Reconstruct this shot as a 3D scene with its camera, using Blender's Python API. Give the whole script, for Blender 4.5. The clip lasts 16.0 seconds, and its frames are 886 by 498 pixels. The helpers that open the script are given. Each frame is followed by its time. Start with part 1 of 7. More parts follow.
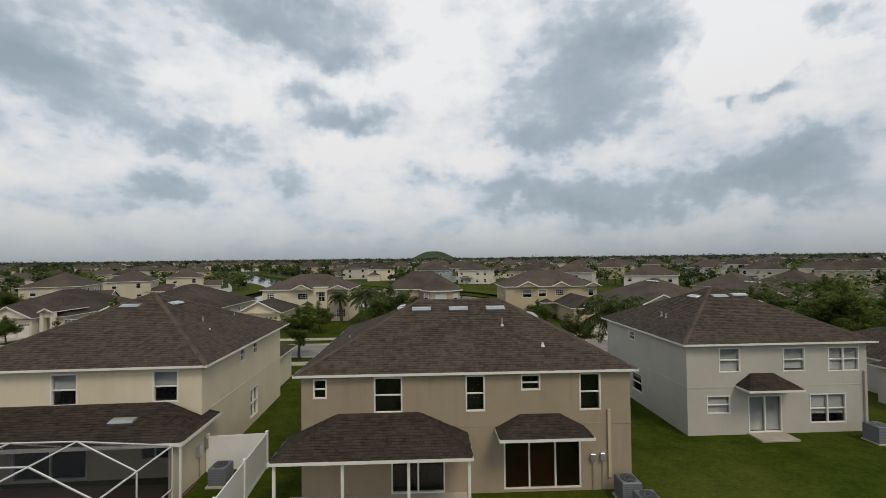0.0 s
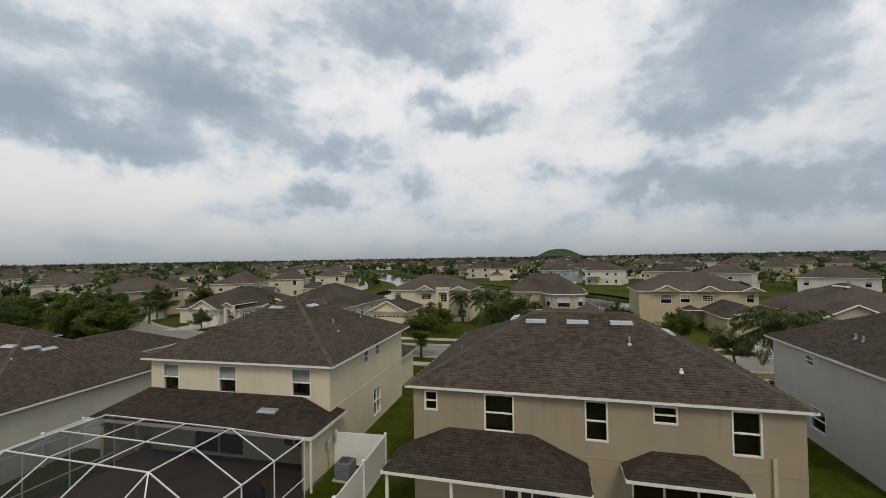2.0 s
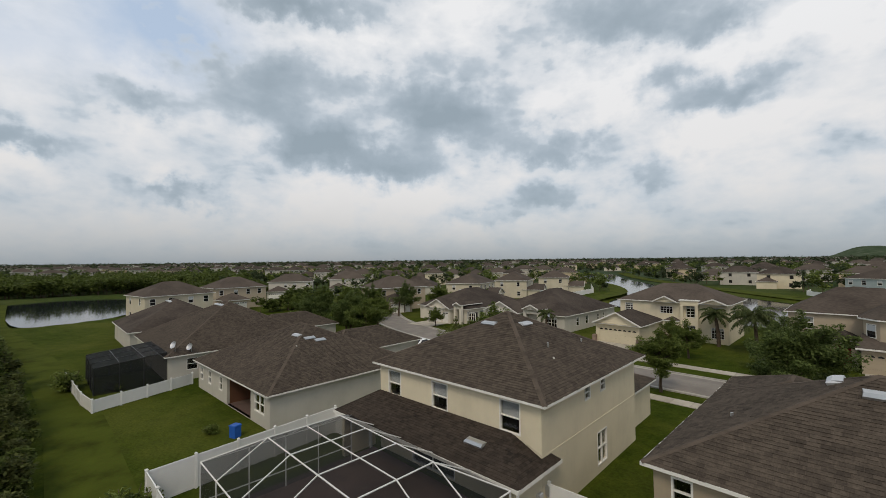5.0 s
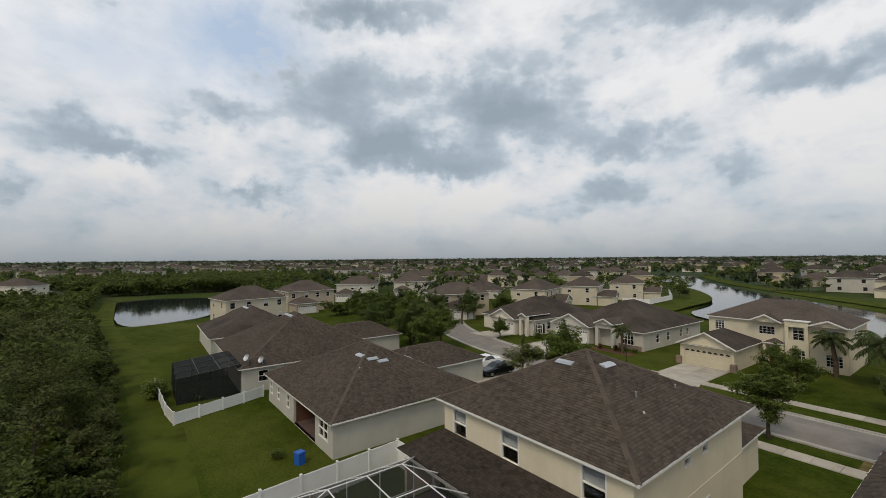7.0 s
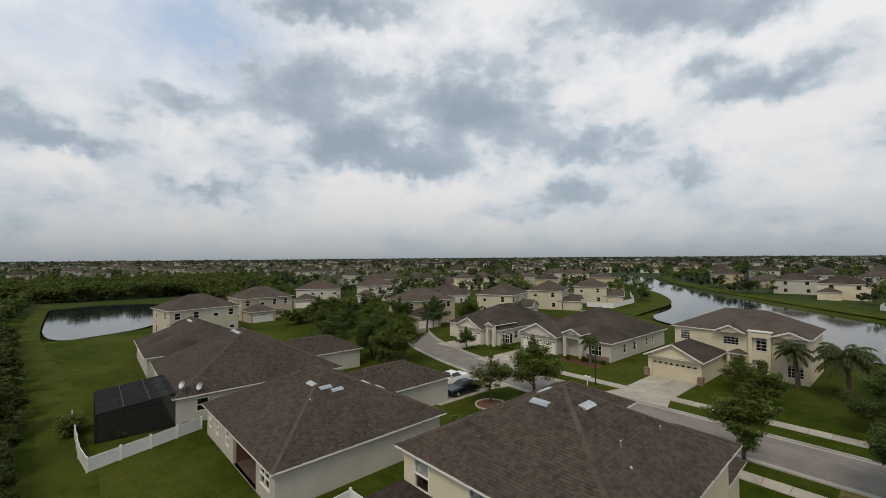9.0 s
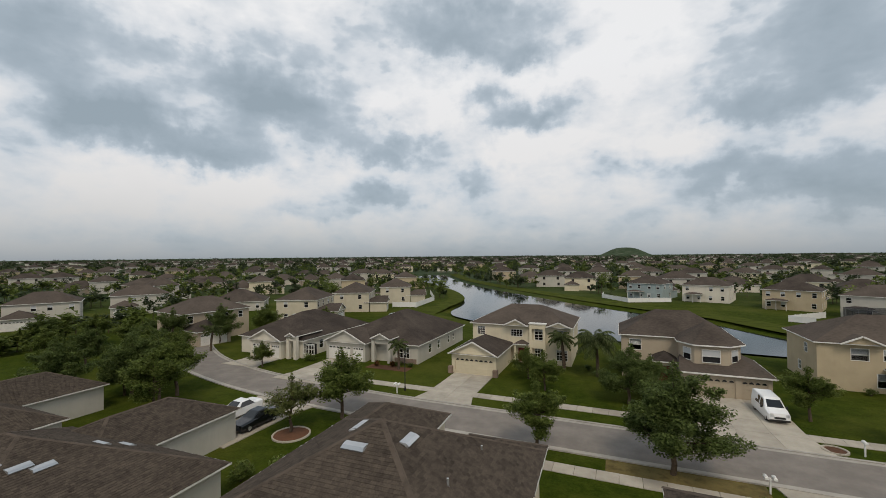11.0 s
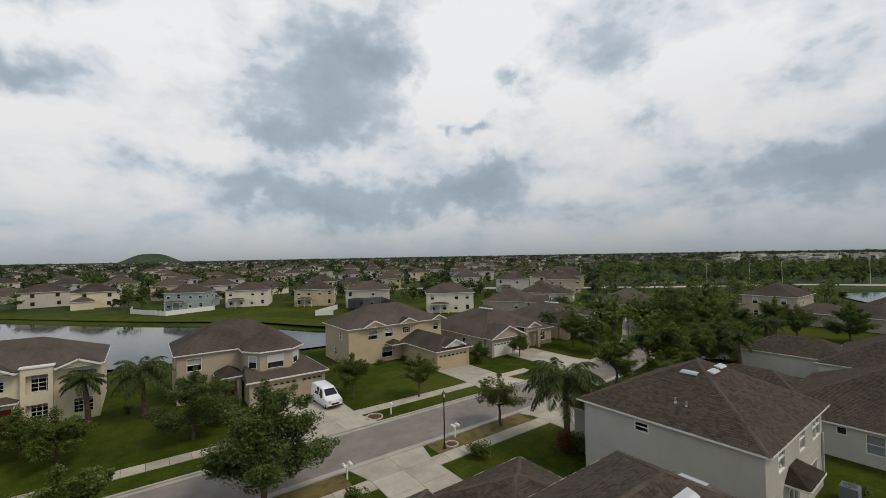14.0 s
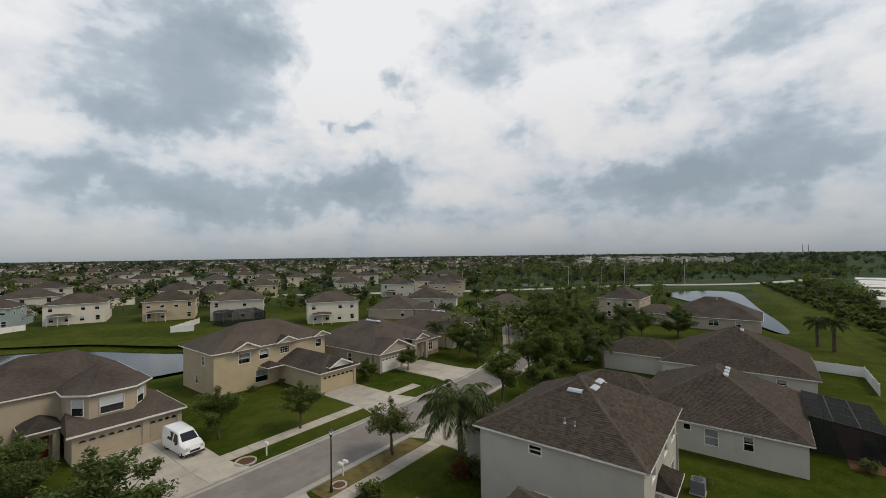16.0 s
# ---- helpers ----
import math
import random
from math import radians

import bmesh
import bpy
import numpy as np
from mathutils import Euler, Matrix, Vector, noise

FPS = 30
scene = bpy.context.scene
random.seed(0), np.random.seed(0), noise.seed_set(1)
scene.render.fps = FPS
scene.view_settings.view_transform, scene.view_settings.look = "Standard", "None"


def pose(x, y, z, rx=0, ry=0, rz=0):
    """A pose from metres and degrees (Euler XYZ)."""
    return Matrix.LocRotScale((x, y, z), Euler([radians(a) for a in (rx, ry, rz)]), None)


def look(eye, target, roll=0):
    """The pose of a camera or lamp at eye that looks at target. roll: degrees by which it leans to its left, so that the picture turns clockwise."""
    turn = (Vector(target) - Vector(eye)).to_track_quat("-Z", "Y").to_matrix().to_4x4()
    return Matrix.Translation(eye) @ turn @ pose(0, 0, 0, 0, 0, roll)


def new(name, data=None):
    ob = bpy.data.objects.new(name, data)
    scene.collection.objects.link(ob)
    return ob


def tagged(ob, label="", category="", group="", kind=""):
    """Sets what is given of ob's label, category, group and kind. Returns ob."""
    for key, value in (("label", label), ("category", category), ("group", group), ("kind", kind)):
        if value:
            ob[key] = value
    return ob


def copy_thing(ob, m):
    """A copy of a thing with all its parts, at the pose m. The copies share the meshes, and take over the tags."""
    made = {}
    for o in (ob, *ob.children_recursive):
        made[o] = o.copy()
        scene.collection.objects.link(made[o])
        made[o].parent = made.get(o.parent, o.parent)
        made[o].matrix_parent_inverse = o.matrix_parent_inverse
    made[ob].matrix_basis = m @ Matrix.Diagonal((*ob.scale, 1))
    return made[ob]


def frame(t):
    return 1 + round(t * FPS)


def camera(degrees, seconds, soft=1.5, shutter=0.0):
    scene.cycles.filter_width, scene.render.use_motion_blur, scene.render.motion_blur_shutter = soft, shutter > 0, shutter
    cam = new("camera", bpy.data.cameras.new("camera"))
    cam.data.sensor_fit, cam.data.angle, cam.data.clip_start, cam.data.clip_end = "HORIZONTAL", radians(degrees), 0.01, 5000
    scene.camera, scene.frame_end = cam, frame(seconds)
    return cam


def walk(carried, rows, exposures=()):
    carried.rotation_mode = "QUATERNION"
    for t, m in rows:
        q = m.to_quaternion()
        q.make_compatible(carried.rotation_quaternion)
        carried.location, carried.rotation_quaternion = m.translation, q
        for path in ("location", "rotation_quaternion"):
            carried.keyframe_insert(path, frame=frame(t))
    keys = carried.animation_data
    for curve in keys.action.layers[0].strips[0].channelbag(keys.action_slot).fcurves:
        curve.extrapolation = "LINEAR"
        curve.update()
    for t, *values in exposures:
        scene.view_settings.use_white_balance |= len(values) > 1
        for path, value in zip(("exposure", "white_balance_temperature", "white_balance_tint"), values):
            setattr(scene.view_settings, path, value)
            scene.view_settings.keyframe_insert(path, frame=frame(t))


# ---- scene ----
cam = camera(94.00, 16.0, soft=0.6)
PATH = [
    (0.00, (3.969, -4.753, 10.652), (4.646, 15.231, 11.090), -0.65),
    (0.50, (4.036, -4.550, 10.859), (3.324, 15.432, 11.310), -0.72),
    (1.00, (4.186, -4.291, 10.969), (1.824, 15.563, 11.422), -0.83),
    (1.50, (4.421, -4.089, 11.091), (0.534, 15.524, 11.531), -0.92),
    (2.00, (4.501, -3.782, 11.211), (-0.691, 15.528, 11.643), -0.99),
    (2.50, (4.439, -3.232, 11.306), (-2.257, 15.609, 11.713), -0.92),
    (3.00, (4.155, -2.433, 11.386), (-4.391, 15.646, 11.756), -0.76),
    (3.50, (3.738, -1.390, 11.326), (-6.681, 15.677, 11.722), -0.65),
    (4.00, (3.533, -0.774, 11.421), (-8.475, 15.214, 11.860), -0.73),
    (4.50, (3.283, -0.320, 11.766), (-10.010, 14.615, 12.241), -0.63),
    (5.00, (3.134, -0.185, 12.121), (-11.128, 13.826, 12.649), -0.63),
    (5.25, (3.082, 0.019, 12.319), (-11.680, 13.501, 12.895), -0.60),
    (5.50, (2.960, 0.178, 12.542), (-12.207, 13.201, 13.144), -0.58),
    (5.75, (2.782, 0.312, 12.789), (-12.702, 12.955, 13.391), -0.56),
    (6.00, (2.561, 0.429, 13.053), (-13.168, 12.769, 13.633), -0.53),
    (6.25, (2.304, 0.543, 13.323), (-13.608, 12.647, 13.870), -0.51),
    (6.50, (2.021, 0.665, 13.591), (-14.024, 12.593, 14.099), -0.50),
    (6.75, (1.723, 0.805, 13.847), (-14.415, 12.610, 14.319), -0.49),
    (7.00, (1.419, 0.977, 14.083), (-14.781, 12.698, 14.528), -0.48),
    (7.25, (1.117, 1.191, 14.290), (-15.119, 12.861, 14.725), -0.48),
    (7.50, (0.822, 1.435, 14.470), (-15.438, 13.072, 14.909), -0.50),
    (8.00, (0.180, 1.918, 14.824), (-16.094, 13.535, 15.258), -0.53),
    (8.50, (-0.433, 2.509, 15.218), (-16.678, 14.168, 15.635), -0.53),
    (8.75, (-0.706, 2.830, 15.357), (-16.558, 15.018, 15.772), -0.51),
    (9.00, (-0.954, 3.136, 15.476), (-16.146, 16.137, 15.886), -0.43),
    (9.25, (-1.236, 3.302, 15.617), (-15.311, 17.505, 16.021), -0.34),
    (9.50, (-1.585, 3.483, 15.715), (-14.258, 18.950, 16.101), -0.27),
    (9.75, (-1.988, 3.780, 15.742), (-13.264, 20.295, 16.091), -0.24),
    (10.00, (-2.399, 4.157, 15.769), (-12.491, 21.421, 16.092), -0.26),
    (10.25, (-2.792, 4.622, 15.798), (-12.035, 22.355, 16.107), -0.30),
    (10.50, (-3.178, 5.144, 15.827), (-11.813, 23.181, 16.133), -0.37),
    (10.75, (-3.541, 5.706, 15.854), (-11.711, 23.958, 16.165), -0.45),
    (11.00, (-3.792, 6.321, 15.874), (-11.589, 24.736, 16.198), -0.55),
    (11.25, (-4.028, 6.929, 15.881), (-11.351, 25.536, 16.227), -0.70),
    (11.50, (-4.200, 7.526, 15.881), (-10.860, 26.381, 16.250), -0.85),
    (11.75, (-4.323, 8.088, 15.872), (-9.988, 27.264, 16.264), -1.02),
    (12.00, (-4.415, 8.596, 15.854), (-8.777, 28.110, 16.265), -1.19),
    (12.25, (-4.550, 8.984, 15.821), (-7.322, 28.787, 16.245), -1.18),
    (12.50, (-4.731, 9.287, 15.777), (-5.686, 29.259, 16.210), -1.10),
    (12.75, (-4.961, 9.502, 15.678), (-3.940, 29.471, 16.110), -1.07),
    (13.00, (-5.229, 9.740, 15.612), (-2.112, 29.491, 16.039), -1.01),
    (13.25, (-5.498, 10.102, 15.639), (-0.303, 29.412, 16.041), -0.91),
    (13.50, (-5.798, 10.500, 15.667), (1.521, 29.109, 16.037), -0.87),
    (13.75, (-6.197, 11.066, 15.735), (3.522, 28.542, 16.082), -0.96),
    (14.00, (-6.557, 11.716, 15.824), (5.231, 27.869, 16.155), -1.03),
    (14.25, (-6.798, 12.312, 15.870), (6.284, 27.436, 16.199), -0.95),
    (14.50, (-6.892, 12.840, 15.934), (7.071, 27.155, 16.267), -0.81),
    (15.00, (-6.703, 13.551, 16.260), (8.190, 26.897, 16.591), -0.82),
    (15.50, (-6.214, 13.868, 16.730), (9.176, 26.637, 17.063), -0.83),
    (16.00, (-5.630, 13.883, 17.334), (10.171, 26.140, 17.646), -0.78),
]
walk(cam, [(t, look(eye, target, roll)) for t, eye, target, roll in PATH])

# ---- world, sun ----
SUN_EL, SUN_ROT = radians(52), radians(150)
world = bpy.data.worlds.new("sky")
scene.world = world
world.use_nodes = True
WT = world.node_tree
WT.nodes.clear()


def nd(tree, kind, **values):
    n = tree.nodes.new(kind)
    for k, v in values.items():
        n.inputs[k].default_value = v
    return n


def math_node(tree, op, a, b=None, c=None, clamp=False):
    n = tree.nodes.new("ShaderNodeMath")
    n.operation, n.use_clamp = op, clamp
    for i, v in enumerate((a, b, c)):
        if v is None:
            continue
        if isinstance(v, (int, float)):
            n.inputs[i].default_value = v
        else:
            tree.links.new(v, n.inputs[i])
    return n.outputs[0]


def vec_node(tree, op, a, b=None, scale=None):
    n = tree.nodes.new("ShaderNodeVectorMath")
    n.operation = op
    for i, v in enumerate((a, b)):
        if v is None:
            continue
        if isinstance(v, (tuple, list)):
            n.inputs[i].default_value = v
        else:
            tree.links.new(v, n.inputs[i])
    if scale is not None:
        n.inputs["Scale"].default_value = scale
    return n.outputs["Value"] if op in ("DOT_PRODUCT", "LENGTH", "DISTANCE") else n.outputs["Vector"]


def mix_node(tree, fac, a, b, blend="MIX"):
    n = tree.nodes.new("ShaderNodeMix")
    n.data_type, n.blend_type = "RGBA", blend
    for i, v in ((0, fac), (6, a), (7, b)):
        if isinstance(v, (int, float)):
            n.inputs[i].default_value = v
        elif isinstance(v, tuple):
            n.inputs[i].default_value = (*v, 1) if len(v) == 3 else v
        else:
            tree.links.new(v, n.inputs[i])
    return n.outputs[2]


def ramp_node(tree, fac, stops, ease="LINEAR"):
    n = tree.nodes.new("ShaderNodeValToRGB")
    n.color_ramp.interpolation = ease
    while len(n.color_ramp.elements) < len(stops):
        n.color_ramp.elements.new(0.5)
    for e, (p, c) in zip(n.color_ramp.elements, stops):
        e.position = p
        e.color = (*c, 1) if isinstance(c, tuple) else (c, c, c, 1)
    tree.links.new(fac, n.inputs[0])
    return n.outputs[0]


def noise_node(tree, vector, scale, detail=4, rough=0.55, distort=0.0, dim="3D"):
    n = nd(tree, "ShaderNodeTexNoise", Scale=scale, Detail=detail, Roughness=rough, Distortion=distort)
    n.noise_dimensions = dim
    if vector is not None:
        tree.links.new(vector, n.inputs["Vector"])
    return n


# cloud masses seen over the estate: azimuth and elevation in degrees, half width, half height, weight
CLOUDS_NORTH = [
    (-19, 29.2, 10.1, 4.1, 0.80), (-12, 25.4, 3.8, 1.8, 0.50), (-12, 18.3, 6.1, 2.3, 0.75), (-18, 20.6, 2.6, 1.5, 0.45),
    (-45, 20.7, 5.7, 4.1, 0.42), (22, 25.5, 7.8, 4.4, 0.55), (23, 17.9, 9.6, 4.8, 0.62), (29, 25.2, 4.6, 3.3, 0.50),
    (13, 15.7, 6.6, 2.3, 0.50), (41, 18.5, 1.7, 1.1, 0.60), (37, 17.4, 0.8, 0.7, 0.50), (38, 7.9, 5.4, 2.1, 0.55),
    (42, 12.0, 2.4, 2.4, 0.45), (1, 10.2, 3.9, 2.3, 0.40), (-20, 10.1, 3.9, 2.0, 0.40), (20, 8.3, 11.3, 2.3, 0.42),
    (-39, 6.1, 7.7, 1.1, 0.25),
]
CLOUDS_WEST = [
    (-56, 12.9, 9.8, 2.8, 0.80), (-63, 14.9, 6.5, 2.8, 0.45), (-30, 14.5, 8.0, 2.4, 0.68), (-40, 17.5, 7.0, 3.2, 0.40),
    (-66, 22.1, 9.7, 3.2, 0.42), (-52, 20.4, 8.5, 3.5, 0.42), (-82, 17.1, 5.2, 2.0, 0.45), (-91, 12.2, 2.1, 1.2, 0.50),
    (-77, 6.9, 4.5, 1.5, 0.35), (-65, 30.1, 7.7, 1.5, 0.45), (-33, 8.3, 3.4, 2.1, 0.32), (-95, 13.3, 3.8, 1.8, 0.55),
    (-100, 8.4, 2.3, 1.8, 0.45), (-65, 31.0, 7.6, 2.0, 0.45), (-78, 7.8, 4.6, 1.4, 0.30), (-31, 8.9, 4.0, 1.7, 0.35),
    (-74, 19.2, 7.7, 2.7, 0.30),
]
CLOUDS_EAST = [
    (60, 24.6, 9.1, 3.9, 0.42), (62, 16.2, 2.7, 1.6, 0.40), (83, 8.8, 13.4, 2.2, 0.78), (93, 11.9, 4.7, 3.9, 0.55),
    (90, 22.2, 6.6, 2.9, 0.50), (79, 17.2, 5.4, 2.1, 0.32), (45, 10.5, 6.6, 2.6, 0.50), (31, 6.0, 22.2, 2.2, 0.35),
    (75, 5.6, 16.0, 1.7, 0.30), (47, 22.0, 2.8, 1.5, 0.55), (13, 9.4, 4.5, 2.4, 0.40),
]
BRIGHT_GAPS = [
    (41, 25.1, 6.1, 5.8, 0.60), (68, 19.5, 5.0, 4.7, 0.42), (52, 8.8, 3.5, 1.8, 0.40), (-3, 23.6, 5.5, 7.3, 0.38),
    (35, 20.3, 2.8, 3.9, 0.50), (5, 13.4, 4.6, 3.0, 0.30), (-14, 12.9, 3.4, 1.9, 0.30), (-44, 16.1, 1.4, 2.2, 0.35),
    (-69, 15.1, 2.4, 2.0, 0.35), (-80, 8.7, 1.4, 1.1, 0.25), (-91, 10.0, 1.7, 1.6, 0.30), (-80, 19.2, 3.9, 1.3, 0.40),
    (-81, 9.4, 1.9, 1.1, 0.25), (-61, 6.0, 12.2, 1.9, 0.28), (-22, 19.3, 4.0, 3.9, 0.35), (-50, 8.6, 4.7, 1.8, 0.30),
]
BLUE_GAPS = [
    (-82, 25.5, 6.8, 4.6, 0.80), (-95, 21.2, 6.3, 3.7, 0.50), (-77, 25.5, 5.2, 4.4, 0.50),
]


def build_sky():
    t = WT
    geo = nd(t, "ShaderNodeTexCoord")
    d = vec_node(t, "NORMALIZE", geo.outputs["Generated"])
    sep = nd(t, "ShaderNodeSeparateXYZ")
    t.links.new(d, sep.inputs[0])
    x, y, z = sep.outputs
    az = math_node(t, "MULTIPLY", math_node(t, "ARCTAN2", x, y), 180 / math.pi)
    el = math_node(t, "MULTIPLY", math_node(t, "ARCSINE", z), 180 / math.pi)
    flat = vec_node(t, "MULTIPLY", d, (1.0, 1.0, 1.9))
    broad = noise_node(t, flat, 2.6, 2, 0.5)
    heap = noise_node(t, flat, 6.5, 7, 0.56)
    # the same heaps a little higher: where they thin out upwards their tops catch the light
    above = noise_node(t, vec_node(t, "ADD", flat, (0.0, 0.0, 0.035)), 6.5, 5, 0.56)
    lit = math_node(t, "SUBTRACT", heap.outputs[0], above.outputs[0])
    # warp for the outline of the masses
    ang = nd(t, "ShaderNodeCombineXYZ")
    t.links.new(az, ang.inputs[0])
    t.links.new(el, ang.inputs[1])
    warp1 = noise_node(t, ang.outputs[0], 0.11, 2, 0.5)
    warp2 = noise_node(t, ang.outputs[0], 0.42, 4, 0.55)
    w1 = vec_node(t, "SCALE", vec_node(t, "SUBTRACT", warp1.outputs["Color"], (0.5, 0.5, 0.5)), scale=6.0)
    w2 = vec_node(t, "SCALE", vec_node(t, "SUBTRACT", warp2.outputs["Color"], (0.5, 0.5, 0.5)), scale=5.0)
    wv = vec_node(t, "ADD", ang.outputs[0], vec_node(t, "ADD", w1, w2))
    ws = nd(t, "ShaderNodeSeparateXYZ")
    t.links.new(wv, ws.inputs[0])

    def masses(rows, flat_base=1.0):
        """Soft heaps; below its middle each ends sooner, as a cloud's level base does."""
        total = None
        for a, e, hw, hh, weight in rows:
            dx = math_node(t, "MULTIPLY", math_node(t, "SUBTRACT", ws.outputs[0], a), 1 / (hw * 1.12))
            dy = math_node(t, "MULTIPLY", math_node(t, "SUBTRACT", ws.outputs[1], e), 1 / (hh * 1.12))
            low = math_node(t, "MULTIPLY", math_node(t, "MINIMUM", dy, 0.0), flat_base)
            dy = math_node(t, "ADD", math_node(t, "MAXIMUM", dy, 0.0), low)
            r2 = math_node(t, "ADD", math_node(t, "MULTIPLY", dx, dx), math_node(t, "MULTIPLY", dy, dy))
            g = math_node(t, "MULTIPLY", math_node(t, "EXPONENT", math_node(t, "MULTIPLY", r2, -1.0)), weight)
            total = g if total is None else math_node(t, "ADD", total, g)
        return total

    dark = masses(CLOUDS_NORTH + CLOUDS_WEST + CLOUDS_EAST, 1.35)
    gap = masses(BRIGHT_GAPS)
    grain = math_node(t, "MULTIPLY", math_node(t, "SUBTRACT", heap.outputs[0], 0.5), 1.1)
    veil = math_node(t, "MULTIPLY", math_node(t, "SUBTRACT", broad.outputs[0], 0.5), 0.45)
    # rounded heads along the edges of the heaps
    puff = nd(t, "ShaderNodeTexVoronoi", Scale=15.0, Detail=2.0, Roughness=0.55)
    puff.feature = "SMOOTH_F1"
    puff.inputs["Smoothness"].default_value = 0.35
    t.links.new(vec_node(t, "ADD", flat, vec_node(t, "SCALE", heap.outputs["Color"], scale=0.10)), puff.inputs["Vector"])
    heads = math_node(t, "MULTIPLY", math_node(t, "SUBTRACT", 0.55, puff.outputs["Distance"]), 0.34)
    n = math_node(t, "ADD", grain, math_node(t, "ADD", veil, math_node(t, "MULTIPLY", lit, -0.75)))
    raw = math_node(t, "ADD", math_node(t, "SUBTRACT", math_node(t, "MULTIPLY", dark, 0.92), math_node(t, "MULTIPLY", gap, 0.75)), n)
    body = nd(t, "ShaderNodeMapRange", **{"From Min": 0.02, "From Max": 0.25, "To Min": 0.0, "To Max": 1.0})
    body.interpolation_type = "SMOOTHSTEP"
    t.links.new(math_node(t, "ADD", raw, heads), body.inputs["Value"])
    depth = math_node(t, "ADD", math_node(t, "MULTIPLY", math_node(t, "ADD", raw, math_node(t, "MULTIPLY", heads, 0.45)), 0.90), math_node(t, "ADD", math_node(t, "MULTIPLY", body.outputs[0], 0.17), 0.115))
    # unseen thicker cloud added overhead, to dim the light on the ground
    depth = math_node(t, "ADD", depth, math_node(t, "MULTIPLY", math_node(t, "SUBTRACT", el, 36.0), 1 / 30.0, clamp=True))
    # towards the horizon the clouds close up
    depth = math_node(t, "ADD", depth, math_node(t, "MULTIPLY", math_node(t, "SUBTRACT", 1.0, math_node(t, "MULTIPLY", el, 1 / 20.0), clamp=True), 0.16))
    cloud = ramp_node(t, depth, [(0.0, (0.94, 0.94, 0.945)), (0.14, (0.80, 0.825, 0.855)), (0.30, (0.635, 0.69, 0.745)), (0.50, (0.53, 0.597, 0.66)),
                                 (0.72, (0.41, 0.482, 0.545)), (1.0, (0.335, 0.405, 0.46))])
    cream = math_node(t, "MULTIPLY", math_node(t, "SUBTRACT", 1.0, math_node(t, "MULTIPLY", el, 1 / 24.0), clamp=True), math_node(t, "SUBTRACT", 1.0, math_node(t, "MULTIPLY", depth, 3.0), clamp=True))
    cloud = mix_node(t, math_node(t, "MULTIPLY", cream, 0.6), cloud, (0.74, 0.685, 0.635))
    haze = math_node(t, "SUBTRACT", 1.0, math_node(t, "MULTIPLY", math_node(t, "MAXIMUM", el, 0.0), 1 / 12.0), clamp=True)
    cloud = mix_node(t, math_node(t, "MULTIPLY", math_node(t, "POWER", haze, 2.5), 0.88), cloud, (0.305, 0.345, 0.378))
    # rain-laden bank low in the east
    bank = masses([(78, 5.0, 42, 10, 0.24), (-85, 3.0, 40, 6, 0.10)])
    cloud = mix_node(t, bank, cloud, (0.20, 0.225, 0.27))
    sky = nd(t, "ShaderNodeTexSky")
    sky.sky_type, sky.sun_disc = "NISHITA", False
    sky.sun_elevation, sky.sun_rotation = SUN_EL, SUN_ROT
    skyc = mix_node(t, 1.0, sky.outputs[0], (0.10, 0.10, 0.10), "MULTIPLY")
    blue = masses(BLUE_GAPS)
    thin = math_node(t, "MULTIPLY", blue, math_node(t, "MULTIPLY", math_node(t, "SUBTRACT", 0.50, depth), 3.2, clamp=True), clamp=True)
    col = mix_node(t, thin, cloud, mix_node(t, 0.75, skyc, (0.62, 0.75, 0.93)))
    bg = nd(t, "ShaderNodeBackground", Strength=SKY_STRENGTH)
    t.links.new(col, bg.inputs[0])
    bgs = nd(t, "ShaderNodeBackground", Strength=0.006)
    t.links.new(sky.outputs[0], bgs.inputs[0])
    add = nd(t, "ShaderNodeAddShader")
    t.links.new(bg.outputs[0], add.inputs[0])
    t.links.new(bgs.outputs[0], add.inputs[1])
    out = nd(t, "ShaderNodeOutputWorld")
    t.links.new(add.outputs[0], out.inputs[0])



SKY_STRENGTH = 0.88
build_sky()
sun = new("sun", bpy.data.lights.new("sun", "SUN"))
sun.data.energy, sun.data.angle, sun.data.color = 1.5, radians(20), (1.0, 0.86, 0.68)
sun.matrix_basis = look((0, 0, 50), (-math.sin(SUN_ROT) * math.cos(SUN_EL) * 50, -math.cos(SUN_ROT) * math.cos(SUN_EL) * 50, 50 - math.sin(SUN_EL) * 50))


# ---- materials ----
def material(name, rough=0.8, metal=0.0, spec=0.4):
    m = bpy.data.materials.new(name)
    m.use_nodes = True
    t = m.node_tree
    b = t.nodes["Principled BSDF"]
    b.inputs["Roughness"].default_value = rough
    b.inputs["Metallic"].default_value = metal
    b.inputs["Specular IOR Level"].default_value = spec
    return m, t, b


def coords(t, scale=None):
    """World-sized coordinates of the surface."""
    g = nd(t, "ShaderNodeNewGeometry")
    if scale is None:
        return g.outputs["Position"]
    return vec_node(t, "MULTIPLY", g.outputs["Position"], scale)


def bump(t, b, height, strength=0.3, distance=0.02):
    n = nd(t, "ShaderNodeBump", Strength=strength, Distance=distance)
    t.links.new(height, n.inputs["Height"])
    t.links.new(n.outputs[0], b.inputs["Normal"])


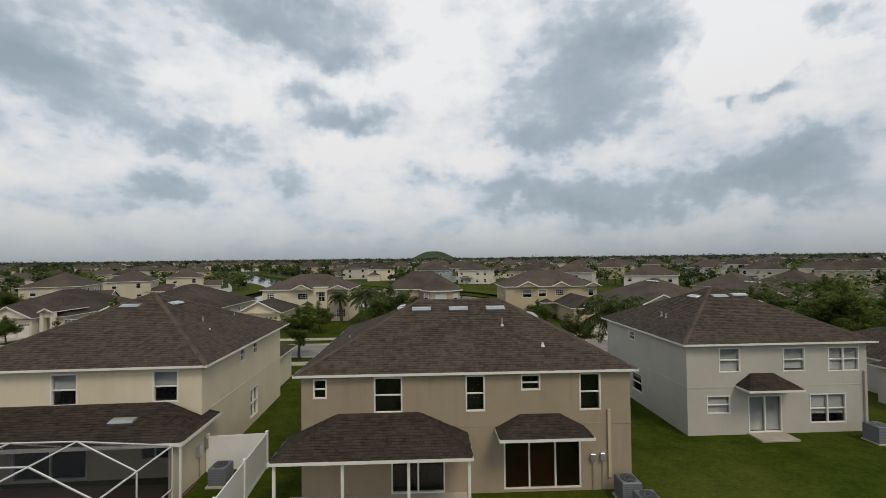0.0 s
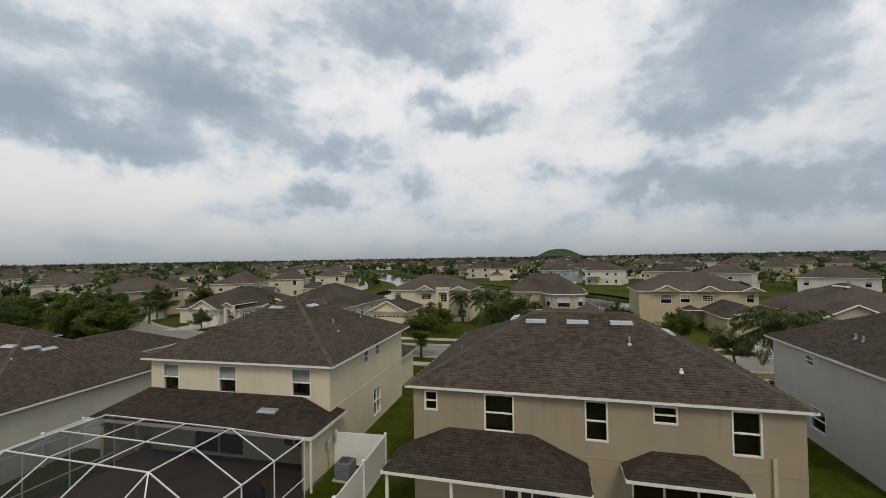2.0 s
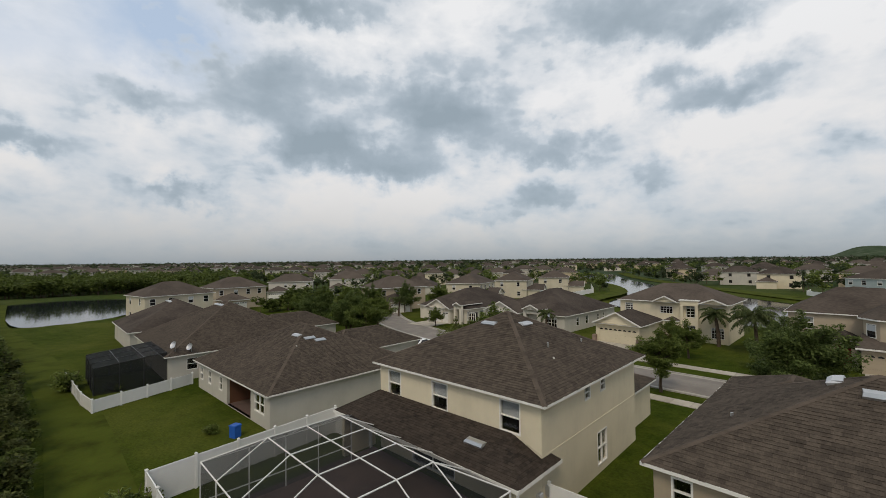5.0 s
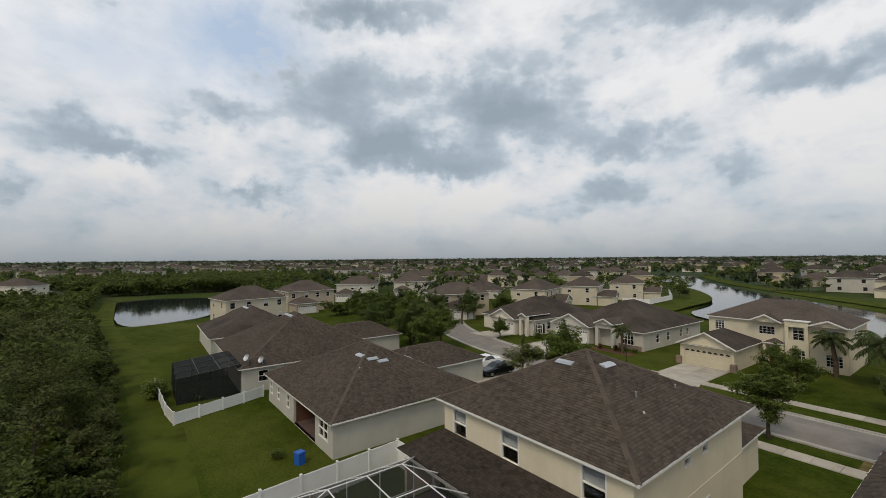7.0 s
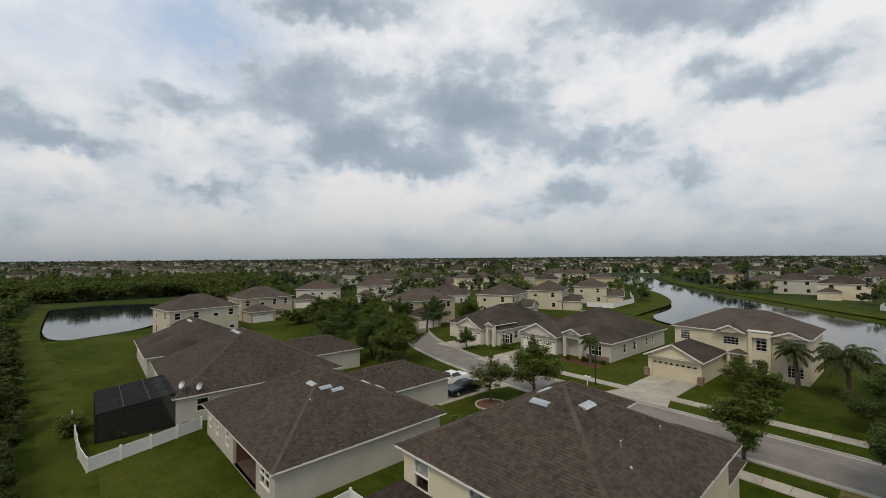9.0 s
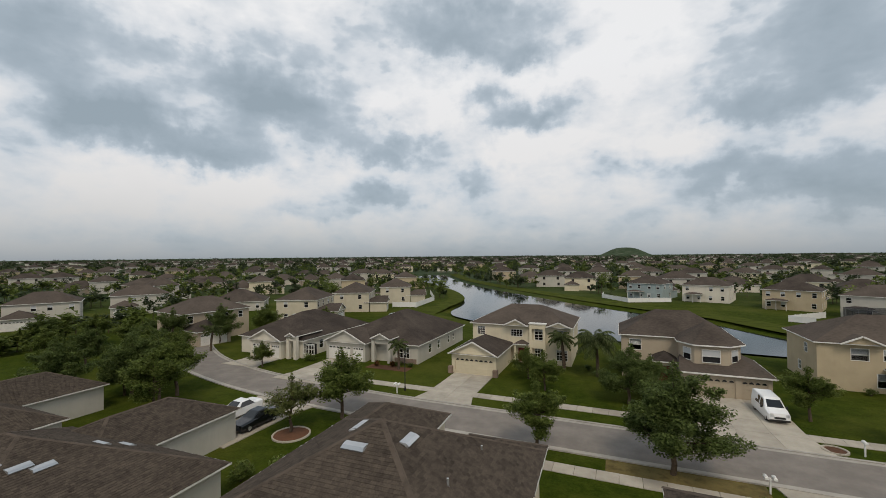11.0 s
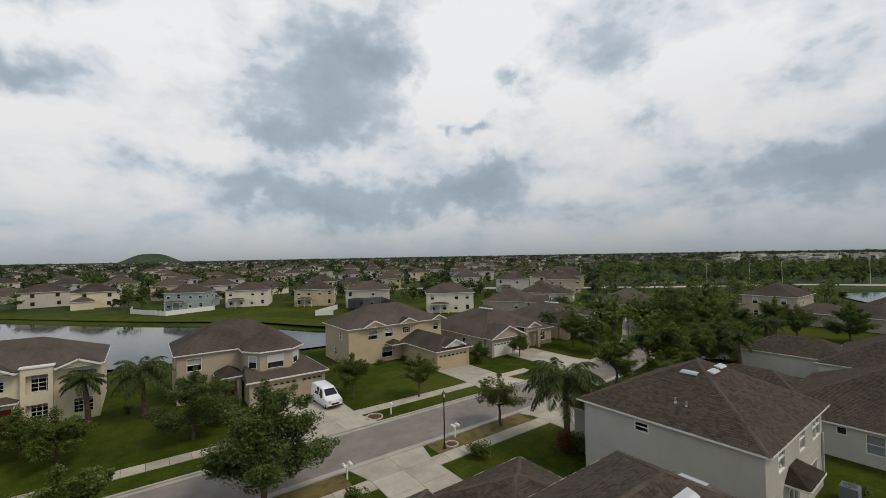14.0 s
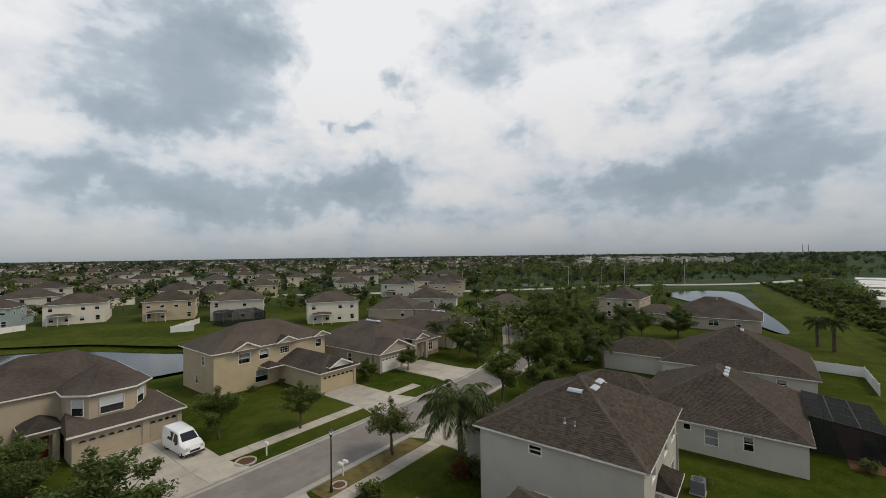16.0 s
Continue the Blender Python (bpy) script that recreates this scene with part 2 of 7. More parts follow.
def painted(name, colour, rough=0.6, grain=60.0, vary=0.12, stain=0.5, strength=0.15, spec=0.35):
    m, t, b = material(name, rough, spec=spec)
    p = coords(t)
    a = noise_node(t, p, stain, 5, 0.6)
    f = noise_node(t, p, grain, 3, 0.6)
    dark = tuple(c * (1 - vary * 1.6) for c in colour)
    light = tuple(min(1, c * (1 + vary * 0.7)) for c in colour)
    c = ramp_node(t, a.outputs[0], [(0.25, dark), (0.5, colour), (0.75, light)])
    c = mix_node(t, 0.22, c, f.outputs["Color"], "SOFT_LIGHT")
    t.links.new(c, b.inputs["Base Color"])
    bump(t, b, f.outputs[0], strength, 0.01)
    return m


def stucco(name, colour, stain=0.10):
    """Sprayed stucco: fine grain, faint cloudy patches and rain streaks under the openings."""
    m, t, b = material(name, 0.92, spec=0.2)
    p = coords(t)
    patch = noise_node(t, p, 0.45, 4, 0.6)
    streak = noise_node(t, coords(t, (2.2, 2.2, 0.3)), 1.0, 2, 0.5)
    grain = noise_node(t, p, 34.0, 4, 0.7)
    c = ramp_node(t, patch.outputs[0], [(0.3, tuple(k * 0.9 for k in colour)), (0.55, colour), (0.8, tuple(min(1, k * 1.05) for k in colour))])
    s = ramp_node(t, streak.outputs[0], [(0.0, 0.0), (0.54, 0.0), (0.76, 1.0)])
    c = mix_node(t, math_node(t, "MULTIPLY", s, stain), c, tuple(k * 0.5 for k in colour))
    c = mix_node(t, 0.25, c, grain.outputs["Color"], "SOFT_LIGHT")
    t.links.new(c, b.inputs["Base Color"])
    bump(t, b, grain.outputs[0], 0.35, 0.012)
    return m


def shingle(name, light, dark):
    """Weathered asphalt shingles: every tab its own tone, with streaks running down the slope."""
    m, t, b = material(name, 0.95, spec=0.06)
    g = nd(t, "ShaderNodeNewGeometry")
    p = g.outputs["Position"]
    patch = noise_node(t, p, 0.35, 5, 0.62)
    streak = noise_node(t, coords(t, (2.6, 2.6, 0.35)), 1.0, 5, 0.65)
    grit = noise_node(t, p, 13.0, 5, 0.75)
    f = math_node(t, "ADD", math_node(t, "MULTIPLY", g.outputs["Random Per Island"], 0.17),
                  math_node(t, "ADD", math_node(t, "MULTIPLY", patch.outputs[0], 0.28), math_node(t, "MULTIPLY", streak.outputs[0], 0.40)))
    c = ramp_node(t, f, [(0.20, dark), (0.46, tuple((a + q) / 2 for a, q in zip(light, dark))), (0.80, light)])
    c = mix_node(t, 0.75, c, grit.outputs[0], "OVERLAY")
    t.links.new(c, b.inputs["Base Color"])
    bump(t, b, grit.outputs[0], 0.5, 0.006)
    return m


def one_shingle(name, light, dark):
    """The same shingles where each tab is a piece of its own."""
    m, t, b = material(name, 0.95, spec=0.06)
    oi = nd(t, "ShaderNodeObjectInfo")
    p = coords(t)
    patch = noise_node(t, p, 0.35, 5, 0.62)
    streak = noise_node(t, coords(t, (2.6, 2.6, 0.35)), 1.0, 5, 0.65)
    grit = noise_node(t, p, 13.0, 5, 0.75)
    f = math_node(t, "ADD", math_node(t, "MULTIPLY", oi.outputs["Random"], 0.17),
                  math_node(t, "ADD", math_node(t, "MULTIPLY", patch.outputs[0], 0.28), math_node(t, "MULTIPLY", streak.outputs[0], 0.40)))
    c = ramp_node(t, f, [(0.20, dark), (0.46, tuple((a + q) / 2 for a, q in zip(light, dark))), (0.80, light)])
    c = mix_node(t, 0.75, c, grit.outputs[0], "OVERLAY")
    t.links.new(c, b.inputs["Base Color"])
    bump(t, b, grit.outputs[0], 0.5, 0.006)
    return m


def far_shingle(name, light, dark):
    """Shingles of roofs far off: courses and tabs as fine relief and tone."""
    m, t, b = material(name, 0.95, spec=0.06)
    p = coords(t)
    patch = noise_node(t, p, 0.3, 5, 0.62)
    tab = noise_node(t, coords(t, (3.0, 3.0, 14.0)), 1.0, 2, 0.5)
    f = math_node(t, "ADD", math_node(t, "MULTIPLY", patch.outputs[0], 0.7), math_node(t, "MULTIPLY", tab.outputs[0], 0.45))
    oi = nd(t, "ShaderNodeObjectInfo")
    f = math_node(t, "ADD", f, math_node(t, "MULTIPLY", math_node(t, "SUBTRACT", oi.outputs["Random"], 0.5), 0.25))
    c = ramp_node(t, f, [(0.32, dark), (0.85, light)])
    t.links.new(c, b.inputs["Base Color"])
    bump(t, b, tab.outputs[0], 0.5, 0.02)
    return m


def grass_mat():
    m, t, b = material("lawn_grass", 0.95, spec=0.03)
    p = coords(t)
    big = noise_node(t, p, 0.06, 5, 0.62)
    mid = noise_node(t, p, 0.7, 5, 0.68)
    fine = noise_node(t, p, 5.0, 7, 0.75)
    c = ramp_node(t, mid.outputs[0], [(0.28, (0.020, 0.034, 0.003)), (0.5, (0.036, 0.053, 0.005)), (0.74, (0.062, 0.073, 0.009))])
    dry = ramp_node(t, big.outputs[0], [(0.44, 0.0), (0.64, 1.0)])
    c = mix_node(t, math_node(t, "MULTIPLY", dry, 0.6), c, (0.088, 0.094, 0.018))
    # beyond the estate the land is scrub and woods
    d = vec_node(t, "LENGTH", p)
    far = ramp_node(t, math_node(t, "DIVIDE", d, 1000.0), [(0.15, 0.0), (0.26, 1.0)])
    # middle tone greyed: some distance haze is put into the colour
    scrub = ramp_node(t, noise_node(t, p, 0.035, 6, 0.7).outputs[0], [(0.35, (0.022, 0.040, 0.014)), (0.6, (0.058, 0.078, 0.045)), (0.75, (0.16, 0.15, 0.12))])
    c = mix_node(t, far, c, scrub)
    c = mix_node(t, 0.95, c, fine.outputs[0], "OVERLAY")
    t.links.new(c, b.inputs["Base Color"])
    bump(t, b, math_node(t, "ADD", fine.outputs[0], mid.outputs[0]), 0.7, 0.06)
    return m


def paving(name, light, dark, grain=45.0):
    m, t, b = material(name, 0.88, spec=0.25)
    p = coords(t)
    a = noise_node(t, p, 0.5, 6, 0.65)
    f = noise_node(t, p, grain, 3, 0.7)
    oi = nd(t, "ShaderNodeObjectInfo")
    k = math_node(t, "ADD", a.outputs[0], math_node(t, "MULTIPLY", math_node(t, "SUBTRACT", oi.outputs["Random"], 0.5), 0.22))
    c = ramp_node(t, k, [(0.28, dark), (0.7, light)])
    c = mix_node(t, 0.4, c, f.outputs["Color"], "SOFT_LIGHT")
    t.links.new(c, b.inputs["Base Color"])
    bump(t, b, f.outputs[0], 0.3, 0.008)
    return m


def leaf_mat(name, dark, mid, light):
    m, t, b = material(name, 0.7, spec=0.12)
    g = nd(t, "ShaderNodeNewGeometry")
    p = noise_node(t, g.outputs["Position"], 0.9, 3, 0.6)
    f = math_node(t, "ADD", math_node(t, "MULTIPLY", g.outputs["Random Per Island"], 0.55), math_node(t, "MULTIPLY", p.outputs[0], 0.5))
    c = ramp_node(t, f, [(0.2, dark), (0.55, mid), (0.9, light)])
    t.links.new(c, b.inputs["Base Color"])
    # light passes through the blades
    tr = nd(t, "ShaderNodeBsdfTranslucent")
    t.links.new(c, tr.inputs[0])
    mx = nd(t, "ShaderNodeMixShader", Fac=0.42)
    t.links.new(b.outputs[0], mx.inputs[1])
    t.links.new(tr.outputs[0], mx.inputs[2])
    t.links.new(mx.outputs[0], t.nodes["Material Output"].inputs[0])
    return m


def glass_mat(name, colour, rough=0.06):
    m, t, b = material(name, rough, spec=0.5)
    b.inputs["Base Color"].default_value = (*colour, 1)
    b.inputs["Transmission Weight"].default_value = 1.0
    b.inputs["IOR"].default_value = 1.45
    return m


def water_mat():
    m, t, b = material("lake_water", 0.07, spec=0.5)
    p = coords(t)
    w = noise_node(t, p, 1.6, 3, 0.6)
    w2 = noise_node(t, p, 0.12, 3, 0.6)
    b.inputs["Base Color"].default_value = (0.018, 0.024, 0.022, 1)
    b.inputs["IOR"].default_value = 1.33
    bump(t, b, math_node(t, "ADD", w.outputs[0], w2.outputs[0]), 0.05, 0.05)
    return m


def screen_mat(name, cover):
    """Fine insect screen; cover: how much of it is wire."""
    m, t, b = material(name, 0.9, spec=0.1)
    b.inputs["Base Color"].default_value = (0.02, 0.022, 0.025, 1)
    b.inputs["Alpha"].default_value = cover
    return m


TAN, CREAM, GREY = stucco("stucco_tan", (0.315, 0.262, 0.186), 0.26), stucco("stucco_cream", (0.60, 0.54, 0.40)), stucco("stucco_grey", (0.45, 0.43, 0.385))
PALE, BEIGE, BLUE = stucco("stucco_pale", (0.47, 0.45, 0.395)), stucco("stucco_beige", (0.45, 0.375, 0.255)), stucco("stucco_blue_grey", (0.30, 0.36, 0.36))
YELLOW, WHITEST, TAUPE = stucco("stucco_yellow", (0.50, 0.455, 0.35)), stucco("stucco_white", (0.63, 0.59, 0.50)), stucco("stucco_taupe", (0.36, 0.31, 0.25))
MUSHROOM = stucco("stucco_mushroom", (0.40, 0.34, 0.255))
ROOF = shingle("roof_shingle", (0.128, 0.104, 0.083), (0.030, 0.025, 0.021))
SHINGLE_ONE = one_shingle("roof_shingle_piece", (0.128, 0.104, 0.083), (0.030, 0.025, 0.021))
ROOF_OLD = shingle("stained_shingle", (0.085, 0.066, 0.052), (0.017, 0.015, 0.014))
ROOF_FAR = far_shingle("roof_shingle_far", (0.112, 0.092, 0.077), (0.040, 0.033, 0.029))
CAP = painted("ridge_cap", (0.098, 0.079, 0.064), 0.95, 60, 0.3, 1.2, 0.3, 0.1)
WHITE = painted("white_trim", (0.68, 0.67, 0.63), 0.5, 40, 0.06, 1.5, 0.05)
PVC = painted("white_vinyl", (0.71, 0.71, 0.69), 0.35, 25, 0.05, 0.8, 0.05)
GRASS = grass_mat()
TRACK = painted("mown_track_grass", (0.056, 0.070, 0.010), 0.95, 9, 0.36, 0.35, 0.6, 0.03)
ROAD = paving("street_asphalt", (0.275, 0.248, 0.220), (0.185, 0.165, 0.147))
CONCRETE = paving("concrete", (0.47, 0.43, 0.36), (0.31, 0.28, 0.235))
KERB = paving("kerb_concrete", (0.40, 0.375, 0.335), (0.26, 0.245, 0.22))
PAVER = paving("brick_paver", (0.125, 0.083, 0.068), (0.062, 0.044, 0.038))
MULCH = paving("bark_mulch", (0.16, 0.075, 0.04), (0.07, 0.035, 0.02), 25)
GLASS = glass_mat("window_glass", (0.72, 0.74, 0.75))
BLIND = painted("window_blind", (0.45, 0.47, 0.48), 0.6, 20, 0.05)
DARK = painted("unlit_room", (0.014, 0.013, 0.012), 0.9, 10, 0.2)
WATER = water_mat()
SCREEN = screen_mat("insect_screen", 0.46)
SCREEN_DARK = screen_mat("dense_dark_screen", 0.74)
# opaque near-black; on house panes its colour stands in for the unlit room
BLACKGLASS = material("tinted_glass", 0.05, spec=0.6)[0]
BLACKGLASS.node_tree.nodes["Principled BSDF"].inputs["Base Color"].default_value = (0.012, 0.014, 0.016, 1)
BARK = painted("bark", (0.10, 0.075, 0.055), 0.95, 22, 0.35, 3.0, 0.6, 0.1)
LEAF = leaf_mat("leaf_oak", (0.035, 0.05, 0.009), (0.122, 0.162, 0.036), (0.214, 0.256, 0.074))
LEAF_DARK = leaf_mat("leaf_dark", (0.033, 0.048, 0.013), (0.111, 0.151, 0.043), (0.192, 0.24, 0.081))
LEAF_OLIVE = leaf_mat("leaf_olive", (0.034, 0.043, 0.011), (0.125, 0.145, 0.041), (0.22, 0.24, 0.09))
LEAF_FAR = leaf_mat("leaf_far_woods", (0.016, 0.026, 0.011), (0.054, 0.074, 0.033), (0.095, 0.116, 0.056))
SCRUB = leaf_mat("leaf_scrub", (0.025, 0.036, 0.006), (0.088, 0.117, 0.026), (0.154, 0.184, 0.053))
SCRUB_OLIVE = leaf_mat("leaf_scrub_olive", (0.024, 0.031, 0.008), (0.09, 0.104, 0.03), (0.158, 0.173, 0.065))
LEAF_RUST = leaf_mat("leaf_rust", (0.06, 0.030, 0.012), (0.14, 0.068, 0.024), (0.24, 0.13, 0.045))
DRY = painted("dry_grass", (0.145, 0.115, 0.045), 0.95, 14, 0.35, 1.2, 0.5, 0.1)
FROND = leaf_mat("palm_frond", (0.024, 0.037, 0.012), (0.095, 0.122, 0.044), (0.195, 0.216, 0.098))
METAL = painted("aluminium", (0.55, 0.56, 0.57), 0.35, 50, 0.1)
METAL.node_tree.nodes["Principled BSDF"].inputs["Metallic"].default_value = 0.8
AC_GREY = painted("grey_enamel", (0.17, 0.185, 0.20), 0.5, 30, 0.2)
BLACK = painted("black_metal", (0.018, 0.018, 0.018), 0.45, 50, 0.2)
RED = painted("red_door", (0.16, 0.02, 0.018), 0.4, 30, 0.15)
STONE = paving("stone_veneer", (0.30, 0.22, 0.17), (0.12, 0.09, 0.075), 9)


# ---- mesh building ----
class Mesh:
    """Vertices and faces gathered for one part."""

    def __init__(self):
        self.v, self.f = [], []

    def face(self, *pts):
        n = len(self.v)
        self.v.extend(tuple(p) for p in pts)
        self.f.append(tuple(range(n, n + len(pts))))

    def box(self, x0, x1, y0, y1, z0, z1, bevel=0.0):
        n = len(self.v)
        b = bevel
        if b <= 0:
            self.v.extend([(x0, y0, z0), (x1, y0, z0), (x1, y1, z0), (x0, y1, z0), (x0, y0, z1), (x1, y0, z1), (x1, y1, z1), (x0, y1, z1)])
            self.f.extend(tuple(n + i for i in q) for q in ((3, 2, 1, 0), (4, 5, 6, 7), (0, 1, 5, 4), (1, 2, 6, 5), (2, 3, 7, 6), (3, 0, 4, 7)))
        else:
            self.v.extend([(x0, y0, z0), (x1, y0, z0), (x1, y1, z0), (x0, y1, z0), (x0, y0, z1 - b), (x1, y0, z1 - b), (x1, y1, z1 - b), (x0, y1, z1 - b),
                           (x0 + b, y0 + b, z1), (x1 - b, y0 + b, z1), (x1 - b, y1 - b, z1), (x0 + b, y1 - b, z1)])
            self.f.extend(tuple(n + i for i in q) for q in ((3, 2, 1, 0), (8, 9, 10, 11), (0, 1, 5, 4), (1, 2, 6, 5), (2, 3, 7, 6), (3, 0, 4, 7),
                                                            (4, 5, 9, 8), (5, 6, 10, 9), (6, 7, 11, 10), (7, 4, 8, 11)))

    def tube(self, a, b, r0, r1=None, sides=8, cap=True):
        a, b = Vector(a), Vector(b)
        r1 = r0 if r1 is None else r1
        d = (b - a).normalized()
        u = d.orthogonal().normalized()
        w = d.cross(u)
        n = len(self.v)
        for p, r in ((a, r0), (b, r1)):
            for i in range(sides):
                q = 2 * math.pi * i / sides
                self.v.append(tuple(p + (u * math.cos(q) + w * math.sin(q)) * r))
        for i in range(sides):
            j = (i + 1) % sides
            self.f.append((n + i, n + j, n + sides + j, n + sides + i))
        if cap:
            self.f.append(tuple(n + i for i in reversed(range(sides))))
            self.f.append(tuple(n + sides + i for i in range(sides)))

    def bar(self, a, b, w, h):
        """A square-section bar from a to b."""
        a, b = Vector(a), Vector(b)
        d = (b - a).normalized()
        s = Vector((0, 0, 1)).cross(d)
        s = s.normalized() if s.length > 1e-4 else Vector((1, 0, 0))
        u = d.cross(s)
        n = len(self.v)
        for p in (a, b):
            for i, j in ((-1, -1), (1, -1), (1, 1), (-1, 1)):
                self.v.append(tuple(p + s * (i * w / 2) + u * (j * h / 2)))
        self.f.extend(tuple(n + i for i in q) for q in ((3, 2, 1, 0), (4, 5, 6, 7), (0, 1, 5, 4), (1, 2, 6, 5), (2, 3, 7, 6), (3, 0, 4, 7)))

    def data(self, name, mat, smooth=False):
        me = bpy.data.meshes.new(name)
        me.from_pydata(self.v, [], self.f)
        me.materials.append(mat)
        if smooth:
            me.polygons.foreach_set("use_smooth", [True] * len(me.polygons))
        me.update()
        return me


def part(name, mesh, mat, parent=None, label="", smooth=False, kind=""):
    ob = new(name, mesh.data(name, mat, smooth))
    if parent is not None:
        ob.parent = parent
    return tagged(ob, label=label, kind=kind)


def thing(name, label, category, group="", at=(0, 0, 0), turn=0.0):
    ob = new(name)
    ob.matrix_basis = pose(at[0], at[1], at[2], 0, 0, turn)
    return tagged(ob, label=label, category=category, group=group)


# ---- houses ----
def wall(parent, side, c, u0, u1, z0, z1, mat, holes=(), thick=0.2, name="wall"):
    """One upright wall with openings through it. side: the way it faces; c: its outer plane; u: the run along it."""
    us = sorted({u0, u1, *[min(max(h[i], u0), u1) for h in holes for i in (0, 1)]})
    zs = sorted({z0, z1, *[min(max(h[i], z0), z1) for h in holes for i in (2, 3)]})
    inward = {"S": 1, "N": -1, "W": 1, "E": -1}[side]
    m = Mesh()

    def p(u, d, z):
        k = c + inward * d
        return (u, k, z) if side in "SN" else (k, u, z)

    def solid(i, j):
        if not (0 <= i < len(us) - 1 and 0 <= j < len(zs) - 1):
            return False
        u, z = (us[i] + us[i + 1]) / 2, (zs[j] + zs[j + 1]) / 2
        return not any(h[0] < u < h[1] and h[2] < z < h[3] for h in holes)

    for i in range(len(us) - 1):
        for j in range(len(zs) - 1):
            if not solid(i, j):
                continue
            a, b, lo, hi = us[i], us[i + 1], zs[j], zs[j + 1]
            m.face(p(a, 0, lo), p(b, 0, lo), p(b, 0, hi), p(a, 0, hi))
            m.face(p(b, thick, lo), p(a, thick, lo), p(a, thick, hi), p(b, thick, hi))
            if not solid(i - 1, j):
                m.face(p(a, 0, lo), p(a, thick, lo), p(a, thick, hi), p(a, 0, hi))
            if not solid(i + 1, j):
                m.face(p(b, 0, lo), p(b, thick, lo), p(b, thick, hi), p(b, 0, hi))
            if not solid(i, j - 1):
                m.face(p(a, 0, lo), p(b, 0, lo), p(b, thick, lo), p(a, thick, lo))
            if not solid(i, j + 1):
                m.face(p(a, 0, hi), p(b, 0, hi), p(b, thick, hi), p(a, thick, hi))
    return part(name, m, mat, parent)


def window(parent, side, c, u0, u1, z0, z1, style="sash", blind=0.0, grid=(0, 0), near=True):
    """A white-framed window set in its opening, with panes, rails and, where drawn, a blind."""
    inward = {"S": 1, "N": -1, "W": 1, "E": -1}[side]

    def put(m, a, b, d0, d1, lo, hi):
        k0, k1 = sorted((c + inward * d0, c + inward * d1))
        if side in "SN":
            m.box(a, b, k0, k1, lo, hi)
        else:
            m.box(k0, k1, a, b, lo, hi)

    def ring(w, o, f, k):
        """A frame ring of one piece: bar width w, standing o past the opening, from depth f to k."""
        m = Mesh()
        for dep in (f, k):
            for e in (-o, w):
                for a, z in ((u0 + e, z0 + e), (u1 - e, z0 + e), (u1 - e, z1 - e), (u0 + e, z1 - e)):
                    c2 = c + inward * dep
                    m.v.append((a, c2, z) if side in "SN" else (c2, a, z))
        for i in range(4):
            j = (i + 1) % 4
            m.f += [(i, j, 4 + j, 4 + i), (4 + i, 4 + j, 12 + j, 12 + i), (i, j, 8 + j, 8 + i), (8 + i, 8 + j, 12 + j, 12 + i)]
        return m

    w = 0.045
    fr = part("window", ring(w, 0.012, -0.02, 0.11), WHITE, parent, "white-framed window")

    def rail(name, *args):
        m = Mesh()
        put(m, *args)
        part(name, m, WHITE, fr)

    zm, um = (z0 + z1) / 2, (u0 + u1) / 2
    if style == "sash":
        rail("sash_rail", u0 + w, u1 - w, 0.0, 0.09, zm - 0.025, zm + 0.025)
    if style in ("slide", "twin"):
        rail("mullion", um - 0.035, um + 0.035, 0.0, 0.09, z0 + w, z1 - w)
    if style == "twin":
        rail("sash_rail", u0 + w, um - 0.035, 0.0, 0.08, zm - 0.025, zm + 0.025)
        rail("sash_rail", um + 0.035, u1 - w, 0.0, 0.08, zm - 0.025, zm + 0.025)
    for i in range(1, grid[0]):
        u = u0 + (u1 - u0) * i / grid[0]
        rail("glazing_bar", u - 0.018, u + 0.018, 0.03, 0.06, z0 + w, z1 - w)
    for j in range(1, grid[1]):
        z = z0 + (z1 - z0) * j / grid[1]
        rail("glazing_bar", u0 + w, u1 - w, 0.032, 0.058, z - 0.018, z + 0.018)
    g = Mesh()
    put(g, u0 + 0.04, u1 - 0.04, 0.064, 0.072, z0 + 0.04, z1 - 0.04)
    part("pane", g, GLASS if near else BLACKGLASS, fr).visible_shadow = False
    if blind > 0:
        b = Mesh()
        put(b, u0 + 0.06, u1 - 0.06, *((0.125, 0.14) if near else (0.04, 0.06)), z1 - (z1 - z0) * blind, z1 - 0.05)
        part("blind", b, BLIND, fr, "lowered pale window blind")
    # a near-black sheet stands in for the shade of the room behind
    if near:
        r = Mesh()
        put(r, u0 - 0.02, u1 + 0.02, 0.55, 0.57, z0 - 0.02, z1 + 0.02)
        part("room_shade", r, DARK, fr, "dark room behind the glass")
    return fr


def slope_frame(a, b, up):
    """Axes of a roof slope: along the eave from a to b, and up the slope."""
    u = (Vector(b) - Vector(a)).normalized()
    v = Vector(up)
    v = (v - u * v.dot(u)).normalized()
    return u, v, u.cross(v).normalized()


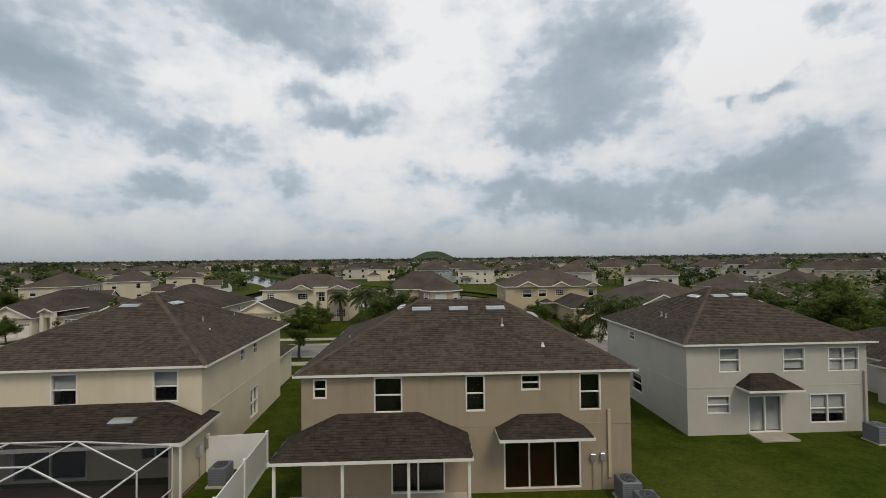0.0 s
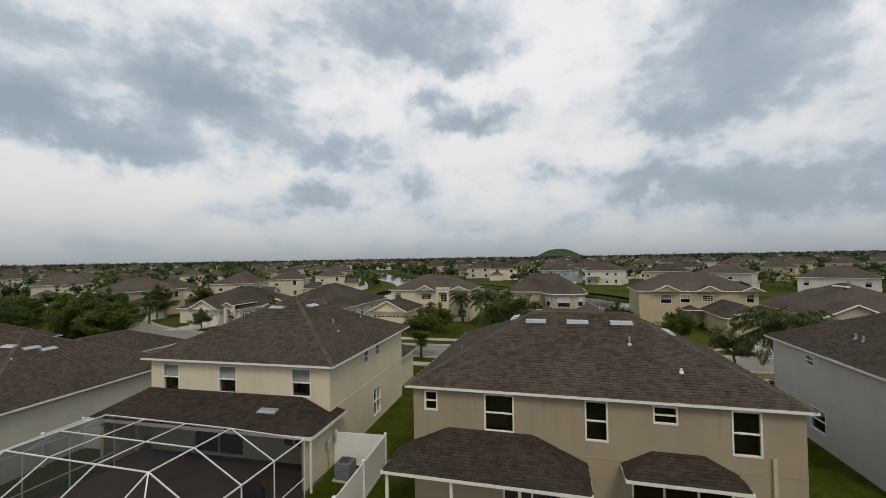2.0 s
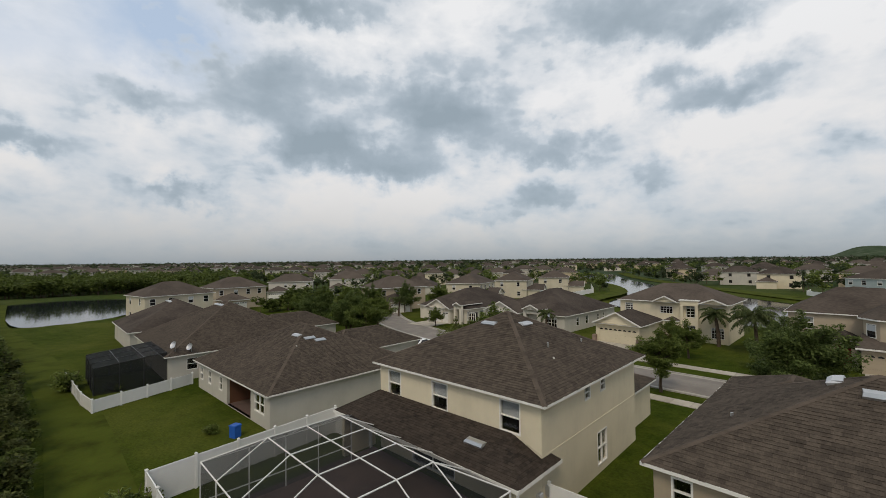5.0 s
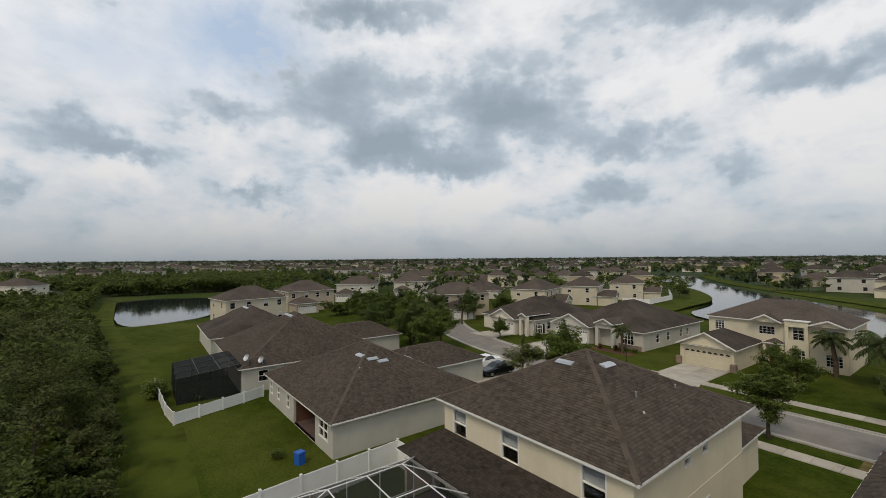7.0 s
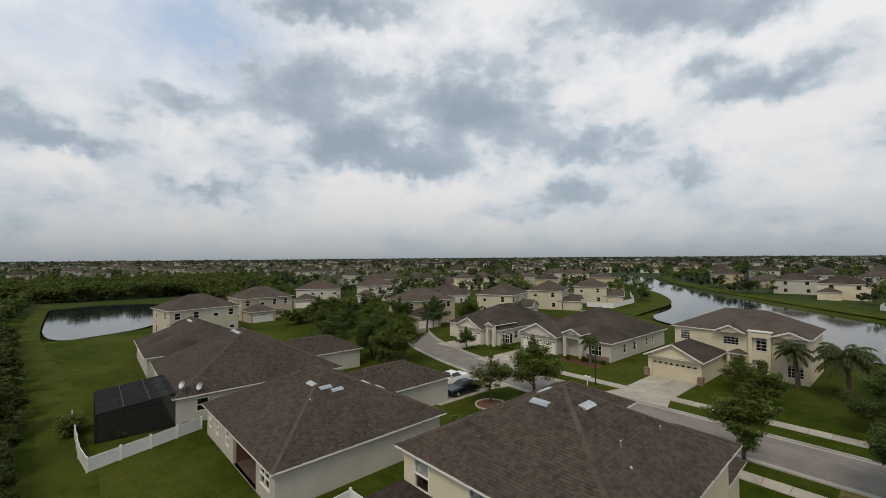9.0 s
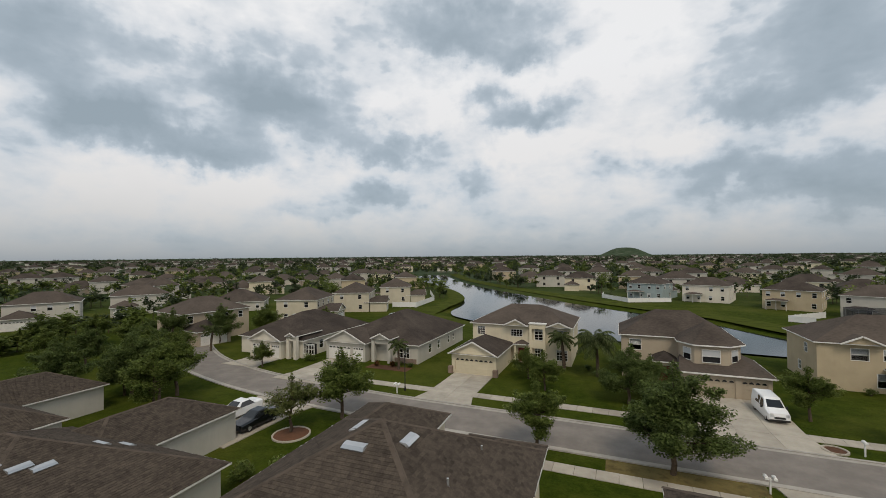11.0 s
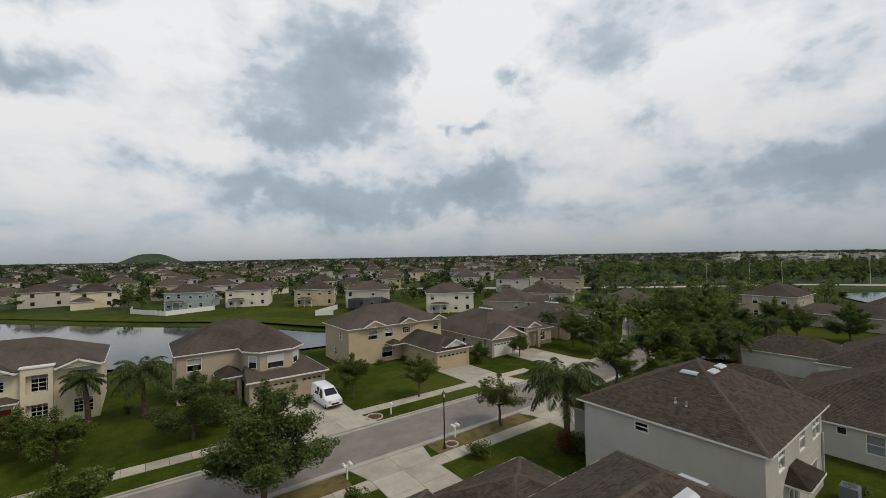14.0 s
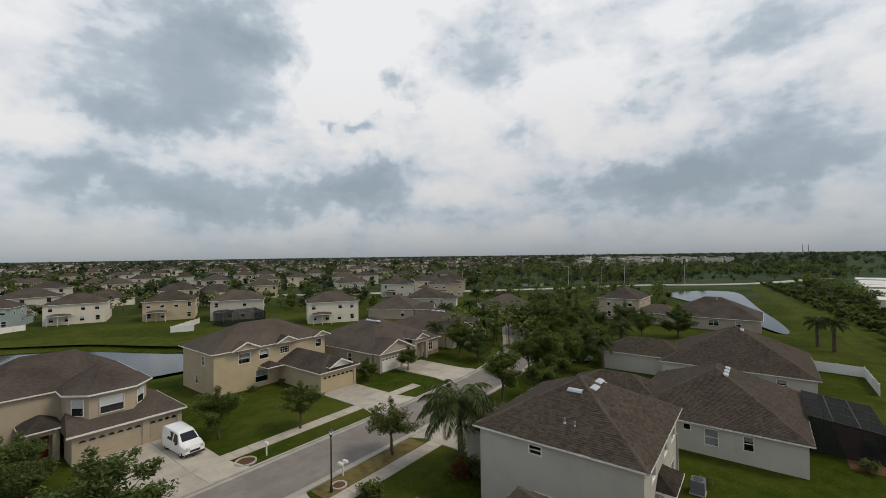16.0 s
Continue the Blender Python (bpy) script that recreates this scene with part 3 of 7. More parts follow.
def shingle_slope(m, quad, seed, course=0.15, tab=0.24, single=None):
    """Lay courses of tabs on a slope given by its eave a, b and top c, d (c over b, d over a)."""
    rnd = random.Random(seed)
    a, b, c, d = (Vector(p) for p in quad)
    u, v, n = slope_frame(a, b, (d - a) if (d - a).length > 0.1 else (c - b))
    if n.z < 0:
        n = -n
    length = (b - a).length
    h = (d - a).dot(v)
    lu, ru = (d - a).dot(u), (c - a).dot(u)
    rows = int(h / course)
    for i in range(rows):
        s0, s1 = i * course, min((i + 1) * course + 0.012, h)
        f0 = (s0 + course * 0.5) / h
        left, right = lu * f0, length + (ru - length) * f0
        x = left - rnd.random() * tab
        while x < right:
            w = tab * (0.7 + 0.6 * rnd.random())
            x0, x1 = max(x, left), min(x + w - 0.008, right)
            x += w
            if x1 - x0 < 0.05:
                continue
            lift = 0.014 + rnd.random() * 0.016
            lo = s0 - rnd.random() * 0.012
            p0, p1 = a + u * x0 + v * lo, a + u * x1 + v * lo
            q0, q1 = a + u * x0 + v * s1, a + u * x1 + v * s1
            own = single is not None and single[2] < x0 and x1 < single[3] and single[4] < s0 < single[5]
            if own:
                main, m = m, Mesh()
            k = len(m.v)
            m.v.extend(tuple(p) for p in (p0 + n * lift, p1 + n * lift, q1 + n * 0.006, q0 + n * 0.006, p0 + n * 0.002, p1 + n * 0.002))
            m.f.append((k, k + 1, k + 2, k + 3))
            m.f.append((k + 4, k + 5, k + 1, k))
            if own:
                m.f += [(k + 4, k, k + 3), (k + 5, k + 2, k + 1)]
                part("shingle", m, SHINGLE_ONE, single[0])
                m = main


def hip_planes(x0, x1, y0, y1, z, pitch, gable=""):
    """Eave and top corners of the four slopes of a hip roof; gable: the ends (of SNWE) that rise straight."""
    w, l = x1 - x0, y1 - y0
    if w >= l:
        k, r = l / 2, z + l / 2 * pitch
        ym = (y0 + y1) / 2
        ra = (x0 if "W" in gable else x0 + k, ym, r)
        rb = (x1 if "E" in gable else x1 - k, ym, r)
        return {"S": ((x0, y0, z), (x1, y0, z), rb, ra), "N": ((x1, y1, z), (x0, y1, z), ra, rb),
                "W": ((x0, y1, z), (x0, y0, z), ra, ra), "E": ((x1, y0, z), (x1, y1, z), rb, rb)}, ra, rb
    k, r = w / 2, z + w / 2 * pitch
    xm = (x0 + x1) / 2
    ra = (xm, y0 if "S" in gable else y0 + k, r)
    rb = (xm, y1 if "N" in gable else y1 - k, r)
    return {"S": ((x0, y0, z), (x1, y0, z), ra, ra), "N": ((x1, y1, z), (x0, y1, z), rb, rb),
            "W": ((x0, y1, z), (x0, y0, z), ra, rb), "E": ((x1, y0, z), (x1, y1, z), rb, ra)}, ra, rb


def roof(parent, x0, x1, y0, y1, z, pitch=0.5, gable="", near=0, mat=None, wallmat=None, fascia="SNWE", seed=1, single=None):
    """A hip or gable roof on its eave rectangle, with white fascia boards and soffit; near: shingles as pieces."""
    planes, ra, rb = hip_planes(x0, x1, y0, y1, z, pitch, gable)
    m = Mesh()
    for s, q in planes.items():
        if s in gable:
            continue
        pts = [q[0], q[1], q[2]] + ([q[3]] if q[2] != q[3] else [])
        m.face(*pts)
    deck = part("roof", m, mat or ROOF_FAR, parent)
    if gable:
        g = Mesh()
        for s in gable:
            q = planes[s]
            ins = {"S": (0, 0.35), "N": (0, -0.35), "W": (0.35, 0), "E": (-0.35, 0)}[s]
            g.face(*[(p[0] + ins[0], p[1] + ins[1], p[2] - 0.02) for p in (q[0], q[1], q[2])])
        part("gable", g, wallmat or CREAM, deck)
        bb = Mesh()
        for s in gable:
            q = planes[s]
            for e in (q[0], q[1]):
                bb.bar((e[0], e[1], e[2] - 0.05), (q[2][0], q[2][1], q[2][2] - 0.05), 0.05, 0.17)
        part("barge_board", bb, WHITE, deck)
    f = Mesh()
    h = 0.10
    if "S" in fascia:
        f.box(x0 - 0.02, x1 + 0.02, y0 - 0.02, y0 + 0.02, z - h, z + 0.015)
    if "N" in fascia:
        f.box(x0 - 0.02, x1 + 0.02, y1 - 0.02, y1 + 0.02, z - h, z + 0.015)
    if "W" in fascia:
        f.box(x0 - 0.02, x0 + 0.02, y0 + 0.02, y1 - 0.02, z - h, z + 0.015)
    if "E" in fascia:
        f.box(x1 - 0.02, x1 + 0.02, y0 + 0.02, y1 - 0.02, z - h, z + 0.015)
    f.face((x0, y0, z - h + 0.03), (x0, y1, z - h + 0.03), (x1, y1, z - h + 0.03), (x1, y0, z - h + 0.03))
    part("fascia", f, WHITE, deck)
    if near:
        s = Mesh()
        for i, (k, q) in enumerate(planes.items()):
            if k not in gable:
                shingle_slope(s, q, seed * 10 + i, single=(deck, *single) if single and single[0] == k else None)
        part("shingles", s, mat or ROOF, deck, "weathered brown-grey shingle courses", kind="stuff")
        c = Mesh()
        lines = [(ra, rb)] if ra != rb else []
        for k, q in planes.items():
            if k not in gable and len({q[2], q[3]}) == 1:
                lines += [(q[0], q[2]), (q[1], q[2])]
        for a, b in lines:
            a, b = Vector(a), Vector(b)
            flat = abs(a.z - b.z) < 1e-6
            side = Vector((0, 0, 1)).cross(b - a).normalized() * 0.11
            fall = Vector((0, 0, 0.11 * pitch * (1.0 if flat else 0.71)))
            n = max(1, int((b - a).length / 0.24))
            for i in range(n):
                p, r = a.lerp(b, i / n), a.lerp(b, min(1.0, (i + 1.15) / n))
                e, o = Vector((0, 0, 0.040)), Vector((0, 0, 0.026))
                for sg in (-1, 1):
                    q = (p + e, r + o, r + side * sg - fall + o, p + side * sg - fall + e)
                    c.face(*(q if sg < 0 else q[::-1]))
        part("ridge_cap", c, CAP, deck, kind="stuff")
    return deck


def roof_vent(parent, x, y, z, down="S", size=0.95, pitch=0.5):
    """A low metal off-ridge vent lying on a slope that falls towards down."""
    m = Mesh()
    w, d, h = size / 2, 0.21, 0.10
    pts = [(-w, -d, -0.05), (w, -d, -0.05), (w, d, -0.05), (-w, d, -0.05), (-w, -d, h * 0.9), (w, -d, h * 0.9), (w - 0.03, -d * 0.2, h + 0.02), (-w + 0.03, -d * 0.2, h + 0.02), (w, d, 0.03), (-w, d, 0.03)]
    turn = pose(x, y, z, 0, 0, {"S": 0, "E": 90, "N": 180, "W": 270}[down]) @ pose(0, 0, 0, math.degrees(math.atan(pitch)))
    m.v = [tuple(turn @ Vector(p)) for p in pts]
    m.f = [(3, 2, 1, 0), (0, 1, 5, 4), (4, 5, 6, 7), (7, 6, 8, 9), (2, 3, 9, 8), (1, 2, 8, 6, 5), (3, 0, 4, 7, 9)]
    v = part("roof_vent", m, METAL, parent, "low galvanised roof vent")
    return v


def stub_pipe(parent, x, y, z, h=0.35, mat=None):
    m = Mesh()
    m.tube((x, y, z - 0.2), (x, y, z + h), 0.05, 0.045, 8)
    m.tube((x, y, z - 0.1), (x, y, z + 0.05), 0.13, 0.07, 8)
    return part("vent_pipe", m, mat or METAL, parent)


def garage_door(parent, side, c, u0, u1, z1, mat=None):
    inward = {"S": 1, "N": -1, "W": 1, "E": -1}[side]
    m = Mesh()
    rows = 4
    cols = max(4, int((u1 - u0) / 0.6))
    for j in range(rows):
        z0, zt = 0.06 + (z1 - 0.06) * j / rows, 0.06 + (z1 - 0.06) * (j + 1) / rows - 0.015
        k = sorted((c + inward * 0.10, c + inward * 0.15))
        m.box(*((u0, u1, k[0], k[1]) if side in "SN" else (k[0], k[1], u0, u1)), z0, zt)
        for i in range(cols):
            a = u0 + (u1 - u0) * (i + 0.12) / cols
            b = u0 + (u1 - u0) * (i + 0.88) / cols
            k2 = sorted((c + inward * 0.10, c + inward * 0.085))
            m.box(*((a, b, k2[0], k2[1]) if side in "SN" else (k2[0], k2[1], a, b)), z0 + 0.09, zt - 0.09)
    d = part("garage_door", m, mat or WHITE, parent, "pale panelled garage door")
    for i in range(cols):
        a = u0 + (u1 - u0) * (i + 0.14) / cols
        b = u0 + (u1 - u0) * (i + 0.86) / cols
        k = c + inward * 0.08
        zt = z1 - 0.38
        arc_pts = [(a, zt), (b, zt)] + [(b + (a - b) * q / 6, zt + 0.09 + 0.13 * math.sin(math.pi * q / 6)) for q in range(7)]
        l = Mesh()
        l.face(*[(u, k, z) if side in "SN" else (k, u, z) for u, z in arc_pts])
        part("door_light", l, BLACKGLASS, d)
    return d


def block(parent, x0, x1, y0, y1, z0, z1, mat, openings=(), sides="SNWE", near=True):
    """Four walls round a rectangle. openings: (side, u0, u1, z0, z1, style, blind, grid)."""
    for s in sides:
        holes = [(o[1], o[2], o[3], o[4]) for o in openings if o[0] == s]
        c = {"S": y0, "N": y1, "W": x0, "E": x1}[s]
        u = (x0, x1) if s in "SN" else (y0 + 0.2, y1 - 0.2)
        wall(parent, s, c, u[0], u[1], z0, z1, mat, holes)
        for o in openings:
            if o[0] != s:
                continue
            style = o[5] if len(o) > 5 else "sash"
            if style == "garage":
                garage_door(parent, s, c, o[1], o[2], o[4], o[6] if len(o) > 6 else None)
            elif style == "door":
                inward = {"S": 1, "N": -1, "W": 1, "E": -1}[s]
                k = sorted((c + inward * 0.08, c + inward * 0.13))
                m = Mesh()
                m.box(*((o[1], o[2], k[0], k[1]) if s in "SN" else (k[0], k[1], o[1], o[2])), o[3], o[4])
                part("door", m, o[6] if len(o) > 6 else WHITE, parent)
            elif style == "hole":
                pass
            else:
                window(parent, s, c, o[1], o[2], o[3], o[4], style, o[6] if len(o) > 6 else 0.0, o[7] if len(o) > 7 else (0, 0), near)


# ---- ground, lake, street ----
LAKE = [(-165, 330), (-118, 240), (-93, 206), (-70, 177), (-54, 148), (-50, 116), (-38, 106), (-20, 96), (0, 91), (20, 88), (38, 88), (52, 86),
        (50, 93), (36, 98), (26, 103), (20, 113), (14, 124), (-1, 136), (-17, 151), (-37, 174), (-60, 200), (-84, 233), (-110, 275), (-142, 338)]
POND = [(-113, -3), (-117, 6), (-122, 13.5), (-137, 20), (-163, 24), (-181, 26), (-194, 13), (-192, -6), (-174, -7.5), (-142, -6)]
POND_EAST = [(109, 11), (113, 9.2), (130, 11), (151, 14.5), (180, 18), (210, 21.5), (224, 26), (226, 34), (214, 44), (200, 49), (185, 45), (160, 30), (135, 20)]
POND_ROAD = [(203, 134), (201, 124), (210, 112), (219, 108), (232, 116), (243, 130), (244, 141), (226, 146)]


def inside(poly, x, y):
    hit = False
    for (ax, ay), (bx, by) in zip(poly, poly[1:] + poly[:1]):
        if (ay > y) != (by > y) and x < (bx - ax) * (y - ay) / (by - ay) + ax:
            hit = not hit
    return hit


def shore(poly, x, y):
    """Distance to the shore line, negative inside."""
    best = 1e9
    for (ax, ay), (bx, by) in zip(poly, poly[1:] + poly[:1]):
        dx, dy = bx - ax, by - ay
        k = max(0, min(1, ((x - ax) * dx + (y - ay) * dy) / (dx * dx + dy * dy)))
        best = min(best, math.hypot(x - ax - k * dx, y - ay - k * dy))
    return -best if inside(poly, x, y) else best


def smooth_poly(poly, rounds=2):
    for _ in range(rounds):
        out = []
        for (ax, ay), (bx, by) in zip(poly, poly[1:] + poly[:1]):
            out += [(ax * 0.75 + bx * 0.25, ay * 0.75 + by * 0.25), (ax * 0.25 + bx * 0.75, ay * 0.25 + by * 0.75)]
        poly = out
    return poly


WATERS = [smooth_poly(p) for p in (LAKE, POND, POND_EAST, POND_ROAD)]


def ground_height(x, y):
    z = 0.0
    for p in WATERS:
        xs, ys = [q[0] for q in p], [q[1] for q in p]
        if min(xs) - 8 < x < max(xs) + 8 and min(ys) - 8 < y < max(ys) + 8:
            s = shore(p, x, y)
            if s < 5:
                z = min(z, -1.9 * min(1, max(0, (5 - s) / 8)))
    r = math.hypot(x, y)
    if r > 600:
        # one broad wooded mound on the skyline
        hx, hy = x - 29, y - 2300
        z += 46 * math.exp(-((hx / 102) ** 2 + (hy / 260) ** 2) ** 1.4)
        z += (r - 600) * 0.0016
    return z


def build_ground():
    def steps(lo, hi, fine, a, b):
        out, v = [], a
        while v <= b:
            out.append(v)
            v += fine
        grow = fine
        v = b
        while v < hi:
            grow *= 1.22
            v = min(v + grow, hi)
            out.append(v)
        v, grow = a, fine
        while v > lo:
            grow *= 1.22
            v = max(v - grow, lo)
            out.append(v)
        return sorted(out)

    xs = steps(-4200, 4200, 2.5, -180, 225)
    ys = steps(-1500, 4600, 2.5, -30, 312)
    m = Mesh()
    for y in ys:
        for x in xs:
            m.v.append((x, y, ground_height(x, y)))
    w = len(xs)
    for j in range(len(ys) - 1):
        for i in range(w - 1):
            a = j * w + i
            m.f.append((a, a + 1, a + w + 1, a + w))
    ob = part("ground", m, GRASS, smooth=True)
    return tagged(ob, "mown green lawns running out to scrub and woods", "ground", kind="structure")


build_ground()
for i, p in enumerate(WATERS):
    m = Mesh()
    m.face(*[(x, y, -0.75) for x, y in p])
    tagged(part("water", m, WATER), ("long dark retention lake reflecting the sky", "small dark pond by the scrub", "narrow pond beside the grass track", "pale pond beyond the far road")[i], "water", kind="structure")


def strip(m, line, half, z, thick=0.06):
    """A flat slab along a line of (x, y) points."""
    left, right = [], []
    for i, (x, y) in enumerate(line):
        a, b = line[max(0, i - 1)], line[min(len(line) - 1, i + 1)]
        d = Vector((b[0] - a[0], b[1] - a[1], 0)).normalized()
        n = Vector((-d.y, d.x, 0))
        left.append((x + n.x * half[0], y + n.y * half[0]))
        right.append((x + n.x * half[1], y + n.y * half[1]))
    for i in range(len(line) - 1):
        a, b, c, d = right[i], right[i + 1], left[i + 1], left[i]
        m.face((*a, z), (*b, z), (*c, z), (*d, z))
        m.face((*a, z - thick), (*b, z - thick), (*b, z), (*a, z))
        m.face((*d, z), (*c, z), (*c, z - thick), (*d, z - thick))


def arc(line, n=8):
    """A smooth curve through points."""
    out = []
    for i in range(len(line) - 1):
        p0, p1, p2, p3 = line[max(0, i - 1)], line[i], line[i + 1], line[min(len(line) - 1, i + 2)]
        for k in range(n):
            u = k / n
            out.append(tuple(0.5 * (2 * b + (c - a) * u + (2 * a - 5 * b + 4 * c - d) * u * u + (3 * b - a - 3 * c + d) * u ** 3)
                             for a, b, c, d in zip(p0, p1, p2, p3)))
    return out + [line[-1]]


STREET = arc([(-104, 80), (-90, 69), (-76, 58), (-64, 51), (-53, 47.4), (-42, 45.4), (-30, 44.5), (-20, 44.3), (10, 44.3), (36, 44.4), (50, 45.6), (64, 50), (80, 59), (100, 70)])
m = Mesh()
strip(m, STREET, (3.2, -3.2), 0.03)
tagged(part("road", m, ROAD), "smooth grey-brown asphalt residential street", "road", kind="structure")
for s, nm in ((1, "kerb"), (-1, "kerb")):
    m = Mesh()
    strip(m, STREET, (s * 3.32 + 0.13, s * 3.32 - 0.13), 0.12, 0.14)
    strip(m, STREET, (s * 2.98 + 0.2, s * 2.98 - 0.2), 0.045, 0.05)
    tagged(part(nm, m, KERB), "low pale concrete kerb with gutter", "kerb", kind="structure")
FAR_ROAD = [(70, 222), (120, 168), (160, 126), (193, 97), (217, 80), (236, 64), (250, 42), (279, 14), (345, -18)]
# the far road beyond the houses to the east
m = Mesh()
strip(m, arc(FAR_ROAD), (4.0, -4.0), 0.03)
tagged(part("road", m, CONCRETE), "pale road with a pavement beyond the estate", "road", kind="structure")

for line, half, lab in (([(26, 5), (49, 3.0), (76, -0.5), (109, -0.5), (163, 6.5), (226, 15), (268, 16)], (3.0, -2.5), "olive mown grass track beside the pond"),
                        ([(-24, 1.9), (-45, 1.7), (-67, 0.0), (-95, -3.6), (-122, -6.6), (-178, -8.4)], (1.7, -1.9), "olive mown grass track along the scrub"),
                        ([(-136, 344), (-104, 282), (-78, 240), (-54, 208), (-31, 181), (-11, 158), (5, 142), (20, 128), (27, 116), (33, 107), (44, 101)], (3.0, -5.0), "bright mown bank on the far shore"),
                        ([(-54, 108), (-56, 124), (-60, 149), (-77, 181), (-100, 211), (-126, 246)], (2.0, -4.0), "bright mown bank of the lake")):
    m = Mesh()
    strip(m, arc(line), half, 0.02, 0.03)
    tagged(part("grass_track", m, TRACK), lab, "grass track", kind="structure")


def slabs(name, label, y0, y1, x0, x1, z, gap=1.52, skip=()):
    """A pavement of separate cast slabs with open joints."""
    base = new(name)
    tagged(base, label, "pavement", kind="structure")
    me = Mesh()
    me.box(-gap / 2 + 0.012, gap / 2 - 0.012, y0, y1, z - 0.1, z, 0.01)
    data = me.data("slab", CONCRETE)
    x = x0
    while x < x1:
        if not any(a < x < b for a, b in skip):
            s = new("slab", data)
            s.parent = base
            s.matrix_basis = pose(x, 0, random.uniform(-0.005, 0.005))
        x += gap
    return base


slabs("pavement", "pale concrete pavement beside the street", 50.35, 51.8, -33, 36, 0.06)
slabs("pavement", "pale concrete pavement on the house side", 37.45, 38.85, -26, 33, 0.06)


def driveway(label, x0, x1, y0, y1, flare=0.7, z=0.075, kerb_low=True, cols=2, rows=4):
    """A cast concrete drive in jointed panels, widening at the street."""
    base = new("driveway")
    tagged(base, label, "driveway", kind="structure")
    for i in range(cols):
        for j in range(rows):
            def px(a, t):
                k = flare * (1 - t * rows) if t * rows < 1 else 0
                return x0 - k + (x1 - x0 + 2 * k) * a
            t0, t1 = j / rows, (j + 1) / rows
            g = 0.012
            m = Mesh()
            ya, yb = y0 + (y1 - y0) * t0, y0 + (y1 - y0) * t1
            q = [(px(i / cols, t0) + g, ya), (px((i + 1) / cols, t0) - g, ya), (px((i + 1) / cols, t1) - g, yb), (px(i / cols, t1) + g, yb)]
            sg = 1 if yb > ya else -1
            q = [(x, y + (g if k < 2 else -g) * sg) for k, (x, y) in enumerate(q)]
            if sg < 0:
                q = q[::-1]
            m.face(*[(x, y, z) for x, y in q])
            for k in range(4):
                a, b = q[k], q[(k + 1) % 4]
                m.face((*a, z - 0.1), (*b, z - 0.1), (*b, z), (*a, z))
            part("panel", m, CONCRETE, base)
    return base


driveway("pale concrete driveway in front of a cream garage", -24.4, -19.0, 47.7, 58.6)
driveway("wide pale concrete driveway with a parked van", 2.9, 11.0, 47.7, 60.1, cols=3)
driveway("pale concrete driveway", 26.1, 31.6, 47.7, 58.4)
driveway("pale concrete driveway", -45.4, -39.8, 47.8, 59.3)
driveway("pale concrete driveway", -58.2, -52.6, 50.6, 56.4)
driveway("pale concrete driveway of the tan house", 6.4, 11.6, 41.0, 31.0)
driveway("pale concrete driveway of the cream house", -18.2, -13.6, 41.0, 33.0)
driveway("concrete driveway with a parked black car", -41.2, -34.2, 41.8, 31.0)
driveway("pale concrete driveway", 40.0, 46.4, 48.2, 59.4)
driveway("concrete driveway of the grey house", 24.2, 29.6, 41.0, 35.0)


# ---- the near houses ----
def stand(h, drawn, plot, turn=0.0):
    """Set a house, drawn on one rectangle (x0, x1, y0, y1), on its plot; turn: degrees about the plot's south-west corner."""
    k = ((plot[1] - plot[0]) / (drawn[1] - drawn[0]), (plot[3] - plot[2]) / (drawn[3] - drawn[2]))
    h.matrix_basis = pose(plot[0], plot[2], 0, 0, 0, turn) @ Matrix.Diagonal((k[0], k[1], 1, 1)) @ pose(-drawn[0], -drawn[2], 0)
    return h


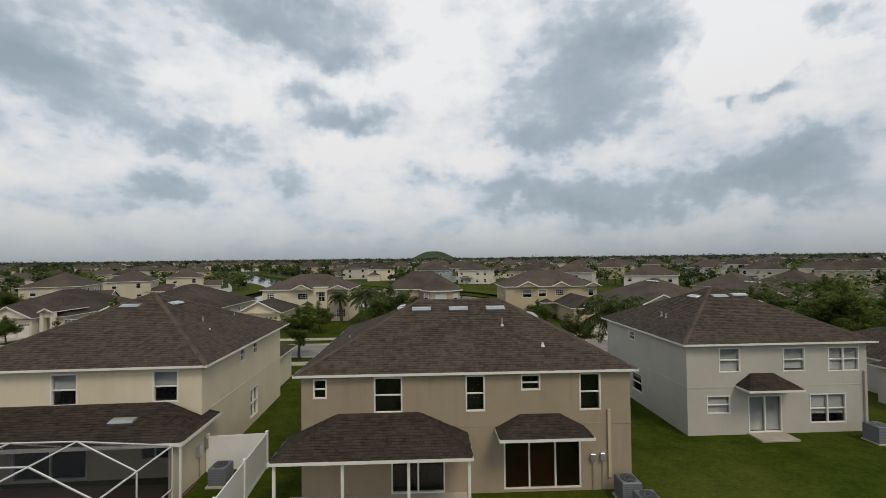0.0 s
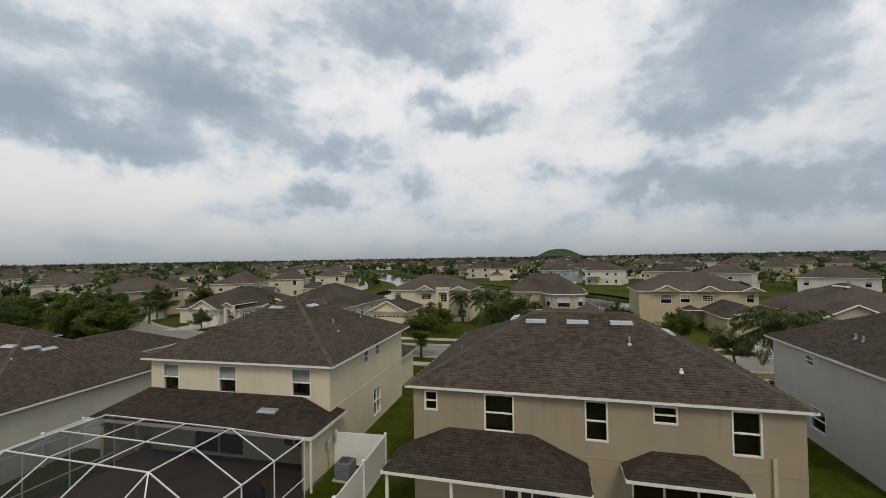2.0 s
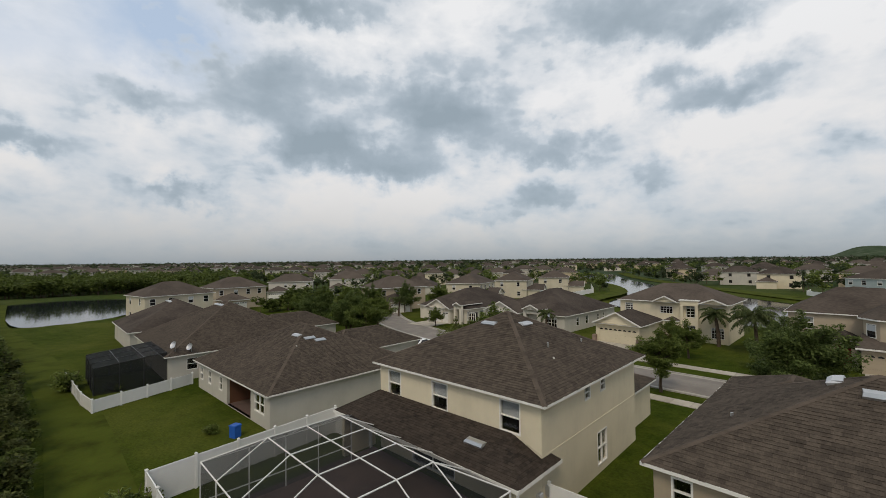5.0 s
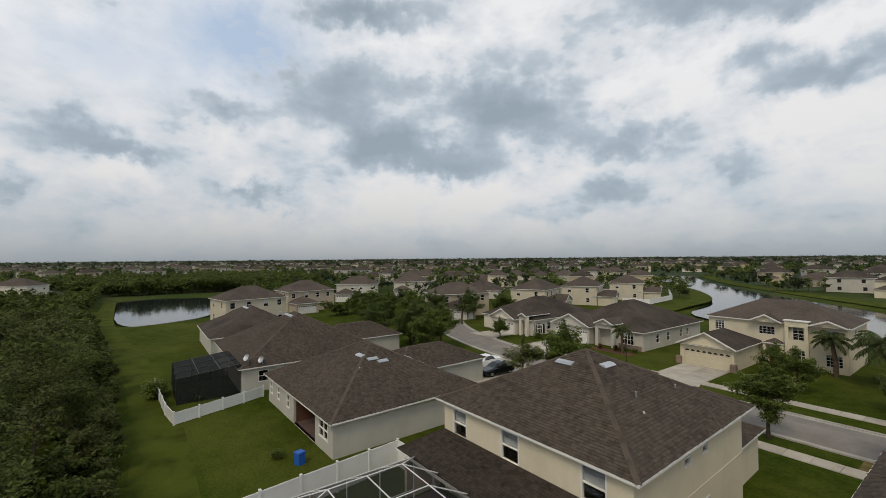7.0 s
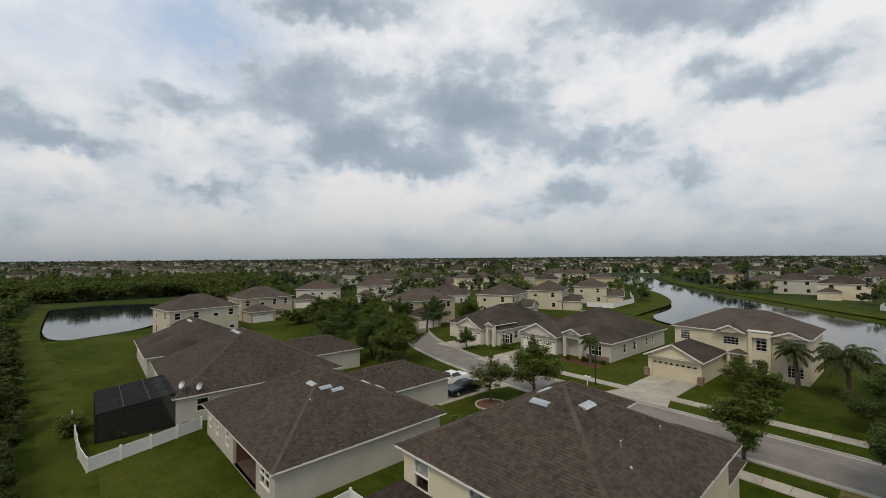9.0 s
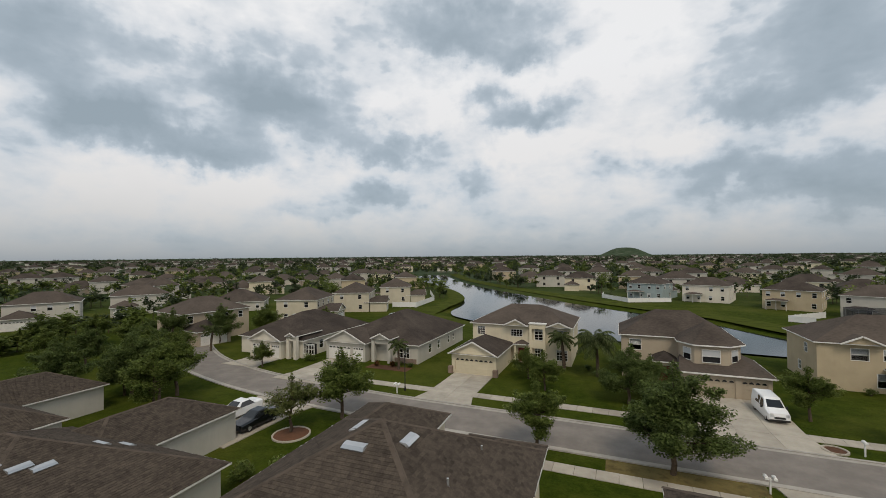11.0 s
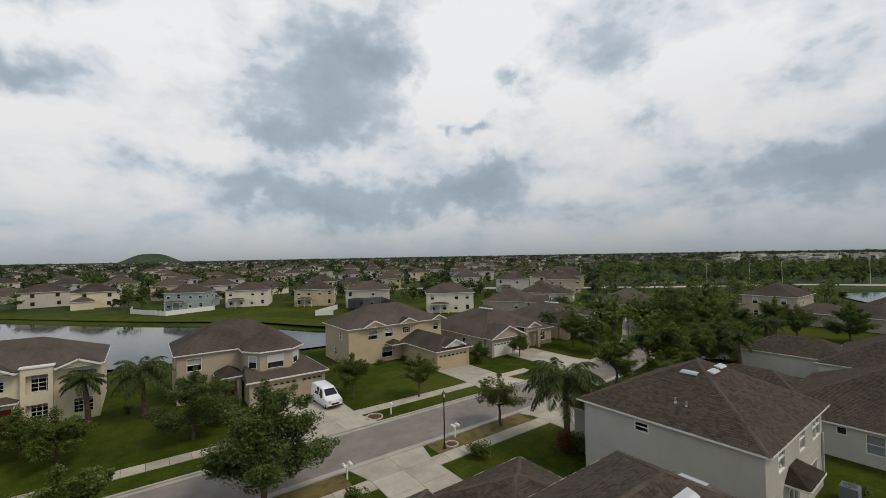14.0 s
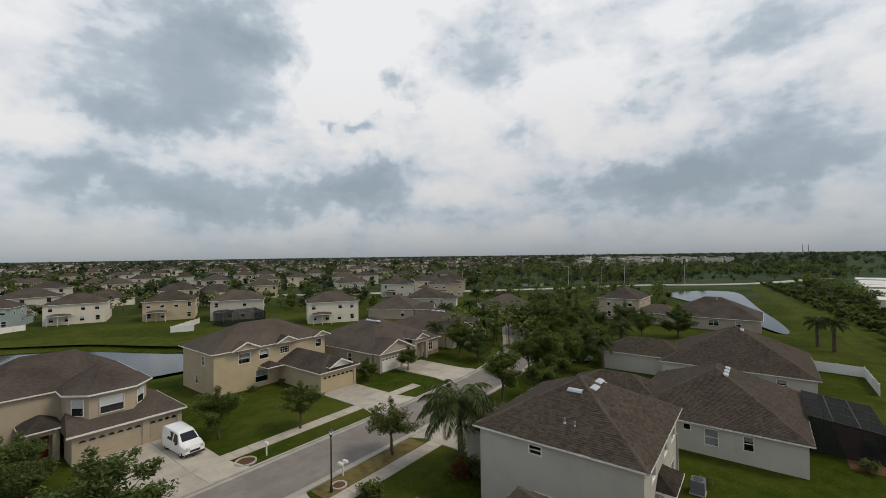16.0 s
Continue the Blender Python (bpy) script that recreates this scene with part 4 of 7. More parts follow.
def tan_house():
    h = thing("house", "two-storey tan stucco house with brown shingle hip roof", "house")
    op = [("S", -1.37, -0.84, 4.40, 5.25, "sash"), ("S", 1.07, 2.20, 3.70, 5.28, "sash"), ("S", 4.80, 5.57, 3.68, 5.29, "sash"),
          ("S", 7.08, 7.86, 4.58, 5.27, "sash"), ("S", 9.50, 10.37, 3.62, 5.29, "sash"),
          ("S", -0.5, 0.65, 1.45, 2.05, "fixed"), ("S", 1.75, 3.9, 0.1, 2.1, "slide"), ("S", 6.32, 9.52, 0.12, 2.68, "hole"),
          ("E", 16, 16.9, 3.8, 5.2, "sash", 0.5), ("W", 17, 17.8, 4.2, 5.2, "sash", 0.5), ("N", 0.0, 1.2, 3.8, 5.2, "sash", 0.5), ("N", 7.5, 8.8, 3.8, 5.2, "sash", 0.5)]
    block(h, -1.85, 11.62, 14.1, 23.45, 0, 5.40, TAN, op)
    roof(h, -2.12, 11.86, 13.86, 23.7, 5.5, 0.565, near=1, seed=1, single=("S", 4.9, 8.8, 3.6, 6.0))
    block(h, -1.85, 2.75, 23.46, 26.5, 0, 5.40, TAN, [("N", -0.8, 0.6, 3.8, 5.2, "sash", 0.5)], sides="NWE")
    roof(h, -2.12, 3.0, 20.5, 26.75, 5.508, 0.46, near=1, fascia="NWE", seed=2)
    block(h, 5.0, 11.4, 23.46, 30.0, 0, 2.6, TAN, [("N", 5.6, 10.5, 0.05, 2.15, "garage", WHITE)], sides="NWE")
    roof(h, 4.7, 11.7, 23.5, 30.3, 2.7, 0.45, near=1, fascia="NWE", seed=3)
    # three-panel glazed door under the small shed roof
    f = Mesh()
    for u in (6.32, 7.34, 8.42, 9.45):
        f.box(u, u + 0.07, 14.12, 14.2, 0.12, 2.68)
    f.box(6.39, 9.45, 14.125, 14.195, 0.12, 0.19)
    f.box(6.39, 9.45, 14.125, 14.195, 2.61, 2.68)
    d = part("sliding_door", f, WHITE, h, "three-panel sliding door with dark glass")
    for u in (6.39, 7.41, 8.49):
        g = Mesh()
        g.box(u, u + 0.96, 14.15, 14.16, 0.19, 2.61)
        part("pane", g, GLASS, d)
    fl = Mesh()
    fl.box(5.6, 10.4, 14.4, 19.0, 0.0, 0.09)
    part("inside_floor", fl, painted("red_brown_floor", (0.16, 0.045, 0.025), 0.5, 8, 0.3), h, "red-brown floor behind the glass")
    for args in ((5.98, 9.65, 12.85, 14.08, 2.9, 0.5, 4), (-2.35, 4.85, 11.75, 14.08, 2.74, 0.42, 5)):
        shed_roof(h, *args)
    # porch posts and slab
    for x in (-2.2, -1.9 + 2.1, 2.55, 4.72):
        m = Mesh()
        m.box(x - 0.05, x + 0.05, 11.87, 11.98, 0.05, 2.62)
        part("porch_post", m, WHITE, h, "slim white porch post")
    m = Mesh()
    m.box(-2.3, 4.8, 11.75, 14.09, 0.0, 0.08)
    part("porch_slab", m, CONCRETE, h)
    for x in (2.95, 4.78, 6.62):
        roof_vent(h, x, 17.95, 7.84, "S", 0.95, 0.565)
    roof_vent(h, 1.9, 19.4, 7.80, "W", 0.95, 0.565)
    roof_vent(h, 8.6, 18.6, 7.37, "E", 0.95, 0.565)
    stub_pipe(h, 6.75, 16.7, 7.12)
    stub_pipe(h, 8.3, 15.3, 6.32, 0.15, WHITE)
    stub_pipe(h, -0.5, 17.5, 6.3, 0.25)
    # band course, drain pipe and meter boxes on the back wall
    m = Mesh()
    m.box(-1.86, 11.63, 14.085, 14.105, 2.98, 3.05)
    part("band_course", m, TAN, h)
    m = Mesh()
    m.box(10.62, 10.74, 14.0, 14.095, 0.6, 3.65)
    part("conduit_cover", m, BEIGE, h)
    for x, z in ((9.88, 1.35), (10.28, 1.38)):
        m = Mesh()
        m.box(x, x + 0.2, 13.96, 14.095, z, z + 0.32, 0.03)
        m.tube((x + 0.1, 14.05, z), (x + 0.1, 14.05, 0.1), 0.02, 0.02, 6)
        part("meter_box", m, METAL, h, "grey electrical box with conduit")
    return stand(h, (-2.12, 11.86, 13.86, 23.7), (-2.12, 13.42, 13.86, 24.0))


def shed_roof(h, x0, x1, y0, y1, z, pitch, seed):
    """A low roof hipped at its ends against a wall, with fascia."""
    k = (y1 - y0) * 0.85
    top = z + (y1 - y0) * pitch
    planes = [((x0, y0, z), (x1, y0, z), (x1 - k, y1, top), (x0 + k, y1, top)), ((x0, y1, z), (x0, y0, z), (x0 + k, y1, top), (x0 + k, y1, top)),
              ((x1, y0, z), (x1, y1, z), (x1 - k, y1, top), (x1 - k, y1, top))]
    m = Mesh()
    for q in planes:
        m.face(*(q if q[2] != q[3] else q[:3]))
    deck = part("canopy", m, ROOF_OLD, h, "low shingled canopy roof")
    s = Mesh()
    for i, q in enumerate(planes):
        shingle_slope(s, q, seed * 7 + i)
    part("shingles", s, ROOF_OLD, deck, "dark stained shingle courses", kind="stuff")
    f = Mesh()
    f.box(x0 - 0.02, x1 + 0.02, y0 - 0.03, y0 + 0.01, z - 0.11, z + 0.012)
    f.box(x0 - 0.02, x0 + 0.02, y0 + 0.01, y1, z - 0.11, z + 0.012)
    f.box(x1 - 0.02, x1 + 0.02, y0 + 0.01, y1, z - 0.11, z + 0.012)
    f.face((x0, y0, z - 0.09), (x0, y1, z - 0.09), (x1, y1, z - 0.09), (x1, y0, z - 0.09))
    part("fascia", f, WHITE, deck)
    return deck


def cream_house():
    h = thing("house", "two-storey cream stucco house with brown shingle hip roof", "house")
    op = [("S", -16.45, -15.4, 3.60, 5.15, "sash", 0.5), ("S", -13.0, -11.92, 3.64, 5.18, "sash", 0.5), ("S", -8.8, -7.75, 3.68, 5.22, "sash", 0.52),
          ("S", -9.3, -8.1, 0.9, 2.2, "slide"), ("S", -14.5, -11.5, 0.1, 2.1, "slide"),
          ("E", 19.65, 20.25, 4.45, 5.2, "sash"), ("E", 21.4, 22.0, 4.47, 5.22, "sash"), ("E", 20.95, 22.1, 0.45, 2.3, "twin"),
          ("W", 18, 19, 3.9, 5.2, "sash", 0.5), ("N", -9.2, -8.0, 3.9, 5.2, "sash", 0.5)]
    block(h, -17.2, -6.75, 15.7, 26.2, 0, 5.42, CREAM, op)
    roof(h, -17.55, -6.4, 15.4, 26.5, 5.5, 0.57, near=1, seed=11)
    block(h, -17.2, -12.4, 26.21, 28.9, 0, 5.42, CREAM, [("N", -15.6, -14.2, 3.8, 5.1, "sash", 0.5)], sides="NWE")
    roof(h, -17.55, -12.1, 21.5, 29.2, 5.508, 0.52, near=1, fascia="NWE", seed=12)
    roof(h, -10.3, -6.38, 22.5, 27.0, 5.512, 0.5, near=1, fascia="NWE", seed=13)
    block(h, -12.39, -7.4, 26.21, 31.0, 0, 2.6, CREAM, [("N", -11.8, -8.0, 0.05, 2.15, "garage", WHITE)], sides="NWE")
    roof(h, -12.7, -7.1, 26.3, 31.3, 2.7, 0.42, near=1, fascia="NWE", seed=14)
    m = Mesh()
    # lower roof over the lanai, hipped at its east end
    z0, z1, y0 = 2.75, 3.70, 13.4
    q = [((-18.4, y0, z0), (-6.35, y0, z0), (-8.2, 15.68, z1), (-17.2, 15.68, z1)), ((-6.35, y0, z0), (-6.35, 16.6, z0), (-8.2, 15.68, z1), (-8.2, 15.68, z1)),
         ((-18.4, 15.68, z0), (-18.4, y0, z0), (-17.2, 15.68, z1), (-17.2, 15.68, z1))]
    for p in q:
        m.face(*(p if p[2] != p[3] else p[:3]))
    m.face((-6.35, 16.6, z0), (-6.75, 16.6, z0), (-6.75, 15.68, z0 + 0.35), (-8.2, 15.68, z1))
    deck = part("lanai_roof", m, ROOF_OLD, h, "low shingled lanai roof")
    s = Mesh()
    for i, p in enumerate(q):
        shingle_slope(s, p, 150 + i)
    part("shingles", s, ROOF_OLD, deck, "dark shingle courses", kind="stuff")
    f = Mesh()
    f.box(-18.42, -6.33, y0 - 0.03, y0 + 0.01, z0 - 0.16, z0 + 0.012)
    f.box(-6.37, -6.33, y0 + 0.01, 16.6, z0 - 0.16, z0 + 0.012)
    part("fascia", f, WHITE, deck)
    for side, c, u0, u1 in (("E", -6.75, 13.6, 15.69), ("W", -17.9, 13.6, 15.69)):
        wall(h, side, c, u0, u1, 0, 2.62, CREAM, [])
    roof_vent(h, -9.3, 14.6, 3.27, "S", 0.95, 0.42)
    for x, y, a in ((-12.4, 19.75, "S"), (-10.75, 20.9, "E"), (-13.3, 21.5, "W")):
        roof_vent(h, x, y, 5.5 + 0.57 * min(y - 15.4, -6.4 - x, x + 17.55), a, 0.95, 0.52)
    stub_pipe(h, -8.9, 20.1, 6.85)
    stub_pipe(h, -8.2, 19.4, 6.45, 0.15, WHITE)
    stub_pipe(h, -8.6, 23.3, 6.6)
    m = Mesh()
    m.box(-6.76, -6.735, 16.0, 26.2, 2.98, 3.05)
    part("band_course", m, CREAM, h)
    for y, z in ((15.2, 1.2), (15.9, 1.25)):
        m = Mesh()
        m.box(-6.74, -6.58, y, y + 0.28, z, z + 0.45, 0.03)
        m.tube((-6.66, y + 0.14, z), (-6.66, y + 0.14, 0.05), 0.025, 0.025, 6)
        part("meter_box", m, METAL, h, "grey electrical box with conduit")
    m = Mesh()
    m.box(-6.46, -6.38, 13.42, 13.5, 0.1, 2.6)
    part("downpipe", m, WHITE, h)
    return stand(h, (-17.55, -6.4, 15.4, 26.5), (-19.65, -7.0, 15.6, 28.3), 2.0)


def grey_house():
    h = thing("house", "two-storey grey stucco house with brown shingle hip roof", "house")
    op = [("S", 19.06, 20.2, 3.68, 5.1, "sash", 0.96), ("S", 22.55, 23.75, 3.66, 5.05, "sash", 0.9), ("S", 25.05, 26.75, 3.6, 5.03, "twin", 0.95),
          ("S", 18.35, 19.6, 1.25, 2.3, "sash", 0.96), ("S", 20.6, 22.4, 0.1, 2.25, "slide", 0.96), ("S", 23.97, 25.95, 0.55, 2.27, "twin", 0.7),
          ("W", 24.1, 24.9, 4.42, 5.02, "sash"), ("W", 23.3, 24.6, 0.8, 2.1, "sash", 0.3), ("N", 19, 20.2, 3.8, 5.1, "sash", 0.4), ("E", 22, 23, 3.8, 5.1, "sash", 0.4)]
    block(h, 17.3, 27.2, 18.75, 28.2, 0, 5.32, GREY, op)
    roof(h, 16.98, 27.5, 18.42, 28.55, 5.42, 0.575, near=1, seed=21)
    block(h, 21.4, 27.1, 28.21, 32.0, 0, 2.6, GREY, [("N", 21.9, 26.6, 0.05, 2.15, "garage", WHITE)], sides="NWE")
    roof(h, 21.1, 27.4, 28.0, 32.3, 2.7, 0.45, near=1, fascia="NWE", seed=22)
    shed_roof(h, 19.9, 22.8, 17.75, 18.74, 2.9, 0.7, 23)
    m = Mesh()
    m.box(20.5, 22.5, 17.75, 18.74, 0.0, 0.10, 0.02)
    part("step_slab", m, CONCRETE, h, "small concrete step")
    for x, y, a in ((20.9, 23.4, "W"), (21.9, 22.5, "S"), (23.2, 22.6, "S"), (24.3, 22.7, "S")):
        roof_vent(h, x, y, 5.42 + 0.575 * min(y - 18.42, x - 16.98, 27.5 - x), a, 0.95, 0.55)
    stub_pipe(h, 18.6, 23.2, 6.35, 0.3)
    stub_pipe(h, 18.55, 22.6, 6.3, 0.3)
    m = Mesh()
    m.box(17.285, 17.305, 18.74, 28.21, 2.78, 2.84)
    m.box(17.28, 27.21, 18.735, 18.755, 2.78, 2.84)
    part("band_course", m, GREY, h)
    m = Mesh()
    m.box(26.95, 27.08, 18.64, 18.74, 0.6, 3.6)
    part("conduit_cover", m, GREY, h)
    return stand(h, (16.98, 27.5, 18.42, 28.55), (18.75, 30.6, 18.95, 30.3), 0.5)


def ranch_house():
    h = thing("house", "single-storey grey stucco house with wide brown hip roof", "house")
    op = [("S", -13.3, -12.6, 0.9, 2.1, "sash", 0.6), ("S", -11.4, -10.7, 0.9, 2.1, "sash"), ("S", -9.0, -8.3, 0.9, 2.1, "sash"),
          ("S", -7.4, -3.2, 0.05, 2.25, "hole"), ("S", -2.6, -1.1, 0.9, 2.25, "twin")]
    block(h, -13.75, -0.35, 0.35, 12.6, 0, 2.55, PALE, op)
    roof(h, -14.1, 0.0, 0.0, 13.0, 2.65, 0.54, near=1, seed=31)
    block(h, -12.6, -6.4, 12.61, 19.6, 0, 2.5, PALE, [("N", -12.0, -7.0, 0.05, 2.15, "garage", WHITE)], sides="NWE")
    roof(h, -12.9, -6.1, 9.0, 19.9, 2.66, 0.5, near=1, fascia="NWE", seed=32)
    m = Mesh()
    m.box(-7.4, -3.2, 3.4, 3.5, 0, 2.4)
    m.box(-7.5, -7.4, 0.56, 3.5, 0, 2.4)
    m.box(-3.2, -3.1, 0.56, 3.5, 0, 2.4)
    part("lanai_wall", m, painted("brown_lanai_wall", (0.12, 0.055, 0.03), 0.8, 20, 0.2), h, "brown wall of the recessed lanai")
    m = Mesh()
    m.box(-7.4, -3.2, 0.36, 3.4, 0, 0.05)
    part("lanai_slab", m, PAVER, h)
    for x, y in ((-5.6, 5.1), (-4.7, 5.7), (-4.3, 6.4), (-5.5, 9.6), (-5.6, 11.0)):
        d = min((y, "S"), (-x, "E"), (13 - y, "N"))
        roof_vent(h, x, y, 2.65 + 0.54 * d[0], d[1], 0.95, 0.54)
    stub_pipe(h, -4.0, 4.2, 4.7, 0.2, WHITE)
    return stand(h, (-14.1, 0.0, 0.0, 13.0), (-43.1, -26.45, 10.8, 25.1), 2.1)


def low_house(label, x0, x1, y0, y1, mat, ext=None, at=(0, 0, 0), turn=0.0, seed=40, openings=(), near=1):
    h = thing("house", label, "house", at=at, turn=turn)
    block(h, x0 + 0.35, x1 - 0.35, y0 + 0.35, y1 - 0.35, 0, 2.55, mat, openings)
    roof(h, x0, x1, y0, y1, 2.65, 0.52, near=near, seed=seed)
    if ext:
        a, b, c, d = ext
        block(h, a + 0.35, b - 0.35, c, d - 0.35, 0, 2.5, mat, [("N", a + 0.9, b - 0.9, 0.05, 2.15, "garage", WHITE)] if d > y1 else [("S", a + 0.9, b - 0.9, 0.05, 2.15, "garage", WHITE)], sides="NSWE")
        roof(h, a, b, c - 3 if d > y1 else c, d, 2.66, 0.5, near=near, fascia="NWE", seed=seed + 1)
    k = min(x1 - x0, y1 - y0) / 2
    for i in range(3):
        roof_vent(h, min(x0 + k - 0.6 + i * 1.3, x1 - k), (y0 + y1) / 2 - 0.8, 2.65 + 0.52 * min(k - 0.8, (y1 - y0) / 2 - 0.8), "S", 0.95, 0.52)
    return h


tan_house()
cream_house()
grey_house()
ranch_house()
low_house("single-storey pale house with a long brown hip roof", -64.5, -46.0, 9.0, 26.0, PALE, (-61, -53.6, 23.5, 33), seed=41,
          openings=[("E", 11, 12, 1.0, 2.2, "sash"), ("S", -60, -59, 1, 2.2, "sash")])
low_house("single-storey pale house with brown hip roof", 35.7, 51.0, 11.1, 24.4, PALE, (37.5, 45.0, 24.3, 32), seed=43,
          openings=[("W", 17.2, 18.2, 0.9, 2.3, "sash", 0.95), ("W", 14.8, 15.5, 1.1, 2.3, "sash", 0.4), ("W", 19.2, 19.8, 1.8, 2.38, "fixed")])
low_house("single-storey pale house with brown hip roof", 56.8, 73.5, 9.0, 25.5, PALE, (58.6, 66.0, 25.1, 34), seed=45,
          openings=[("W", 12, 13, 0.9, 2.2, "sash", 0.4)])
low_house("single-storey pale house by the pond", -83, -67, 8.6, 23, PALE, None, seed=47, near=0)
low_house("single-storey taupe house beside the pond", 103.5, 119, 14.2, 33, TAUPE, (104.5, 112, 32.8, 40), seed=49, near=0,
          openings=[("W", 18, 19, 0.9, 2.2, "sash", 0.4), ("W", 22, 24, 0.9, 2.2, "twin", 0.4)])


# ---- houses across the street ----
def gabled_dormer(parent, x0, x1, y0, y1, z, wallmat, pitch=0.55):
    return roof(parent, x0, x1, y0, y1, z, pitch, gable="S", wallmat=wallmat, fascia="WE")


def lawn_house_cream():
    h = thing("house", "two-storey cream house with red front door and gabled garage", "house")
    op = [("S", -21.6, -20.5, 3.7, 5.0, "sash", 0.3, (3, 4)), ("S", -16.9, -15.3, 3.75, 4.8, "fixed", 0, (4, 3)), ("S", -13.7, -12.2, 3.4, 5.1, "sash", 0.3, (3, 4)),
          ("S", -13.7, -12.2, 0.7, 2.3, "twin", 0.2, (4, 4)), ("S", -10.9, -9.5, 0.7, 2.2, "twin", 0.2, (4, 4)), ("S", -10.8, -9.6, 3.5, 5.0, "sash", 0.3, (3, 4)), ("S", -15.9, -14.9, 0.1, 2.15, "door", RED),
          ("E", 63, 64, 3.6, 5.0, "sash", 0.3)]
    block(h, -22.3, -9.05, 60.2, 69.2, 0, 5.4, CREAM, op)
    roof(h, -22.65, -8.7, 59.9, 69.55, 5.5, 0.52)
    gabled_dormer(h, -17.7, -14.5, 59.4, 64, 5.52, CREAM)
    gabled_dormer(h, -12.1, -8.9, 59.4, 64, 5.53, CREAM, 0.45)
    # flat-topped bay between the gables
    wall(h, "S", 59.75, -14.3, -12.2, 0, 5.8, CREAM, [(-13.95, -12.55, 0.7, 2.3), (-13.95, -12.55, 3.4, 5.1)], name="bay_wall")
    for x in (-14.3, -12.4):
        m = Mesh()
        m.box(x, x + 0.2, 59.96, 60.18, 0, 5.8)
        part("bay_side", m, CREAM, h)
    m = Mesh()
    m.box(-14.4, -12.1, 59.65, 60.5, 5.8, 5.92)
    part("bay_cap", m, WHITE, h)
    block(h, -22.4, -16.8, 52.6, 60.19, 0, 2.6, CREAM, [("S", -21.95, -17.15, 0.05, 2.15, "garage", CREAM)], sides="SWE")
    roof(h, -22.75, -16.45, 52.2, 60.6, 2.7, 0.55, gable="S", wallmat=CREAM, fascia="WE")
    roof(h, -16.3, -14.35, 59.3, 61.0, 2.85, 0.6, fascia="SWE")
    for x in (-16.15, -14.5):
        m = Mesh()
        m.box(x - 0.14, x + 0.14, 59.4, 59.66, 0, 2.74)
        part("porch_column", m, CREAM, h)
    for x in (-22.5, -16.85):
        m = Mesh()
        m.box(x - 0.28, x + 0.28, 52.25, 52.8, 0, 0.95, 0.04)
        part("stone_pier", m, STONE, h, "rough stone base of the garage pier")
    return stand(h, (-22.65, -8.7, 59.9, 69.55), (-25.1, -9.7, 67.0, 78.0))


